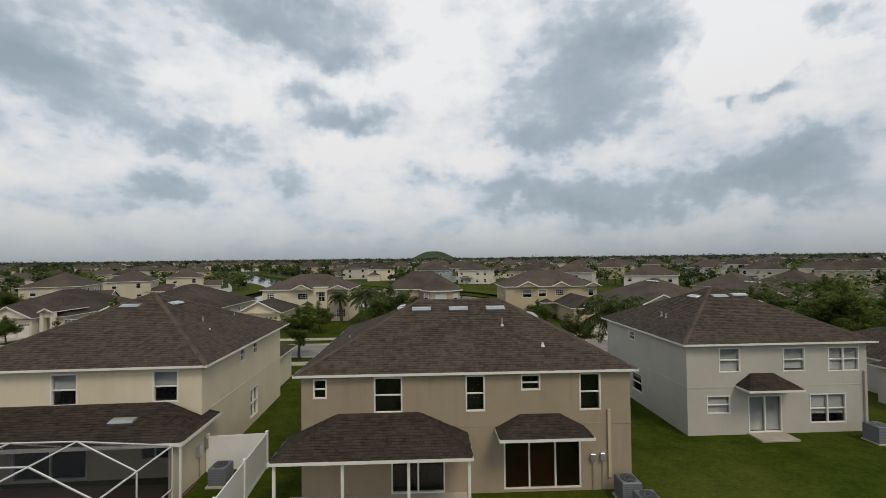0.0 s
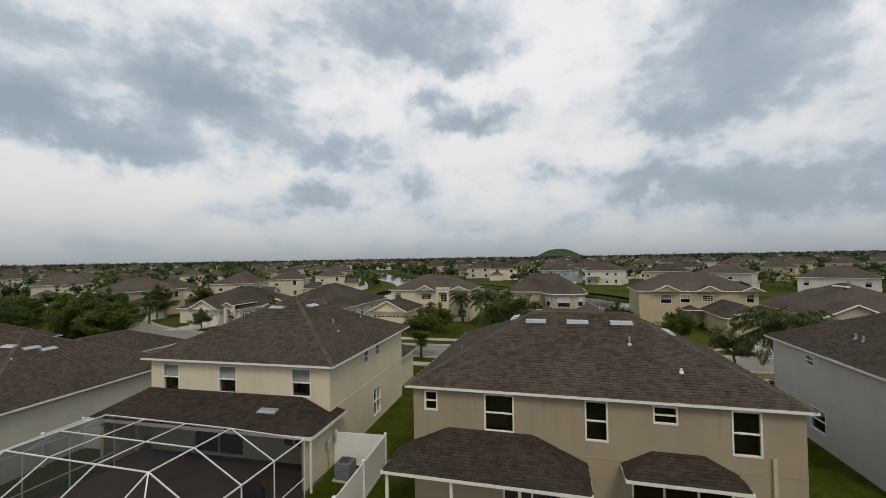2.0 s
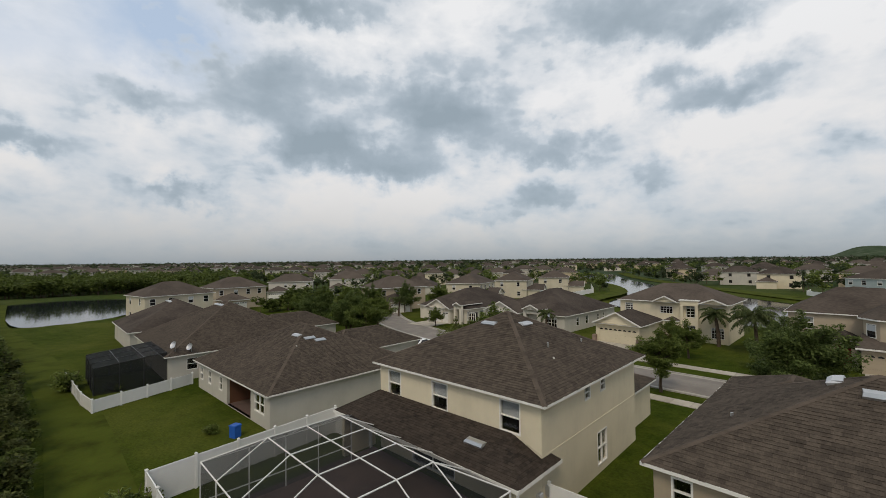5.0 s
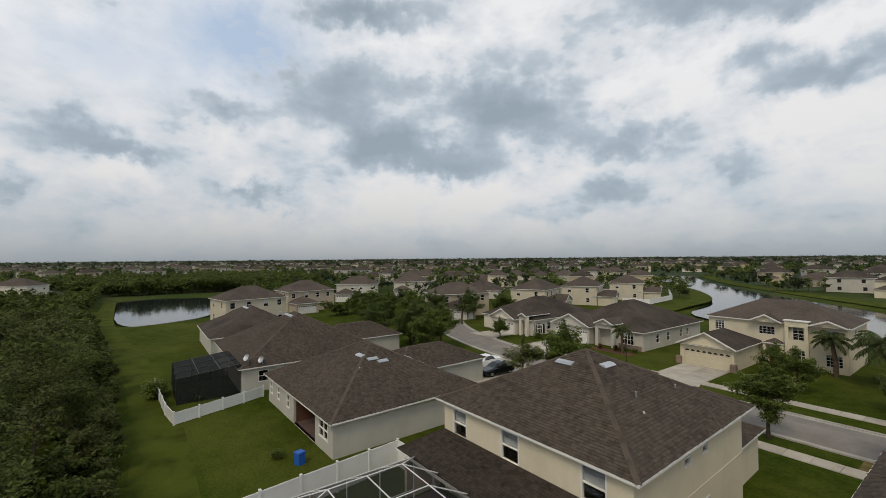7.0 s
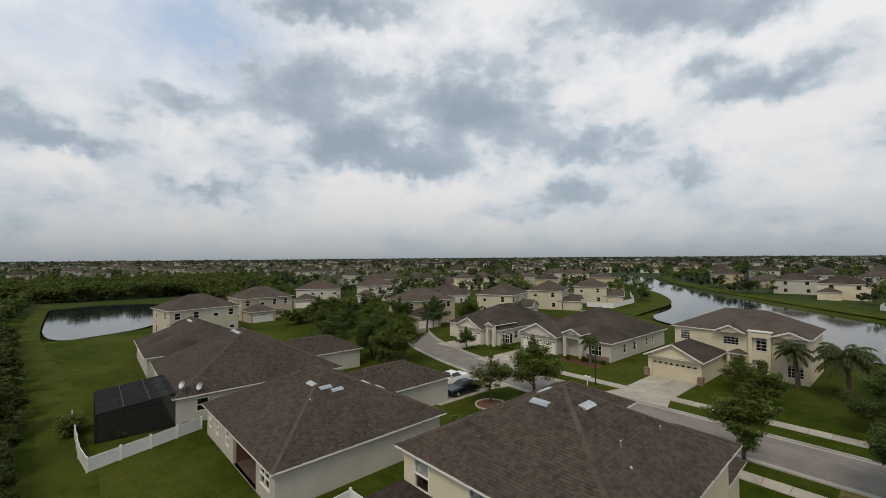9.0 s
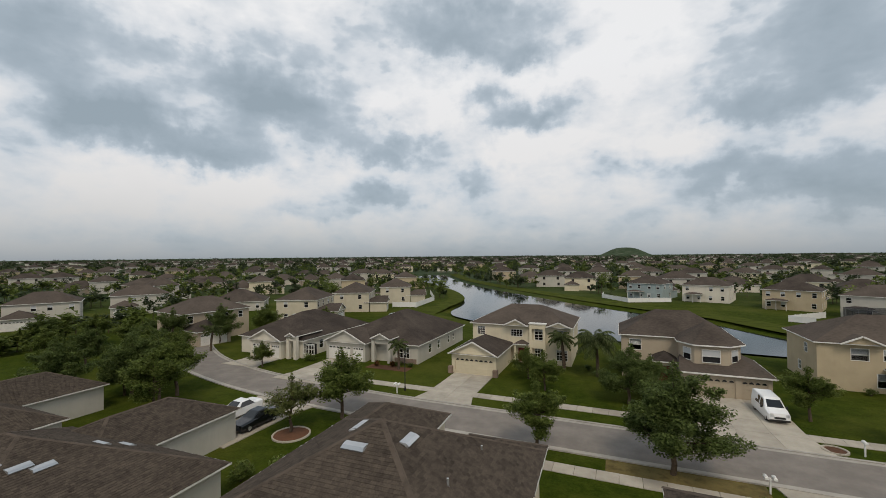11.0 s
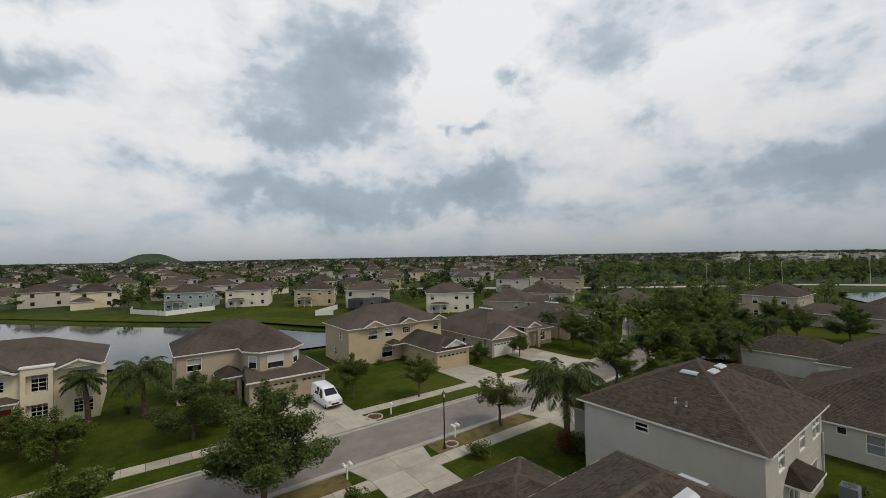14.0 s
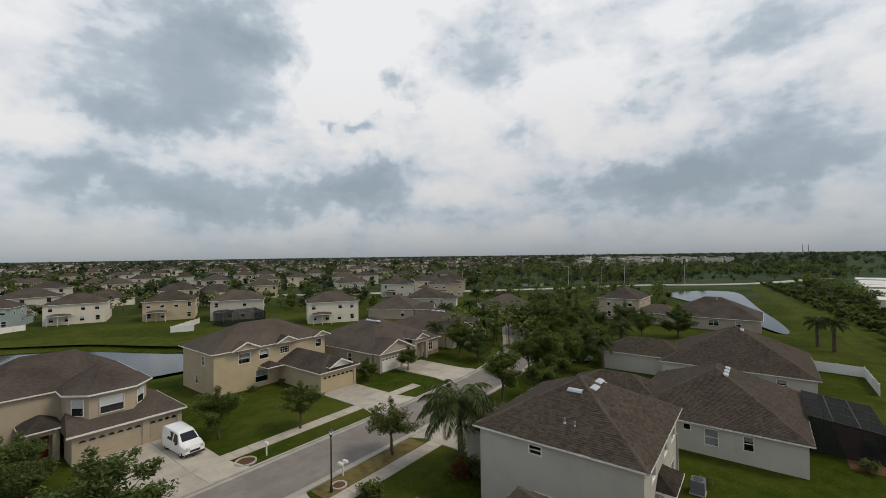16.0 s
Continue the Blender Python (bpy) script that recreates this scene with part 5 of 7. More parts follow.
def lawn_house_tower():
    h = thing("house", "two-storey mushroom-coloured house with a faceted bay tower", "house")
    op = [("S", -2.6, -1.2, 3.5, 4.9, "sash", 0.5), ("W", 68, 69, 3.6, 5, "sash", 0.4), ("E", 69, 70, 3.6, 5, "sash", 0.4)]
    block(h, -3.55, 8.95, 65.35, 73.8, 0, 5.35, MUSHROOM, op)
    roof(h, -3.9, 9.3, 65.0, 74.2, 5.45, 0.62)
    # faceted bay over the garage
    pts = [(2.9, 65.34), (2.9, 63.0), (4.1, 61.4), (7.4, 61.4), (8.9, 63.0), (8.9, 65.34)]
    m = Mesh()
    for a, b in zip(pts, pts[1:]):
        m.face((*a, 2.6), (*b, 2.6), (*b, 5.36), (*a, 5.36))
    part("bay_wall", m, MUSHROOM, h)
    eave = [(2.5, 66.4), (2.5, 62.8), (3.95, 60.95), (7.55, 60.95), (9.35, 62.8), (9.35, 66.4), (5.9, 68.6)]
    m = Mesh()
    apex = (5.9, 64.6, 7.75)
    for a, b in zip(eave, eave[1:] + eave[:1]):
        m.face((*a, 5.46), (*b, 5.46), apex)
    bay = part("bay_roof", m, ROOF_FAR, h, "faceted shingle roof of the bay")
    m = Mesh()
    for a, b in zip(eave[:5], eave[1:6]):
        m.bar((*a, 5.40), (*b, 5.40), 0.05, 0.14)
    part("fascia", m, WHITE, bay)
    window(h, "S", 61.30, 4.85, 6.65, 3.45, 4.9, "sash", 0.55, near=False)
    # windows in the angled sides
    for cx, cy, dx, dy in ((8.15, 62.2, 0.684, 0.729), (3.5, 62.2, 0.60, -0.80)):
        d, up = Vector((dx, dy, 0)), Vector((0, 0, 1))
        o = Vector((dy, -dx, 0)) if cx > 5 else Vector((dy, -dx, 0))
        c = Vector((cx, cy, 4.2)) + o * 0.03
        m = Mesh()
        for k in (-0.68, 0.68):
            m.bar(c - d * 0.55 + up * k, c + d * 0.55 + up * k, 0.07, 0.07)
        for k in (-0.55, 0.55):
            m.bar(c + d * k - up * 0.70, c + d * k + up * 0.70, 0.07, 0.07)
        w = part("window", m, WHITE, h, "white-framed window")
        for name, lo, hi, lift, mt in (("pane", -0.65, 0.65, 0.0, BLACKGLASS), ("blind", 0.0, 0.62, 0.012, BLIND)):
            m = Mesh()
            m.face(*[c + o * lift + d * p + up * q for p, q in ((-0.5, lo), (0.5, lo), (0.5, hi), (-0.5, hi))])
            part(name, m, mt, w)
    block(h, 2.7, 11.0, 60.0, 62.99, 0, 2.55, MUSHROOM, [("S", 3.1, 7.7, 0.05, 2.15, "garage", MUSHROOM), ("S", 8.3, 10.6, 0.05, 2.15, "garage", MUSHROOM)], sides="SWE")
    wall(h, "E", 11.0, 63.0, 67.8, 0, 2.55, MUSHROOM, [])
    wall(h, "N", 67.8, 8.96, 10.79, 0, 2.55, MUSHROOM, [])
    m = Mesh()
    m.face((2.3, 59.6, 2.65), (11.35, 59.6, 2.65), (8.95, 63.1, 3.79), (2.8, 63.1, 3.79))
    m.face((11.35, 59.6, 2.65), (11.35, 68.1, 2.65), (8.95, 68.1, 3.79), (8.95, 63.1, 3.79))
    m.face((2.3, 63.1, 2.65), (2.3, 59.6, 2.65), (2.8, 63.1, 3.79))
    g = part("garage_roof", m, ROOF_FAR, h)
    m = Mesh()
    m.box(2.28, 11.37, 59.57, 59.61, 2.50, 2.67)
    m.box(11.33, 11.37, 59.61, 68.1, 2.50, 2.67)
    part("fascia", m, WHITE, g)
    # porch with an opening before the red door
    block(h, 0.1, 2.4, 64.0, 65.34, 0, 2.84, MUSHROOM, [("S", 0.6, 1.9, 0.05, 2.25, "door", RED)], sides="SWE")
    roof(h, -0.1, 2.7, 62.2, 65.8, 2.95, 0.65, fascia="SWE")
    wall(h, "S", 62.6, 0.2, 2.4, 0, 2.84, MUSHROOM, [(0.55, 1.95, 0, 2.4)])
    return h


def lawn_house_beige():
    h = thing("house", "two-storey pale yellow house with gables and a garage wing", "house")
    op = [("S", 19.0, 20.4, 3.5, 4.9, "sash", 0.6), ("S", 21.4, 22.6, 3.6, 4.9, "sash", 0.5), ("S", 24.0, 25.3, 3.8, 4.8, "fixed", 0, (4, 3)), ("S", 29.0, 29.9, 3.7, 4.9, "sash", 0.4),
          ("S", 20.9, 22.5, 0.6, 2.2, "sash", 0.5), ("W", 66, 67, 3.6, 4.8, "sash", 0.4), ("W", 68, 69, 1, 2.2, "sash", 0.4)]
    block(h, 16.4, 30.4, 63.4, 72.8, 0, 5.35, BEIGE, op)
    roof(h, 16.05, 30.75, 63.05, 73.2, 5.45, 0.55)
    gabled_dormer(h, 18.0, 21.4, 62.6, 68, 5.47, BEIGE)
    gabled_dormer(h, 23.2, 26.2, 62.6, 68, 5.47, BEIGE)
    gabled_dormer(h, 28.3, 30.9, 62.6, 68, 5.47, BEIGE)
    block(h, 23.9, 28.7, 53.65, 63.39, 0, 2.6, BEIGE, [("S", 24.15, 28.4, 0.05, 2.15, "garage", BEIGE)], sides="SWE")
    roof(h, 23.5, 29.1, 53.25, 66, 2.7, 0.55, fascia="SWE")
    roof(h, 24.8, 28.0, 53.2, 56.8, 3.15, 0.55, gable="S", wallmat=WHITE, fascia="WE")
    roof(h, 21.4, 23.4, 61.3, 63.8, 2.75, 0.6, fascia="SWE")
    return stand(h, (16.05, 30.75, 63.05, 73.2), (17.0, 34.2, 67.6, 77.6))


def lawn_house_low(x0, x1, y0, y1, mat, gx0, gx1, px0, px1, label, stone=True):
    """A single-storey house with a garage gable and a tall entry portico facing the street."""
    h = thing("house", label, "house")
    op = [("S", px1 + 0.6, px1 + 2.6, 0.7, 2.3, "twin", 0.2, (4, 2)), ("E", y0 + 5, y0 + 6, 0.8, 2.2, "sash", 0.3), ("E", y0 + 8, y0 + 9, 0.8, 2.2, "sash", 0.3),
          ("E", y0 + 12, y0 + 12.8, 0.9, 2.1, "sash"), ("E", y0 + 14, y0 + 14.8, 0.9, 2.1, "sash"), ("W", y0 + 6, y0 + 7, 0.8, 2.2, "sash")]
    block(h, x0 + 0.35, x1 - 0.35, y0 + 1.6, y1 - 0.35, 0, 2.7, mat, op)
    roof(h, x0, x1, y0 + 1.25, y1, 2.8, 0.5)
    gw = (gx1 - gx0)
    block(h, gx0 + 0.3, gx1 - 0.3, y0, y0 + 1.59, 0, 2.6, mat, [("S", gx0 + 0.7, gx0 + gw * 0.62, 0.05, 2.15, "garage", WHITE), ("S", gx0 + gw * 0.68, gx1 - 0.6, 0.05, 2.15, "garage", WHITE)], sides="SWE")
    roof(h, gx0, gx1, y0 - 0.35, y0 + 7, 2.81, 0.5, gable="S", wallmat=mat, fascia="WE")
    roof(h, px0 - 0.3, px1 + 0.3, y0 + 0.2, y0 + 6, 3.6, 0.5, gable="S", wallmat=mat, fascia="WE")
    for x in (px0, px1):
        m = Mesh()
        m.box(x - 0.25, x + 0.25, y0 + 0.5, y0 + 1.0, 0, 3.5)
        part("porch_column", m, mat, h, "square stucco porch column")
    m = Mesh()
    m.box(px0 + 0.25, px1 - 0.25, y0 + 0.55, y0 + 0.95, 2.8, 3.5)
    part("porch_beam", m, mat, h)
    if stone:
        m = Mesh()
        m.box(px1 + 0.3, x1 - 0.6, y0 + 1.5, y0 + 1.6, 0, 0.7)
        part("stone_base", m, STONE, h, "rough brown stone facing")
    for i in range(3):
        roof_vent(h, (x0 + x1) / 2 - 0.9, (y0 + y1) / 2 - 1.6 + i * 1.2, 2.8 + 0.5 * ((x1 - x0) / 2 - 0.9), "W", 0.95, 0.5)
    return h


lawn_house_cream()
lawn_house_tower()
lawn_house_beige()
stand(lawn_house_low(-42.2, -27.3, 53.9, 73.0, PALE, -42.2, -34.9, -34.2, -31.6, "single-storey grey house with gables and a stone-faced window"), (-42.2, -27.3, 53.55, 73.0), (-46.4, -30.6, 58.6, 80.0))
stand(lawn_house_low(33.4, 48.6, 55.0, 73.0, TAUPE, 33.6, 40.6, 41.6, 44.2, "single-storey taupe house with garage gable and tall entry"), (33.4, 48.6, 54.65, 73.0), (36.4, 53.2, 58.6, 77.5))
stand(lawn_house_low(-57.5, -44.0, 51.0, 69.0, WHITEST, -53.6, -46.8, -46.3, -44.9, "single-storey cream house with a gabled garage", False), (-57.5, -44.0, 50.65, 69.0), (-63.0, -49.1, 55.4, 75.9))
stand(lawn_house_low(50.5, 64, 62.0, 78.0, BEIGE, 50.6, 57.6, 58.4, 61, "single-storey beige house with an entry gable", False), (50.5, 64.0, 61.65, 78.0), (55.6, 71.0, 59.5, 77.0))


# ---- estate houses farther off ----
def estate_house(label, mat, w, d, storeys, seed):
    """A plain house of the estate: body, hip roof, a wing, windows on all sides. Its front looks towards -y."""
    rnd = random.Random(seed)
    h = thing("house", label, "house", "houses of the estate")
    top = 5.4 if storeys == 2 else 2.7
    op = []
    for fl in range(storeys):
        z = 0.8 + 2.85 * fl
        for s, u0, u1 in (("S", -w / 2, w / 2), ("N", -w / 2, w / 2), ("W", -d / 2, d / 2), ("E", -d / 2, d / 2)):
            n = 4 if s in "SN" else 2
            for i in range(n):
                if rnd.random() < 0.2:
                    continue
                u = u0 + (u1 - u0) * (i + 0.5) / n + rnd.uniform(-0.3, 0.3)
                op.append((s, u - 0.5, u + 0.5, z, z + 1.3, "sash", rnd.choice((0, 0.4, 0.5))))
    block(h, -w / 2, w / 2, -d / 2, d / 2, 0, top, mat, op, near=False)
    roof(h, -w / 2 - 0.35, w / 2 + 0.35, -d / 2 - 0.35, d / 2 + 0.35, top + 0.08, 0.5)
    g = w * 0.2
    block(h, -w / 2 + 0.2, -w / 2 + 6.2, -d / 2 - 5, -d / 2 - 0.01, 0, 2.55, mat, [("S", -w / 2 + 0.7, -w / 2 + 5.6, 0.05, 2.15, "garage", WHITE)], sides="SWE")
    roof(h, -w / 2 - 0.15, -w / 2 + 6.55, -d / 2 - 5.35, -d / 2 + 1.5, 2.66, 0.5, gable="S" if seed % 2 else "", wallmat=mat, fascia="SWE" if not seed % 2 else "WE")
    if storeys == 2:
        # screened porch at the back
        roof(h, w / 2 - 6, w / 2 - 1, d / 2 - 0.2, d / 2 + 3, 2.7, 0.3, fascia="NWE")
        for x in (w / 2 - 5.7, w / 2 - 3.5, w / 2 - 1.3):
            m = Mesh()
            m.box(x - 0.06, x + 0.06, d / 2 + 2.6, d / 2 + 2.72, 0, 2.6)
            part("porch_post", m, WHITE, h)
    return h


KINDS = [estate_house("two-storey pale grey-green stucco house with hip roof", BLUE, 12, 9.5, 2, 1), estate_house("two-storey white stucco house with hip roof", WHITEST, 13, 9.5, 2, 2),
         estate_house("two-storey beige stucco house with hip roof", BEIGE, 12.5, 9.5, 2, 3), estate_house("two-storey pale stucco house with hip roof", PALE, 13.5, 9.5, 2, 4),
         estate_house("two-storey yellow stucco house with hip roof", YELLOW, 13, 10, 2, 5), estate_house("single-storey pale house with hip roof", PALE, 15, 13, 1, 6),
         estate_house("single-storey taupe house with hip roof", TAUPE, 14.5, 13, 1, 7), estate_house("two-storey grey-brown house with hip roof", MUSHROOM, 13, 10, 2, 8)]
SPOTS = [(0, 6.5, 172, 155), (1, 23.5, 167, 160), (2, 41.5, 152, 155), (3, 53.5, 136, 150), (1, 65.5, 108, 148), (4, -78, 91, 110), (4, -77, 111, 115), (7, -81.5, 65, 80),
         (4, -102, 20.5, 100), (3, -134, 62, 60), (5, -225, -46, 30), (1, -212, -36, 60), (3, -242, -57, 20), (4, -76, 134, 118), (7, -117, 38, 95), (5, 99, 72, 130), (7, 114, 44, 180), (3, 124, 140, 140), (3, 120, 166, 150),
         (2, 89, 188, 150), (7, 135, 122, 140), (5, 108, 110, 30), (6, 82, 99, 30), (5, -112, 100, 40), (3, -134, 84, 60)]
used = set()
for k, x, y, turn in SPOTS:
    m = pose(x, y, 0, 0, 0, turn)
    if k in used:
        copy_thing(KINDS[k], m)
    else:
        KINDS[k].matrix_basis = m
        used.add(k)


def taken(x, y, r):
    return any(shore(p, x, y) < r for p in WATERS) or any(math.hypot(x - s[1], y - s[2]) < 17 for s in SPOTS)


def far_house(mat, w, d, storeys, seed):
    """A distant house: body with windows, hip roof and a wing."""
    h = thing("house", "distant pale stucco house with brown hip roof", "house", "distant houses of the estate")
    top = 5.4 if storeys == 2 else 2.8
    b = Mesh()
    b.box(-w / 2, w / 2, -d / 2, d / 2, 0, top)
    b.box(-w / 2, -w / 2 + 6, -d / 2 - 4, -d / 2, 0, 2.6)
    wl = part("wall", b, mat, h)
    rnd = random.Random(seed)
    for fl in range(storeys):
        for s in (-1, 1):
            for i in range(2):
                u = -w / 2 + w * (i + 0.5) / 2 + rnd.uniform(-0.5, 0.5)
                m = Mesh()
                y = s * (d / 2 + 0.02)
                m.box(u - 0.55, u + 0.55, y - 0.03, y + 0.03, 0.8 + 2.85 * fl, 2.1 + 2.85 * fl)
                # plain near-black block: glass and unlit room in one colour
                part("window", m, DARK, h)
    roof(h, -w / 2 - 0.4, w / 2 + 0.4, -d / 2 - 0.4, d / 2 + 0.4, top + 0.1, 0.5)
    roof(h, -w / 2 - 0.3, -w / 2 + 6.3, -d / 2 - 4.3, -d / 2 + 2, 2.7, 0.5)
    return h


FAR = [far_house(c, w, d, s, i) for i, (c, w, d, s) in enumerate(((PALE, 14, 10, 2), (WHITEST, 15, 12, 1), (BEIGE, 13, 10, 2), (GREY, 14, 11, 2), (TAUPE, 15, 12, 1), (CREAM, 13, 10, 2)))]
rnd = random.Random(5)
first = set()
ROWS_FAR = []
for ring in range(7):
    r = 195 + ring * 50 + ring * ring * 7
    n = int(2 * math.pi * r * 0.64 / (20 + ring * 4.1))
    for i in range(n):
        a = radians(-113 + 211 * i / n)
        x = r * math.sin(a) + rnd.uniform(-4, 4)
        y = r * math.cos(a) * 1.0 + 10 + rnd.uniform(-4, 4) + (14 if i % 2 else 0)
        if y < (40 + abs(x) * 0.02 if r < 330 else -0.36 * r) or taken(x, y, 14):
            continue
        if x > 60 and y < 0.62 * x + 30 and (r < 420 or y < 0.2 * x):
            continue
        if x < -80 and y < -x * 0.22 + 35 and r < 330:
            continue
        ROWS_FAR.append((x, y, degrees_of := math.degrees(-a) + rnd.choice((0, 90, 180, 12))))
for x, y, turn in ROWS_FAR:
    k = rnd.randrange(len(FAR))
    m = pose(x, y, ground_height(x, y), 0, 0, turn)
    if k in first:
        copy_thing(FAR[k], m)
    else:
        FAR[k].matrix_basis = m
        first.add(k)
for k in range(len(FAR)):
    if k not in first:
        FAR[k].matrix_basis = pose(-300 + 40 * k, 420, 0)

# the estate runs on to the skyline: roofs and walls too many and too small to tell apart
walls_far, roofs_far = Mesh(), Mesh()
for _ in range(1300):
    a, r = radians(rnd.uniform(-114, 66)), 740 + 1500 * rnd.random() ** 1.2
    x, y = r * math.sin(a), r * math.cos(a)
    if y < -0.35 * r or math.hypot(x - 29, y - 2300) < 330:
        continue
    z, w, d, h = ground_height(x, y), rnd.uniform(11, 16), rnd.uniform(9, 12), rnd.choice((2.8, 5.4))
    if rnd.random() < 0.5:
        w, d = d, w
    walls_far.box(x - w / 2, x + w / 2, y - d / 2, y + d / 2, z, z + h)
    planes, ra, rb = hip_planes(x - w / 2 - 0.4, x + w / 2 + 0.4, y - d / 2 - 0.4, y + d / 2 + 0.4, z + h, 0.5)
    for q in planes.values():
        roofs_far.face(*(q if q[2] != q[3] else q[:3]))
for _ in range(70):
    a, r = radians(rnd.uniform(69, 86)), rnd.uniform(620, 1150)
    x, y, w, d = r * math.sin(a), r * math.cos(a), rnd.uniform(10, 22), rnd.uniform(9, 14)
    walls_far.box(x - w / 2, x + w / 2, y - d / 2, y + d / 2, 0, rnd.uniform(7, 10))
hs = tagged(part("skyline_houses", walls_far, PALE, kind="stuff"), "pale houses crowded towards the skyline", "houses", kind="stuff")
part("roofs", roofs_far, ROOF_FAR, hs)


# ---- trees and planting ----
def leaf_clump(m, centre, radius, count, size, rnd, flat=0.75, far=False):
    """Scatter small leaves through one uneven clump."""
    for _ in range(count):
        while True:
            p = Vector((rnd.uniform(-1, 1), rnd.uniform(-1, 1), rnd.uniform(-1, 1)))
            if 0.05 < p.length < 1:
                break
        p = p * (0.55 + 0.45 * p.length)
        c = Vector(centre) + Vector((p.x * radius, p.y * radius, p.z * radius * flat))
        a = Vector((rnd.uniform(-1, 1), rnd.uniform(-1, 1), rnd.uniform(-0.55, 0.55))).normalized()
        b = a.cross(Vector((rnd.uniform(-0.5, 0.5), rnd.uniform(-0.5, 0.5), 1))).normalized()
        s = size * rnd.uniform(0.6, 1.3)
        k = len(m.v)
        if far:
            m.v.extend(tuple(q) for q in (c - a * s, c + a * s * 0.3 + b * s * 0.7, c + a * s - b * s * 0.5))
            m.f.append((k, k + 1, k + 2))
            continue
        m.v.extend(tuple(q) for q in (c - a * s, c + b * s * 0.5, c + a * s, c - b * s * 0.5))
        m.f.append((k, k + 1, k + 2, k + 3))


def limb_path(m, a, b, r0, r1, rnd, n=4, bend=0.12):
    """A bent, tapering limb; returns its points."""
    a, b = Vector(a), Vector(b)
    pts = [a]
    for i in range(1, n + 1):
        p = a.lerp(b, i / n)
        if i < n:
            p += Vector((rnd.uniform(-1, 1), rnd.uniform(-1, 1), rnd.uniform(-0.4, 0.6))) * (b - a).length * bend
        pts.append(p)
    for i in range(n):
        m.tube(pts[i], pts[i + 1], r0 + (r1 - r0) * i / n, r0 + (r1 - r0) * (i + 1) / n, 7, cap=False)
    return pts


def tree(label, height, spread, seed, leaves=5200, size=0.16, mat=None, clear=0.3, open_crown=False, name="tree", group=""):
    rnd = random.Random(seed)
    t = thing(name, label, "tree", group)
    m = Mesh()
    pts = limb_path(m, (0, 0, -0.1), (rnd.uniform(-0.2, 0.2), rnd.uniform(-0.2, 0.2), height * 0.62), height * 0.024 + 0.03, height * 0.010, rnd, 5, 0.03)
    ends = [pts[-1] + Vector((0, 0, height * f)) for f in (0.31, 0.22, 0.14, 0.06)]
    m.tube(pts[-1], ends[0], height * 0.010, 0.01, 6)
    n = 13
    for i in range(n):
        a = i * 2.399 + rnd.uniform(-0.3, 0.3)
        base = pts[0].lerp(pts[-1], rnd.uniform(clear / 0.62, 0.98))
        f = (base.z / height - clear) / (0.66 - clear)
        reach = spread * (1.0 - 0.62 * max(0, f - 0.2)) * rnd.uniform(0.62, 1.0)
        tip = base + Vector((math.cos(a) * reach, math.sin(a) * reach, height * rnd.uniform(0.06, 0.25)))
        lp = limb_path(m, base, tip, height * 0.011, 0.012, rnd, 4)
        ends += [lp[-1], lp[-2], lp[2]]
        for _ in range(2):
            q = lp[2] + Vector((rnd.uniform(-1, 1), rnd.uniform(-1, 1), rnd.uniform(0.1, 0.9))) * spread * 0.35
            m.tube(lp[2], q, height * 0.005, 0.008, 5)
            ends.append(q)
    part("trunk", m, BARK, t)
    c = Mesh()
    each = leaves // len(ends)
    for e in ends:
        r = spread * rnd.uniform(0.18, 0.32) * (0.8 if open_crown else 1.0) * (1.0 - 0.4 * max(0.0, e.z / height - 0.7) / 0.3)
        leaf_clump(c, e, r, int(each * rnd.uniform(0.5, 1.1)), size, rnd)
        # a loose spray at the outer end
        out = Vector((e.x, e.y, 0.35 * spread)).normalized() * r * rnd.uniform(0.7, 1.2)
        leaf_clump(c, e + out, r * 0.5, each // 6, size, rnd)
    part("crown", c, mat or LEAF, t)
    return t


def bush(label, r, h, seed, mat=None, count=900, size=0.09):
    rnd = random.Random(seed)
    t = thing("bush", label, "bush", "garden bushes")
    m = Mesh()
    for i in range(6):
        a = i * 1.05
        m.tube((0, 0, -0.05), (math.cos(a) * r * 0.6, math.sin(a) * r * 0.6, h * 0.7), 0.025, 0.01, 5)
    part("stem", m, BARK, t)
    c = Mesh()
    for i in range(9):
        a = rnd.uniform(0, 6.28)
        d = rnd.uniform(0, 0.65) * r
        leaf_clump(c, (math.cos(a) * d, math.sin(a) * d, h * rnd.uniform(0.3, 0.75)), r * 0.5, count // 9, size, rnd)
    part("crown", c, mat or LEAF_DARK, t)
    return t


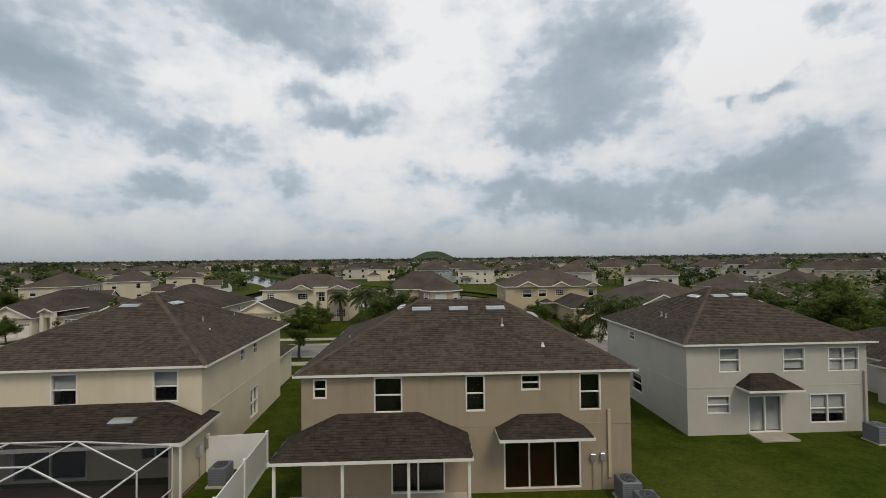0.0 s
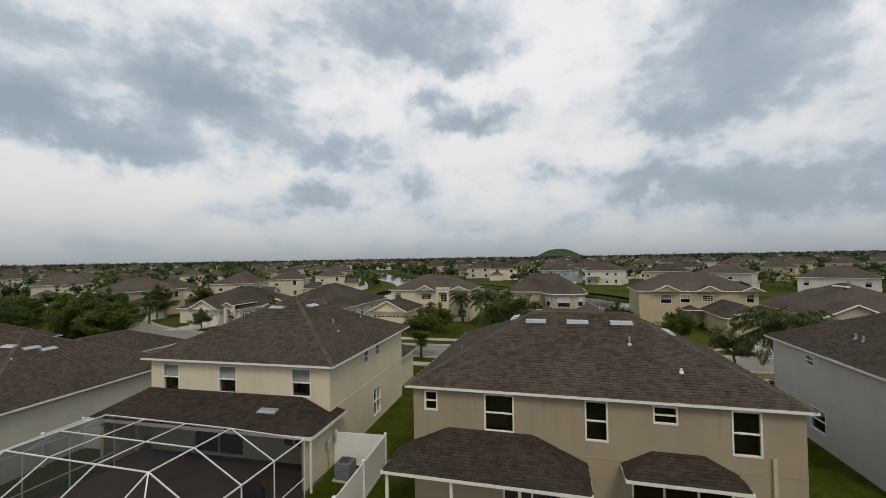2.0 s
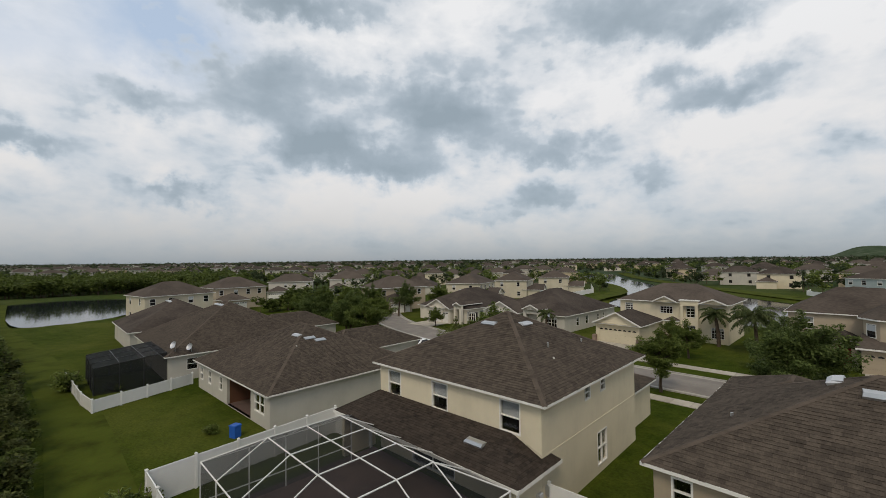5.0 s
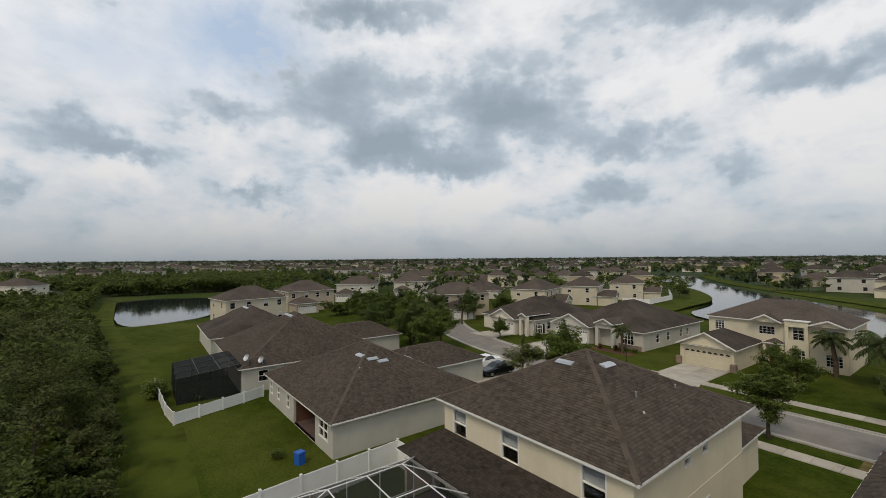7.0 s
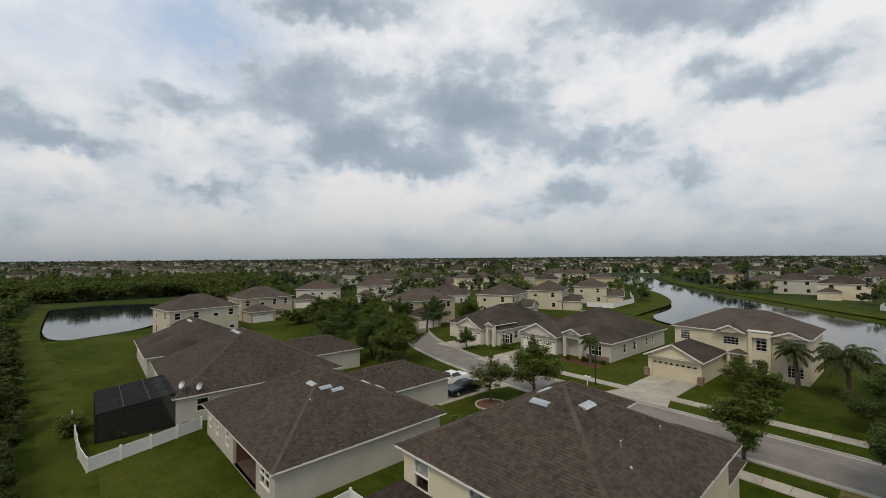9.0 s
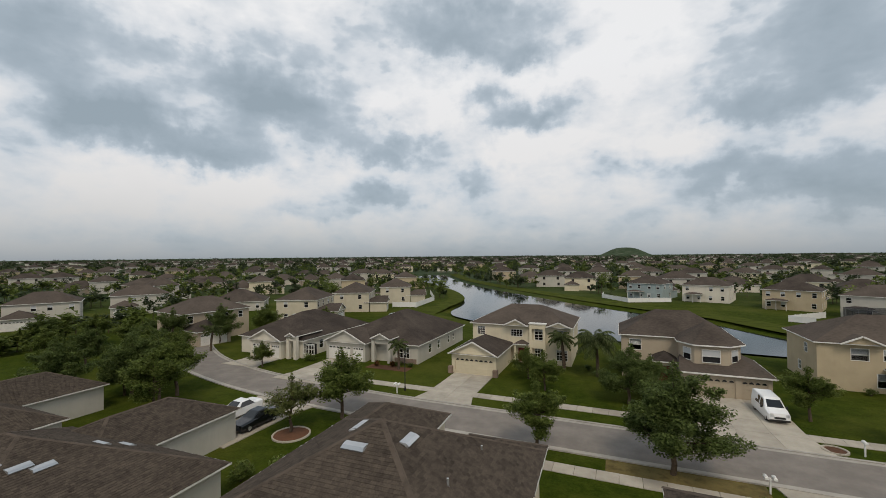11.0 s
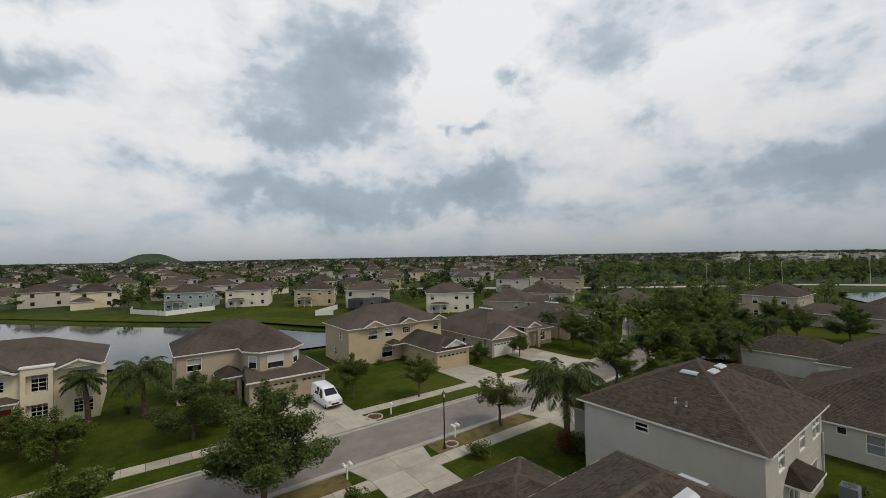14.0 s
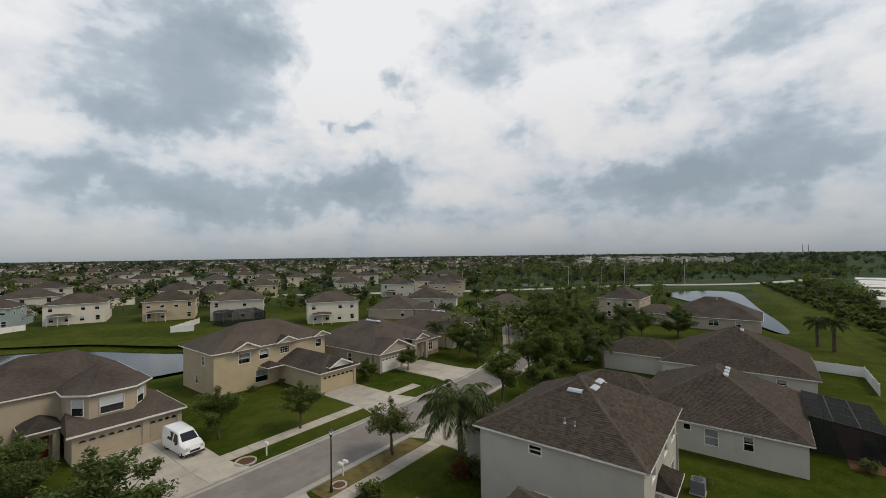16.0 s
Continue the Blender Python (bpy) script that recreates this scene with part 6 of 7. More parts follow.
def palm(label, height, seed, fronds=22, reach=2.6):
    rnd = random.Random(seed)
    t = thing("palm_tree", label, "palm tree", "garden palms")
    m = Mesh()
    z, lean = 0.0, Vector((rnd.uniform(-0.3, 0.3), rnd.uniform(-0.3, 0.3), 0))
    prev = Vector((0, 0, -0.1))
    n = 12
    for i in range(n):
        p = lean * ((i + 1) / n) ** 2 + Vector((0, 0, height * (i + 1) / n))
        m.tube(prev, p, 0.27 - 0.07 * i / n, 0.255 - 0.07 * i / n, 10, cap=False)
        m.tube(p - Vector((0, 0, 0.05)), p, 0.29 - 0.07 * i / n, 0.27 - 0.07 * i / n, 10)
        prev = p
    part("trunk", m, BARK, t)
    for i in range(fronds):
        f = Mesh()
        a = i * 2.399 + rnd.uniform(-0.15, 0.15)
        up = 1.35 - 1.5 * i / fronds + rnd.uniform(-0.1, 0.1)
        d = Vector((math.cos(a), math.sin(a), 0))
        side = Vector((-d.y, d.x, 0))
        pts, p, n = [Vector(prev)], Vector(prev), 14
        for k in range(n):
            tilt = up - (k / n) ** 1.2 * (1.5 + 0.5 * up)
            p = p + (d * math.cos(tilt) + Vector((0, 0, math.sin(tilt)))) * (reach * 1.25 / n)
            pts.append(p)
        for k in range(n):
            f.tube(pts[k], pts[k + 1], 0.032 - 0.002 * k, 0.030 - 0.002 * k, 4, cap=False)
        total = 58
        for k in range(4, total):
            u = k / total
            j = min(n - 1, int(u * n))
            q0 = pts[j].lerp(pts[j + 1], u * n - j)
            along = (pts[j + 1] - pts[j]).normalized()
            w = reach * 0.26 * math.sin(math.pi * (0.14 + 0.82 * u)) * rnd.uniform(0.8, 1.15)
            for s in (-1, 1):
                drop = rnd.uniform(0.35, 0.95)
                q = q0 + side * s * w * 0.75 + along * w * 0.5 - Vector((0, 0, w * drop))
                mid = q0.lerp(q, 0.45) + Vector((0, 0, w * 0.10))
                k0 = len(f.v)
                f.v.extend(tuple(v) for v in (q0, mid - along * 0.055, q, mid + along * 0.055))
                f.f.append((k0, k0 + 1, k0 + 2, k0 + 3))
        part("frond", f, FROND, t)
    return t


OAKS = [tree("leafy green street tree with a rounded crown", 6.0, 2.6, 3, 17000, 0.105), tree("dense dark green street tree", 7.4, 3.6, 4, 30000, 0.115, LEAF_DARK, 0.16),
        tree("open light crowned street tree", 4.8, 2.4, 5, 8500, 0.09, LEAF_OLIVE, 0.28, True), tree("bushy green garden tree", 4.6, 2.3, 6, 14000, 0.10, LEAF, 0.2)]
PALMS = [palm("tall feathery palm with drooping fronds", 5.2, 1, 34, 3.2), palm("slim palm beside a house", 4.4, 2, 18, 2.0)]
BUSHES = [bush("clipped dark green garden shrub", 0.8, 1.0, 1), bush("loose green garden shrub", 1.1, 1.6, 2, LEAF, 1300, 0.1), bush("rust-coloured dry garden shrub", 0.7, 1.2, 3, LEAF_RUST, 900, 0.10)]
placed = set()


def plant(proto, x, y, scale=1.0, turn=0.0, label=""):
    m = pose(x, y, ground_height(x, y), 0, 0, turn)
    if proto not in placed:
        placed.add(proto)
        proto.matrix_basis = m
        proto.scale = (scale,) * 3
        ob = proto
    else:
        ob = copy_thing(proto, m)
        ob.scale = (scale,) * 3
    if label:
        ob["label"] = label
    return ob


STREET_TREES = [(0, 48, 40.6, 1.1), (3, 55, 37.6, 1.3), (1, 51.5, 51.2, 0.7), (0, 68, 45.5, 1.1), (0, 66.5, 56.5, 1.1), (1, 62, 37.0, 0.85), (3, 69, 38.5, 1.3), (1, 79, 41, 0.9), (0, 85, 47, 1.2), (1, 90, 38, 0.9), (0, 82, 33, 1.1), (1, 90, 28, 0.9), (0, -51, 38.5, 1.2), (1, -56, 36.5, 0.95), (0, -61, 41.5, 1.15), (1, -66, 44, 0.95),
                (0, -10.0, 40.1, 0.95), (1, -0.4, 40.2, 1.05), (3, -29.0, 40.0, 1.45), (2, -31.4, 35.6, 1.1), (2, 20.3, 39.9, 1.05), (0, 18.6, 51.3, 0.8), (0, 12.6, 55.6, 0.85),
                (3, -11.9, 55.7, 1.0), (3, -14.6, 59.5, 0.9), (1, -3.0, 54.5, 0.82), (1, -0.6, 57.4, 0.62), (3, 40.5, 56.7, 0.8), (0, 37.8, 38.9, 1.1), (0, 49.3, 39.1, 1.25),
                (3, 41.1, 35.3, 1.0), (3, 53.7, 36.8, 1.2), (3, 47.6, 36.3, 1.1), (0, 59.1, 39.1, 1.0), (1, 106.2, 80.5, 0.9), (1, 102.9, 57.2, 0.8), (0, 76.6, 46.3, 1.1), (3, 33.7, 57.8, 0.7), (0, 52.0, 55.3, 1.0), (3, 57.5, 59.7, 1.2), (0, 69.0, 61.0, 1.2), (1, 75.6, 49.7, 1.1), (0, 83.2, 55.9, 1.3), (3, -51.5, 51.4, 0.8), (0, -65.7, 48.4, 0.9), (1, -56.9, 36.3, 0.85), (1, -63.5, 32.5, 0.9), (0, -51.5, 36.8, 1.0),
                (0, -70.1, 35.3, 0.9), (1, -72.3, 61.0, 0.95), (1, -77.7, 55.9, 0.9), (0, -69.0, 69.2, 1.1), (1, -90.9, 63.6, 0.9), (0, -62.4, 79.4, 0.85), (1, -96.4, 72.6, 0.8), (0, -47.1, 33.6, 1.1), (1, -76.6, 42.1, 0.8), (0, -81.0, 50.9, 0.9), (3, -87.6, 42.1, 1.1), (0, -90.9, 50.9, 1.0), (1, -98.5, 46.3, 0.8), (0, 67.9, 48.4, 0.9), (1, 76.6, 55.9, 0.8), (0, 72.3, 40.1, 1.0)]
for k, x, y, s in STREET_TREES:
    plant(OAKS[k], x, y, s, (x * 37 + y * 11) % 360)
for k, x, y, s, lab in ((0, 21.4, 33.3, 1.0, "tall feathery palm on the lawn of the grey house"), (1, -10.9, 65.7, 0.95, "slim palm against a cream house"), (0, -6.4, 63.5, 0.85, "feathery palm beside a beige house"),
                        (1, -32.3, 57.4, 0.75, ""), (1, 55.3, 63.0, 0.9, ""), (1, 55.8, 32.5, 1.0, ""), (1, 67.2, 33.0, 1.1, ""), (0, 110.6, 66.2, 0.85, ""), (1, 85.4, 76.0, 1.0, ""), (1, 90.9, 4.7, 1.1, ""), (1, 94.2, 6.6, 1.0, ""), (1, -67.9, 55.9, 0.8, ""), (0, 79.9, 79.4, 0.7, "")):
    plant(PALMS[k], x, y, s, (x * 53) % 360, lab)
for k, x, y, s in ((1, 21.6, 32.0, 1.1), (1, 14.6, 36.6, 1.0), (2, 20.6, 32.9, 1.5), (0, 30.3, 17.7, 0.75), (1, 4.2, 36.5, 1.0), (0, -7.7, 66.2, 0.8), (0, -12.9, 65.2, 0.7), (0, -14.5, 65.3, 0.7),
                   (0, 25.4, 66.4, 0.8), (0, 21.6, 66.6, 0.8), (0, -33.2, 59.1, 0.7), (2, -33.9, 58.3, 0.8), (0, -31.3, 59.0, 0.7), (2, -36.1, 57.8, 0.7), (1, -47.3, 56.7, 0.9), (0, 34.5, 59.7, 0.8),
                   (1, -29.5, 8.6, 0.55), (1, -26.3, 29.5, 1.2), (1, -28.7, 27.9, 1.0), (1, -20.9, 2.9, 1.35), (1, -19.5, 2.6, 1.1), (2, 20.2, 9.1, 0.9), (1, 44.3, 7.0, 0.9), (0, 40.0, 7.8, 1.0), (1, -50.8, 2.0, 1.5), (1, -47.1, 5.1, 0.8)):
    plant(BUSHES[k], x, y, s, (x * 71) % 360)


def woods(label, spots, seed, mat, size, count):
    """A stand of trees and scrub too dense to count."""
    rnd = random.Random(seed)
    c, b = Mesh(), Mesh()
    for x, y, h, r in spots:
        z = ground_height(x, y)
        b.tube((x, y, z - 0.2), (x + rnd.uniform(-0.3, 0.3), y + rnd.uniform(-0.3, 0.3), z + h * 0.75), 0.03 * h ** 0.8, 0.02, 5, cap=False)
        n = 5
        for i in range(n):
            a = rnd.uniform(0, 6.28)
            d = rnd.uniform(0, 0.7) * r
            leaf_clump(c, (x + math.cos(a) * d, y + math.sin(a) * d, z + h * rnd.uniform(0.35, 0.85)), r * rnd.uniform(0.45, 0.7), count // n, size, rnd, 0.8, size > 0.3)
    crown = part("woods", c, mat, kind="stuff")
    tagged(crown, label, "woods", kind="stuff")
    part("trunks", b, BARK, crown)
    return crown


def far_road(x):
    return float(np.interp(x, [q[0] for q in FAR_ROAD], [q[1] for q in FAR_ROAD]))


def far_lawn(x):
    """Back edge of the open lawns on the far shore."""
    return float(np.interp(x, (-60, -30, 6.5, 23.5, 41.5, 53.5, 65.5, 80), (205, 190, 176, 171, 156, 140, 114, 95)))


rnd = random.Random(12)
near_scrub, mid_scrub, far_right, estate_trees, horizon = [], [], [], [], []
for _ in range(640):
    x = rnd.uniform(-112, -17)
    edge = 0.2 if x > -41 else 0.2 + (x + 41) * 0.095
    y = edge - 0.9 - rnd.uniform(0, 1) ** 1.5 * 32
    h = rnd.uniform(1.3, 3.2) if y > edge - 3 else rnd.uniform(2.8, 6.4)
    if math.hypot(x - 0, y - 3) < 13:
        continue
    near_scrub.append((x, y, h * rnd.uniform(0.6, 1.45), h * rnd.uniform(0.28, 0.46)))
for i in range(2300):
    x = rnd.uniform(-330, -95)
    if i % 3 == 0:
        y = -10.0 + (x + 95) * 0.03 - rnd.random() ** 1.6 * 110
    elif i % 3 == 1:
        y = rnd.uniform(30, 30 - x * 0.22)
    else:
        x = -204 - rnd.random() ** 1.5 * 130
        y = rnd.uniform(-14, 62)
    if taken(x, y, 5) or (y > 0 and x > -202 and y < 36):
        continue
    h = rnd.uniform(2.5, 5.5) if x > -200 else rnd.uniform(3.5, 7)
    mid_scrub.append((x, y, h, h * rnd.uniform(0.4, 0.55)))
for i in range(1500):
    x = 34 + (230 if i % 3 else 500) * rnd.random() ** 1.3
    edge = 2.2 - (x - 35) * 0.08 if x < 111 else -3.9 + (x - 111) * 0.135
    y = edge - 1.2 - rnd.uniform(0, 1) ** 1.5 * (26 if i % 3 else 30 + x * 0.5)
    if 135 < x < 300 and -55 < y < -13:
        continue
    h = rnd.uniform(0.7, 2.4) if y > edge - (4 if x < 112 or x > 290 else 13) else rnd.uniform(3, 6.5)
    if x > 112 and y > -13 and rnd.random() < 0.4:
        continue
    far_right.append((x, y, h, h * rnd.uniform(0.4, 0.55)))
for _ in range(650):
    # trees between the eastern houses and beyond the far road
    x = rnd.uniform(60, 620)
    y = rnd.uniform(24, 0.62 * x + 30) if rnd.random() < 0.8 else rnd.uniform(20, 500)
    if taken(x, y, 4) or (x < 110 and y > 66) or (x < 122 and y < 44):
        continue
    if y < far_road(x) + 14 and 118 < x < 300:
        continue
    h = rnd.uniform(1.5, 3.5) if y < far_road(x) + 60 and x > 118 and rnd.random() < 0.7 else rnd.uniform(4, 8)
    far_right.append((x, y, h, h * rnd.uniform(0.38, 0.5)))
for _ in range(110):
    x, y = rnd.uniform(74, 190), rnd.uniform(36, 125)
    if taken(x, y, 4) or abs(y - far_road(x)) < 8 or (x < 122 and y < 44) or (x < 106 and y > 66):
        continue
    h = rnd.uniform(3.5, 7.5)
    far_right.append((x, y, h, h * rnd.uniform(0.38, 0.5)))
for _ in range(8200):
    a, r = radians(rnd.uniform(-112, 96)), 96 + 640 * rnd.random() ** 0.9
    x, y = r * math.sin(a), r * math.cos(a) + 10
    if y < (50 if r < 330 else -0.36 * r) or taken(x, y, 6) or any(math.hypot(x - p[0], y - p[1]) < 10 for p in ROWS_FAR) or (abs(x) < 76 and y < 110) or (-60 < x < 80 and y < far_lawn(x)) or (118 < x < 300 and y < far_road(x) + 14):
        continue
    h = rnd.uniform(3.5, 7.5)
    estate_trees.append((x, y, h, h * rnd.uniform(0.34, 0.48)))
for _ in range(2600):
    a, r = radians(rnd.uniform(-110, 108)), 640 + 2300 * rnd.random() ** 1.1
    x, y = r * math.sin(a), r * math.cos(a)
    if math.hypot(x - 29, y - 2300) < 420:
        continue
    h = rnd.uniform(6, 10)
    horizon.append((x, y, h, h * rnd.uniform(0.7, 1.6)))
close_scrub, open_scrub = [s for s in near_scrub if s[0] > -52], [s for s in near_scrub if s[0] <= -52]
woods("dense mixed green scrub along the mown track", close_scrub[::2], 1, SCRUB, 0.125, 1250)
woods("dense olive scrub along the mown track", close_scrub[1::2], 8, SCRUB_OLIVE, 0.125, 1150)
woods("green scrub farther along the mown track", open_scrub[::2], 11, SCRUB, 0.26, 280)
woods("olive scrub farther along the mown track", open_scrub[1::2], 12, SCRUB_OLIVE, 0.26, 280)
woods("dense scrub and trees around the pond", mid_scrub, 2, SCRUB, 0.62, 130)
woods("dense green trees and scrub beyond the lawns", far_right[::2], 3, LEAF_DARK, 0.44, 200)
woods("leafy green trees and scrub beyond the lawns", far_right[1::2], 6, LEAF, 0.44, 200)
woods("garden trees scattered among the distant houses", estate_trees[::2], 4, LEAF_FAR, 0.62, 120)
woods("green garden trees among the distant houses", estate_trees[1::2], 7, LEAF, 0.62, 120)
woods("dark wooded skyline", horizon, 5, LEAF_FAR, 1.7, 110)


# ---- fences ----
def vinyl_fence(label, pts, h, gate=False):
    """A white vinyl privacy fence: posts with caps, rails, and upright boards."""
    f = thing("fence", label, "fence")
    for i, (a, b) in enumerate(zip(pts, pts[1:])):
        a, b = Vector((*a, 0)), Vector((*b, 0))
        n = max(1, round((b - a).length / 2.4))
        d = (b - a).normalized()
        for k in range(n + 1):
            if k == 0 and i > 0:
                continue
            p = a.lerp(b, k / n)
            m = Mesh()
            m.box(p.x - 0.064, p.x + 0.064, p.y - 0.064, p.y + 0.064, -0.1, h + 0.1)
            m.box(p.x - 0.08, p.x + 0.08, p.y - 0.08, p.y + 0.08, h + 0.1, h + 0.16, 0.05)
            part("post", m, PVC, f)
        for k in range(n):
            p, q = a.lerp(b, k / n), a.lerp(b, (k + 1) / n)
            for z in (0.12, h - 0.05):
                m = Mesh()
                m.bar(p + Vector((0, 0, z)), q + Vector((0, 0, z)), 0.05, 0.15)
                part("rail", m, PVC, f)
            m = Mesh()
            m.bar(p + Vector((0, 0, h / 2)), q + Vector((0, 0, h / 2)), 0.024, h - 0.15)
            part("panel", m, PVC, f)
    return f


vinyl_fence("white vinyl privacy fence round the screened pool", [(-19.6, 15.4), (-23.4, 15.0), (-22.1, 3.8), (-6.2, 4.2)], 1.75)
vinyl_fence("white vinyl fence hiding the air conditioner", [(-7.3, 16.75), (-4.45, 16.95), (-4.1, 11.0), (-4.0, 8.0)], 1.75)
vinyl_fence("low white vinyl fence beside the lawn", [(-44.2, 11.0), (-40.9, 3.1), (-44.2, 2.6), (-54, 2.0)], 1.05)
vinyl_fence("low white vinyl fence by the lake", [(-69.0, 119.5), (-61.5, 121.0), (-64.0, 140), (-76, 163)], 1.5)
vinyl_fence("low white vinyl fence on the far shore", [(-9, 176), (-9.4, 168.5), (-1, 154.5), (12, 160)], 1.4)
vinyl_fence("low white vinyl fence on the far shore", [(42, 134), (32, 124.5), (36, 122)], 1.4)
vinyl_fence("white vinyl fence behind a far garden", [(74.4, 8.6), (73.5, 3.4), (64.6, 3.4)], 1.4)


# ---- screened pool enclosure ----
def pool_cage():
    c = thing("pool_enclosure", "white-framed screened pool enclosure on the patio", "pool enclosure")
    ex0, ex1, ey0, ey1, ez = -19.0, -7.15, 5.4, 13.6, 2.72
    tz = 3.9
    xs, ys = (-16.6, -14.2, -11.8, -9.35), (7.6, 9.5, 11.4)
    bars = []
    for x in (ex0, *xs, ex1):
        bars.append(((x, ey0, 0), (x, ey0, ez)))
    for y in (*ys, ey1 - 0.05):
        bars += [((ex0, y, 0), (ex0, y, ez)), ((ex1, y, 0), (ex1, y, ez))]
    for z in (0.9, ez):
        bars += [((ex0, ey0, z), (ex1, ey0, z)), ((ex0, ey0, z), (ex0, ey1, z)), ((ex1, ey0, z), (ex1, ey1, z))]
    for y in ys:
        bars += [((xs[0], y, tz), (xs[3], y, tz)), ((ex0, y, ez), (xs[0], y, tz)), ((xs[3], y, tz), (ex1, y, ez))]
    for x in xs:
        bars += [((x, ys[0], tz), (x, ys[2], tz)), ((x, ey0, ez), (x, ys[0], tz)), ((x, ys[2], tz), (x, ey1, ez + 0.06))]
    bars += [((ex0, ey0, ez), (xs[0], ys[0], tz)), ((ex1, ey0, ez), (xs[3], ys[0], tz)), ((xs[3], ys[2], tz), (ex1, ey1, ez)), ((ex0, ey1, ez), (xs[0], ys[2], tz))]
    for a, b in bars:
        m = Mesh()
        m.bar(a, b, 0.042, 0.05)
        part("beam", m, PVC, c)
    tx0, tx1, ty0, ty1 = xs[0], xs[3], ys[0], ys[2]
    faces = [((ex0, ey0, ez), (ex1, ey0, ez), (tx1, ty0, tz), (tx0, ty0, tz)), ((ex0, ey1, ez), (ex0, ey0, ez), (tx0, ty0, tz), (tx0, ty1, tz)), ((ex1, ey0, ez), (ex1, ey1, ez), (tx1, ty1, tz), (tx1, ty0, tz)),
             ((tx0, ty0, tz), (tx1, ty0, tz), (tx1, ty1, tz), (tx0, ty1, tz)), ((tx0, ty1, tz), (tx1, ty1, tz), (ex1, ey1, ez), (ex0, ey1, ez)),
             ((ex0, ey0, 0), (ex1, ey0, 0), (ex1, ey0, ez), (ex0, ey0, ez)), ((ex0, ey1, 0), (ex0, ey0, 0), (ex0, ey0, ez), (ex0, ey1, ez)), ((ex1, ey0, 0), (ex1, ey1, 0), (ex1, ey1, ez), (ex1, ey0, ez))]
    for q in faces:
        m = Mesh()
        m.face(*q)
        part("screen_panel", m, SCREEN, c, "fine dark insect screen")
    return c


pool_cage()
m = Mesh()
m.box(-19.5, -7.2, 4.9, 15.55, 0.0, 0.06)
tagged(part("patio", m, PAVER), "dark red brick-paved pool patio", "patio", kind="structure")


def pool():
    p = thing("swimming_pool", "small freeform pool with a pale rim set in pavers", "pool")
    rim, wat = Mesh(), Mesh()
    ring = []
    n = 40
    for i in range(n):
        a = 2 * math.pi * i / n
        r = 1.0 + 0.18 * math.cos(2 * a + 0.6) + 0.08 * math.sin(3 * a)
        ring.append((-13.4 + math.cos(a) * 2.9 * r, 8.6 + math.sin(a) * 1.5 * r))
    cx, cy = -13.4, 8.6
    inner = [(cx + (x - cx) * 0.88, cy + (y - cy) * 0.82) for x, y in ring]
    for i in range(n):
        j = (i + 1) % n
        rim.face((*ring[i], 0.11), (*ring[j], 0.11), (*inner[j], 0.11), (*inner[i], 0.11))
        rim.face((*ring[i], 0.05), (*ring[j], 0.05), (*ring[j], 0.11), (*ring[i], 0.11))
    wat.face(*[(x, y, 0.085) for x, y in inner])
    part("rim", rim, CONCRETE, p)
    part("pool_water", wat, WATER, p, "dark pool water")
    return p


pool()


def dark_cage(x0, x1, y0, y1, z, label):
    c = thing("screen_enclosure", label, "screen enclosure")
    xs = [x0 + (x1 - x0) * i / 3 for i in range(4)]
    ys = [y0 + (y1 - y0) * i / 3 for i in range(4)]
    for x in xs:
        for a, b in (((x, y0, 0), (x, y0, z)), ((x, y0, z), (x, y1, z + 0.6))):
            m = Mesh()
            m.bar(a, b, 0.06, 0.08)
            part("beam", m, BLACK, c)
    for y in ys[1:3]:
        k = (y - y0) / (y1 - y0) * 0.6
        for a, b in (((x0, y, 0), (x0, y, z + k)), ((x1, y, 0), (x1, y, z + k)), ((x0, y, z + k), (x1, y, z + k))):
            m = Mesh()
            m.bar(a, b, 0.06, 0.08)
            part("beam", m, BLACK, c)
    for q in (((x0, y0, 0), (x1, y0, 0), (x1, y0, z), (x0, y0, z)), ((x1, y0, 0), (x1, y1, 0), (x1, y1, z + 0.6), (x1, y0, z)), ((x0, y0, 0), (x0, y1, 0), (x0, y1, z + 0.6), (x0, y0, z)),
              ((x0, y0, z), (x1, y0, z), (x1, y1, z + 0.6), (x0, y1, z + 0.6))):
        m = Mesh()
        m.face(*q)
        part("screen_panel", m, SCREEN_DARK, c)
    return c


dark_cage(-54.5, -46.6, 3.6, 9.3, 2.5, "dark bronze screened porch behind a low house")
dark_cage(42.0, 50.0, 6.2, 11.2, 2.5, "dark bronze screened porch with a door")
dark_cage(43, 54, 122, 128, 2.8, "dark bronze pool screen on the far shore")


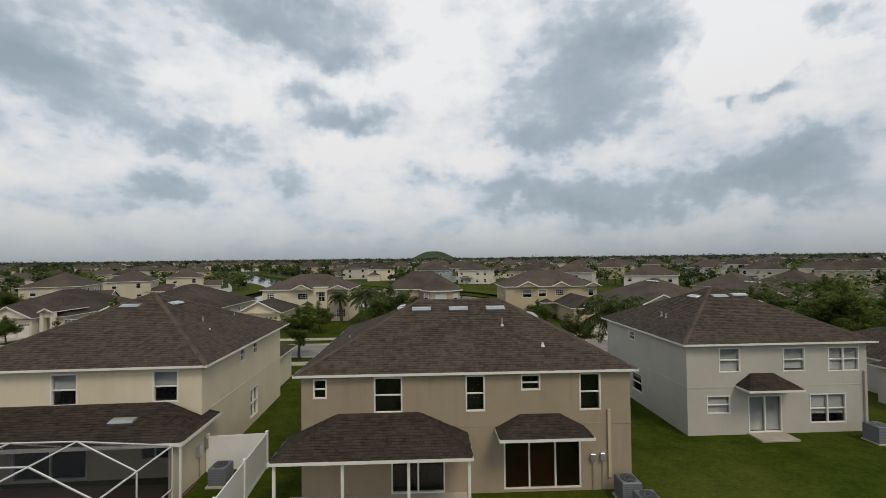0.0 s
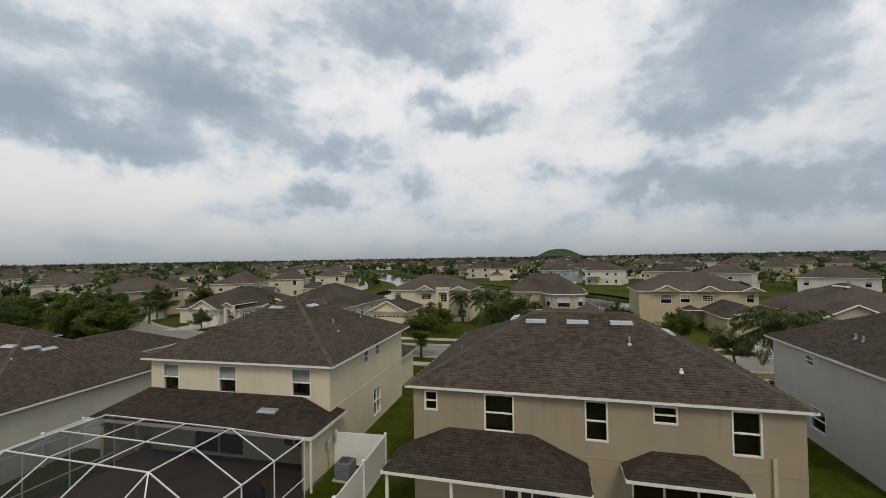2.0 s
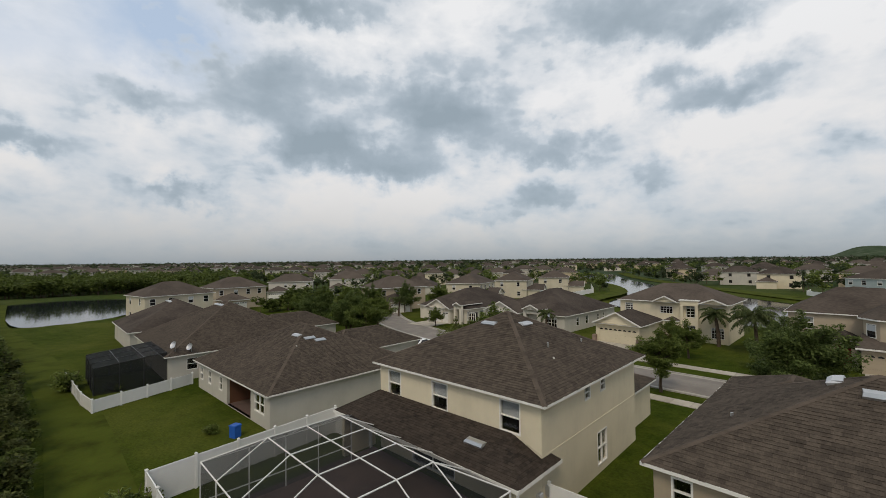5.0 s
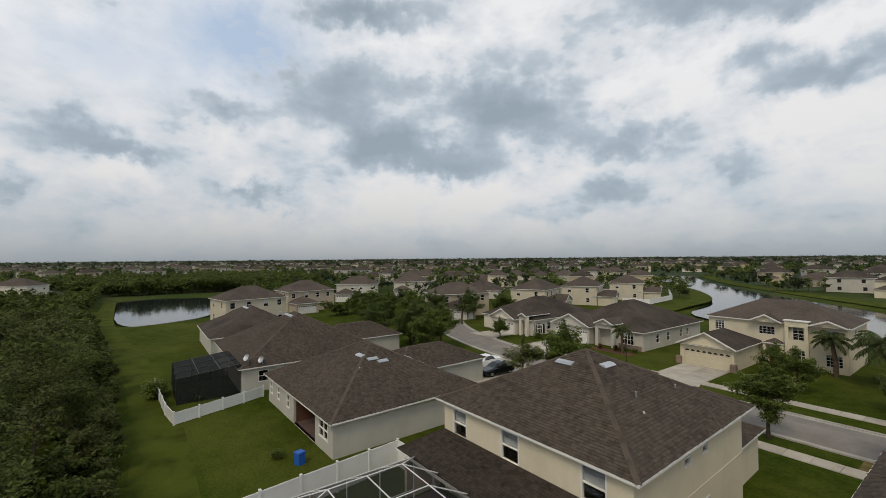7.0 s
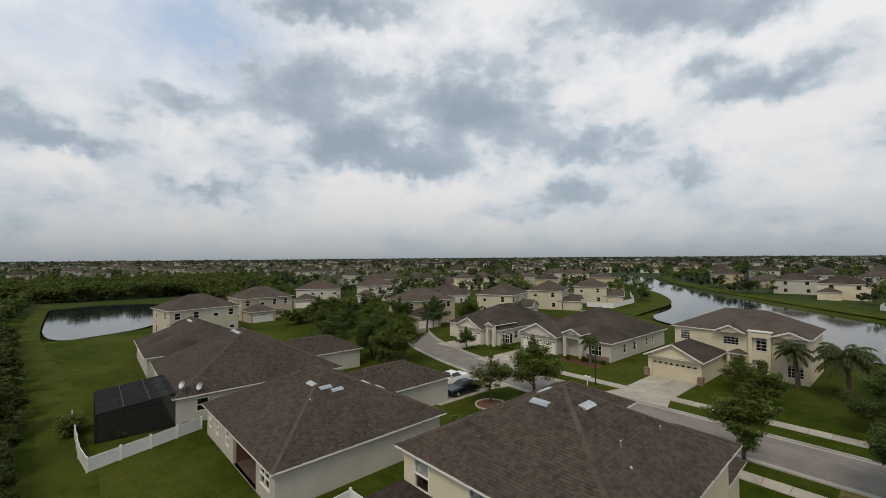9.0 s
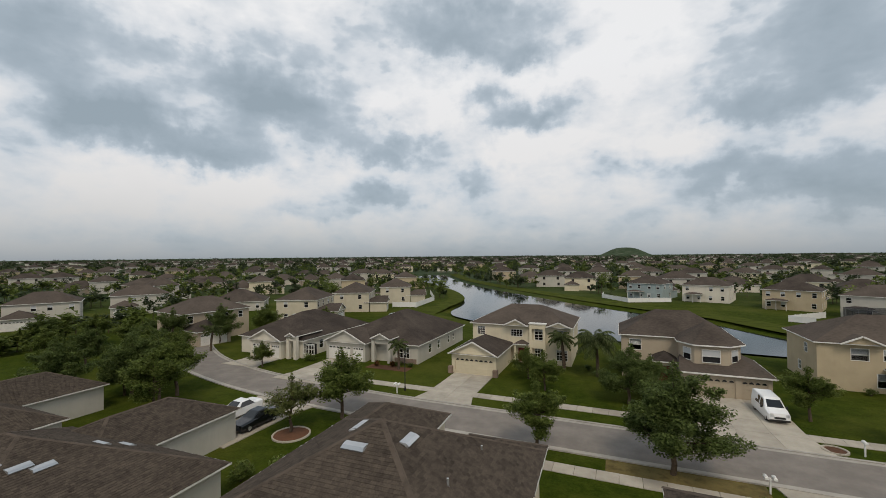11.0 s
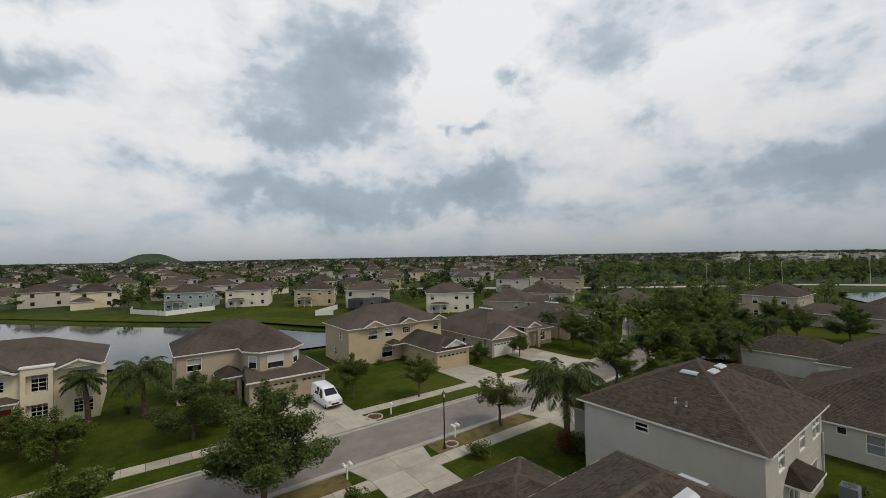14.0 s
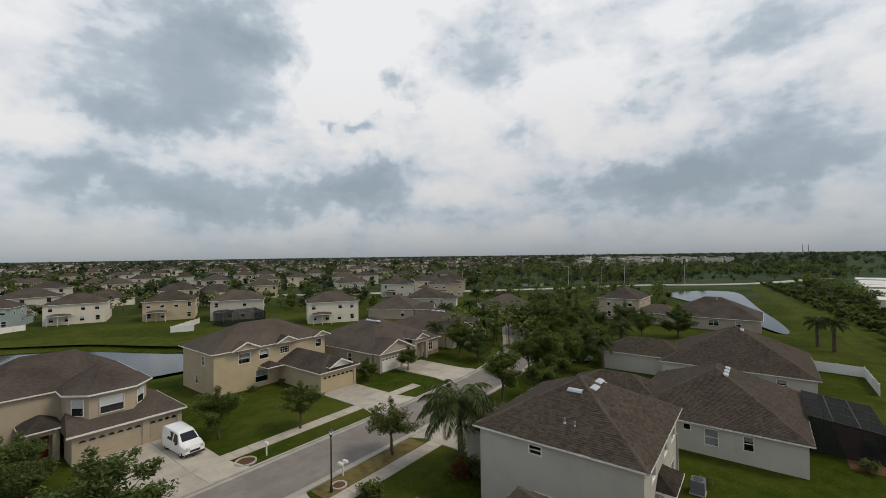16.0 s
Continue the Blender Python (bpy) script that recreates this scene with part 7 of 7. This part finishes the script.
# ---- air conditioners, lamps, mailboxes ----
def air_conditioner(x, y, label, s=1.0):
    a = thing("air_conditioner", label, "air conditioner", "outdoor air conditioners", at=(x, y, 0))
    b = Mesh()
    b.box(-0.42 * s, 0.42 * s, -0.42 * s, 0.42 * s, 0.08, 0.95 * s, 0.04)
    body = part("cabinet", b, painted("ac_grey_blue", (0.13, 0.14, 0.155), 0.5, 40, 0.2), a, "grey-blue louvred cabinet")
    l = Mesh()
    for i in range(9):
        z = 0.16 + i * 0.08 * s
        l.box(-0.435 * s, 0.435 * s, -0.435 * s, 0.435 * s, z, z + 0.025)
    part("louvre", l, AC_GREY, body)
    n = 28
    for r in (0.12, 0.22, 0.32):
        g = Mesh()
        for i in range(n):
            q0, q1 = 2 * math.pi * i / n, 2 * math.pi * (i + 1) / n
            g.face(*[(math.cos(q) * k * s, math.sin(q) * k * s, 0.99 * s) for q, k in ((q0, r), (q1, r), (q1, r + 0.02), (q0, r + 0.02))])
        part("fan_grille", g, AC_GREY, a)
    # no real opening: a black disc gives the shade inside the fan well
    d = Mesh()
    d.tube((0, 0, 0.94 * s), (0, 0, 0.962 * s), 0.34 * s, 0.34 * s, 24)
    d.tube((0, 0, 0.96 * s), (0, 0, 0.985 * s), 0.09 * s, 0.07 * s, 12)
    part("fan_well", d, BLACK, a, "dark fan opening")
    p = Mesh()
    p.box(-0.5, 0.5, -0.5, 0.5, 0, 0.08)
    part("pad", p, CONCRETE, a)
    return a


air_conditioner(12.55, 13.25, "grey-blue air conditioner beside a tan house")
air_conditioner(12.75, 11.95, "grey-blue air conditioner beside a tan house")
air_conditioner(29.2, 17.95, "grey air conditioner at a grey house corner", 1.05)
air_conditioner(-6.1, 15.6, "weathered air conditioner behind a white fence", 0.95)
air_conditioner(-44.6, 9.9, "small air conditioner by a low fence", 0.8)


def street_lamp(x, y, label):
    l = thing("street_lamp", label, "street lamp", "street lamps", at=(x, y, 0))
    m = Mesh()
    m.tube((0, 0, 0), (0, 0, 0.5), 0.12, 0.08, 12)
    m.tube((0, 0, 0.5), (0, 0, 4.1), 0.06, 0.045, 12)
    m.tube((0, 0, 4.1), (0, 0, 4.18), 0.10, 0.12, 12)
    part("pole", m, BLACK, l)
    g = Mesh()
    g.tube((0, 0, 4.18), (0, 0, 4.52), 0.10, 0.17, 6)
    part("lantern", g, GLASS, l, "clear lantern glass")
    c = Mesh()
    c.tube((0, 0, 4.52), (0, 0, 4.70), 0.20, 0.03, 6)
    c.tube((0, 0, 4.70), (0, 0, 4.80), 0.02, 0.02, 6)
    part("lantern_cap", c, BLACK, l)
    return l


street_lamp(13.45, 39.4, "black post lamp with lantern on the verge")
street_lamp(-27.2, 49.7, "black post lamp in front of a low house")
street_lamp(62, 54.5, "black post lamp by the bend")


def mailbox(x, y, double, label):
    b = thing("mailbox", label, "mailbox", "kerbside mailboxes", at=(x, y, 0))
    m = Mesh()
    m.box(-0.05, 0.05, -0.05, 0.05, 0, 1.05)
    m.box(-0.35 if double else -0.08, 0.35 if double else 0.08, -0.04, 0.04, 0.92, 1.0)
    part("post", m, PVC, b)
    for dx in ((-0.24, 0.24) if double else (0.0,)):
        m = Mesh()
        m.box(dx - 0.11, dx + 0.11, -0.26, 0.26, 1.0, 1.2, 0.07)
        part("letter_box", m, PVC, b)
    return b


mailbox(13.6, 48.7, False, "white kerbside mailbox on a post")
mailbox(-27.6, 48.5, True, "white double mailbox on a post")
mailbox(15.4, 40.5, True, "white double mailbox by the kerb")
mailbox(5.2, 39.9, True, "white double mailbox by a driveway")


def ring_bed(x, y, r, label):
    """A raised concrete ring round a patch of mulch."""
    t = thing("tree_ring", label, "planter ring", at=(x, y, 0))
    m = Mesh()
    n = 20
    for i in range(n):
        a, b = 2 * math.pi * i / n, 2 * math.pi * (i + 1) / n
        m.bar((math.cos(a) * r, math.sin(a) * r, 0.06), (math.cos(b) * r, math.sin(b) * r, 0.06), 0.14, 0.14)
    part("rim", m, CONCRETE, t)
    m = Mesh()
    m.face(*[(math.cos(2 * math.pi * i / n) * r, math.sin(2 * math.pi * i / n) * r, 0.05) for i in range(n)])
    part("mulch", m, MULCH, t)
    return t


ring_bed(-30.9, 35.2, 1.6, "red-brown mulch bed with a pale rim round a tree")
ring_bed(14.3, 39.6, 0.55, "small concrete-edged utility cover in the verge")
ring_bed(11.9, 49.0, 0.8, "concrete-edged storm drain cover in the verge")
for x0, x1, y0, y1, lab in ((-4.9, 5.2, 38.95, 40.85, "dry brown verge under the street trees"), (-37.4, -30.8, 56.6, 58.6, "planted mulch bed before a low house"), (40, 51, 6.0, 8.8, "red mulch bed by a porch")):
    m = Mesh()
    m.box(x0, x1, y0, y1, -0.05, 0.025, 0.02)
    tagged(part("mulch_bed", m, DRY if "verge" in lab else MULCH), lab, "mulch bed", kind="structure")
m = Mesh()
m.box(-0.27, 0.27, -0.26, 0.26, 0, 0.78, 0.05)
m.box(-0.30, 0.30, -0.29, 0.29, 0.78, 0.87, 0.04)
b = part("recycling_bin", m, painted("blue_plastic", (0.02, 0.10, 0.42), 0.4, 30, 0.1))
tagged(b, "blue plastic recycling bin on the grass", "bin")
b.matrix_basis = pose(-27.75, 9.75, 0, 0, 0, 20)


m = Mesh()
m.box(12.6, 23.6, 38.95, 40.85, -0.05, 0.03, 0.02)
tagged(part("verge", m, DRY), "dry straw-coloured grass verge by the kerb", "verge", kind="structure")


def covered_grill(x, y):
    """A barbecue under a slack black cover."""
    g = thing("covered_grill", "black fabric-covered barbecue on the patio", "barbecue", at=(x, y, 0.06))
    m = Mesh()
    rings = []
    for z, w, d in ((0.0, 0.66, 0.34), (0.5, 0.62, 0.32), (0.85, 0.60, 0.30), (1.05, 0.42, 0.22), (1.12, 0.2, 0.1)):
        rings.append([(math.cos(a * 0.5236) * w * (1 + 0.05 * math.sin(a * 2.1 + z * 5)), math.sin(a * 0.5236) * d * (1 + 0.06 * math.cos(a * 1.7 + z * 3)), z) for a in range(12)])
    loft(m, rings)
    part("cover", m, painted("black_cover", (0.02, 0.02, 0.022), 0.7, 30, 0.2), g, smooth=True)
    return g


# ---- vehicles ----
def loft(m, rings):
    """Skin closed rings of equal length, capping the ends."""
    n = len(rings[0])
    k = len(m.v)
    for r in rings:
        m.v.extend(tuple(p) for p in r)
    for i in range(len(rings) - 1):
        for j in range(n):
            a, b = k + i * n + j, k + i * n + (j + 1) % n
            m.f.append((a, b, b + n, a + n))
    m.f.append(tuple(k + j for j in reversed(range(n))))
    m.f.append(tuple(k + (len(rings) - 1) * n + j for j in range(n)))


def section(y, w, z0, z1, zw, top):
    """A cross ring of a car body at y: sill z0, waist zw, roof z1, half widths w at the waist and top at the roof."""
    return [(-w * 0.96, y, z0), (-w, y, (z0 + zw) / 2), (-w, y, zw), (-top, y, z1 - 0.05), (-top * 0.85, y, z1), (top * 0.85, y, z1), (top, y, z1 - 0.05), (w, y, zw), (w, y, (z0 + zw) / 2), (w * 0.96, y, z0)]


def vehicle(label, category, name, paint, profile, wheel_y, half, at, turn, glass_rows):
    v = thing(name, label, category, at=at, turn=turn)
    b = Mesh()
    loft(b, [section(y, w, z0, z1, zw, tp) for y, w, z0, z1, zw, tp in profile])
    body = part("body", b, paint, v, smooth=False)
    for q in glass_rows:
        g = Mesh()
        g.face(*q)
        part("window", g, BLACKGLASS, body, "dark tinted glass")
    for y in wheel_y:
        for s in (-1, 1):
            w = Mesh()
            w.tube((s * (half - 0.2), y, 0.32), (s * (half + 0.02), y, 0.32), 0.32, 0.32, 20)
            wh = part("wheel", w, RUBBER, v)
            r = Mesh()
            r.tube((s * (half - 0.02), y, 0.32), (s * (half + 0.03), y, 0.32), 0.21, 0.19, 14)
            part("rim", r, METAL, wh)
    return v, body


RUBBER = painted("tyre_rubber", (0.015, 0.015, 0.015), 0.85, 40, 0.2)
VANWHITE = painted("van_white", (0.80, 0.81, 0.82), 0.25, 30, 0.03, 0.8, 0.02)
CARBLACK = painted("car_black", (0.010, 0.011, 0.014), 0.12, 30, 0.1, 0.8, 0.02, 0.6)


def delivery_van():
    """A small white high-roofed van; its nose looks towards -y."""
    pr = [(-2.25, 0.70, 0.35, 0.72, 0.60, 0.60), (-2.2, 0.82, 0.28, 0.98, 0.85, 0.74), (-1.55, 0.88, 0.25, 1.14, 1.02, 0.80), (-1.42, 0.89, 0.25, 1.20, 1.08, 0.78),
          (-0.62, 0.90, 0.25, 1.80, 1.10, 0.68), (-0.3, 0.90, 0.25, 1.92, 1.10, 0.70), (1.9, 0.90, 0.25, 1.98, 1.10, 0.74), (2.2, 0.88, 0.27, 1.92, 1.08, 0.74), (2.26, 0.86, 0.4, 1.85, 1.08, 0.72)]
    gl = [((-0.66, -1.36, 1.25), (0.66, -1.36, 1.25), (0.56, -0.68, 1.77), (-0.56, -0.68, 1.77))]
    for s in (-1, 1):
        gl += [((s * 0.895, -1.05, 1.12), (s * 0.905, -0.15, 1.12), (s * 0.735, -0.15, 1.78), (s * 0.745, -0.62, 1.72)), ((s * 0.907, 0.05, 1.12), (s * 0.907, 1.0, 1.12), (s * 0.745, 1.0, 1.80), (s * 0.742, 0.05, 1.80))]
    v, body = vehicle("white delivery van parked on a driveway", "van", "van", VANWHITE, pr, (-1.42, 1.42), 0.84, (9.55, 55.7, 0.08), 3, gl)
    for s in (-1, 1):
        m = Mesh()
        m.box(s * 0.60 - 0.14, s * 0.60 + 0.14, -2.28, -2.12, 0.68, 0.92, 0.03)
        part("headlight", m, GLASS, body, "clear headlight")
        m = Mesh()
        m.box(s * 1.0 - 0.08, s * 1.0 + 0.08, -1.0, -0.9, 1.05, 1.28, 0.02)
        part("mirror", m, BLACK, body)
    m = Mesh()
    m.box(-0.42, 0.42, -2.3, -2.22, 0.50, 0.66, 0.02)
    part("grille", m, BLACK, body)
    m = Mesh()
    m.box(-0.8, 0.8, -2.29, -2.2, 0.26, 0.42, 0.03)
    part("bumper", m, BLACK, body)
    return v


def saloon(label, paint, at, turn):
    pr = [(-2.35, 0.62, 0.35, 0.66, 0.60, 0.55), (-2.25, 0.80, 0.26, 0.78, 0.70, 0.70), (-1.1, 0.89, 0.22, 0.94, 0.84, 0.78), (-0.95, 0.90, 0.22, 0.98, 0.88, 0.76), (-0.2, 0.90, 0.22, 1.40, 0.92, 0.60),
          (0.7, 0.90, 0.22, 1.44, 0.92, 0.60), (1.5, 0.90, 0.22, 1.08, 0.92, 0.70), (2.2, 0.84, 0.26, 1.02, 0.88, 0.72), (2.35, 0.74, 0.4, 0.92, 0.84, 0.66)]
    gl = [((-0.66, -0.88, 1.02), (0.66, -0.88, 1.02), (0.50, -0.25, 1.385), (-0.50, -0.25, 1.385)), ((0.60, 1.40, 1.13), (-0.60, 1.40, 1.13), (-0.50, 0.78, 1.42), (0.50, 0.78, 1.42))]
    for s in (-1, 1):
        gl.append(((s * 0.905, -0.7, 0.95), (s * 0.905, 1.2, 0.95), (s * 0.66, 0.72, 1.36), (s * 0.655, -0.15, 1.34)))
    v, body = vehicle(label, "car", "car", paint, pr, (-1.45, 1.4), 0.84, at, turn, gl)
    for s in (-1, 1):
        m = Mesh()
        m.box(s * 0.58 - 0.16, s * 0.58 + 0.16, -2.33, -2.2, 0.58, 0.72, 0.03)
        part("headlight", m, GLASS, body)
        m = Mesh()
        m.box(s * 0.58 - 0.16, s * 0.58 + 0.16, 2.2, 2.36, 0.70, 0.84, 0.03)
        part("tail_light", m, RED, body)
    return v


covered_grill(-8.9, 12.2)
delivery_van()
saloon("black saloon car parked on a driveway", CARBLACK, (-35.6, 35.6, 0.08), 0)
saloon("white car parked on a driveway", VANWHITE, (-39.2, 36.8, 0.08), 0)
saloon("white car parked under trees", VANWHITE, (60.5, 38.0, 0.03), 40)


# ---- on the skyline and beyond the estate ----
def chimney_stack(x, y, h, label):
    t = thing("power_station_chimney", label, "chimney", at=(x, y, ground_height(x, y)))
    m = Mesh()
    m.tube((0, 0, 0), (0, 0, h), h * 0.045, h * 0.03, 14)
    part("shaft", m, KERB, t)
    m = Mesh()
    m.tube((0, 0, h - h * 0.06), (0, 0, h + 0.5), h * 0.034, h * 0.034, 14)
    part("rim", m, WHITE, t)
    return t


for x, y, h in ((2445, -125, 44), (2445, -144, 44)):
    chimney_stack(x, y, h, "tall pale chimney of a distant power station")


def light_pole(x, y, h):
    t = thing("light_pole", "tall grey light pole beside the far road", "light pole", "far road light poles", at=(x, y, 0))
    m = Mesh()
    m.tube((0, 0, 0), (0, 0, h), 0.14, 0.08, 8)
    part("pole", m, METAL, t)
    m = Mesh()
    m.bar((0, 0, h), (1.6, 0, h + 0.2), 0.09, 0.09)
    part("arm", m, METAL, t)
    m = Mesh()
    m.box(1.4, 2.1, -0.16, 0.16, h + 0.1, h + 0.26, 0.05)
    part("lamp_head", m, METAL, t)


for x, y in ((206, 95), (202, 77), (233, 74), (252, 48), (162, 132)):
    light_pole(x, y, 10)


def mobile_home(x, y, turn, w):
    h = thing("mobile_home", "long low mobile home with a white roof", "mobile home", "mobile homes beyond the scrub", at=(x, y, 0), turn=turn)
    m = Mesh()
    m.box(-w / 2, w / 2, -2.2, 2.2, 0.4, 3.0)
    part("wall", m, WHITEST, h)
    m = Mesh()
    for s in (-1, 1):
        m.face((-w / 2 - 0.3, s * 2.5, 2.95), (w / 2 + 0.3, s * 2.5, 2.95), (w / 2 + 0.3, 0, 3.7), (-w / 2 - 0.3, 0, 3.7))
    part("roof", m, WHITE, h)


for i in range(16):
    mobile_home(142 + (i // 2) * 19 + (i % 3) * 3, -17 - (i // 2) * 1.6 - (i % 2) * 17, 78 + (i % 3) * 7, 13)


def satellite_dish(x, y, z):
    t = thing("satellite_dish", "small grey satellite dish on a roof", "satellite dish", at=(x, y, z))
    m = Mesh()
    m.tube((0, 0, -0.3), (0, 0, 0.35), 0.03, 0.03, 6)
    part("mast", m, METAL, t)
    m = Mesh()
    c, n = Vector((0, -0.12, 0.5)), Vector((0.35, -0.8, 0.45)).normalized()
    u = n.orthogonal().normalized()
    v = n.cross(u)
    rings = [[c + n * (0.10 * (r / 0.38) ** 2) + (u * math.cos(a * 0.3927) + v * math.sin(a * 0.3927)) * r for a in range(16)] for r in (0.02, 0.2, 0.38)]
    for i in range(2):
        for j in range(16):
            k = (j + 1) % 16
            m.face(rings[i][j], rings[i][k], rings[i + 1][k], rings[i + 1][j])
    part("dish", m, METAL, t)


satellite_dish(-46.6, 10.0, 3.2)
satellite_dish(-46.3, 11.4, 2.85)
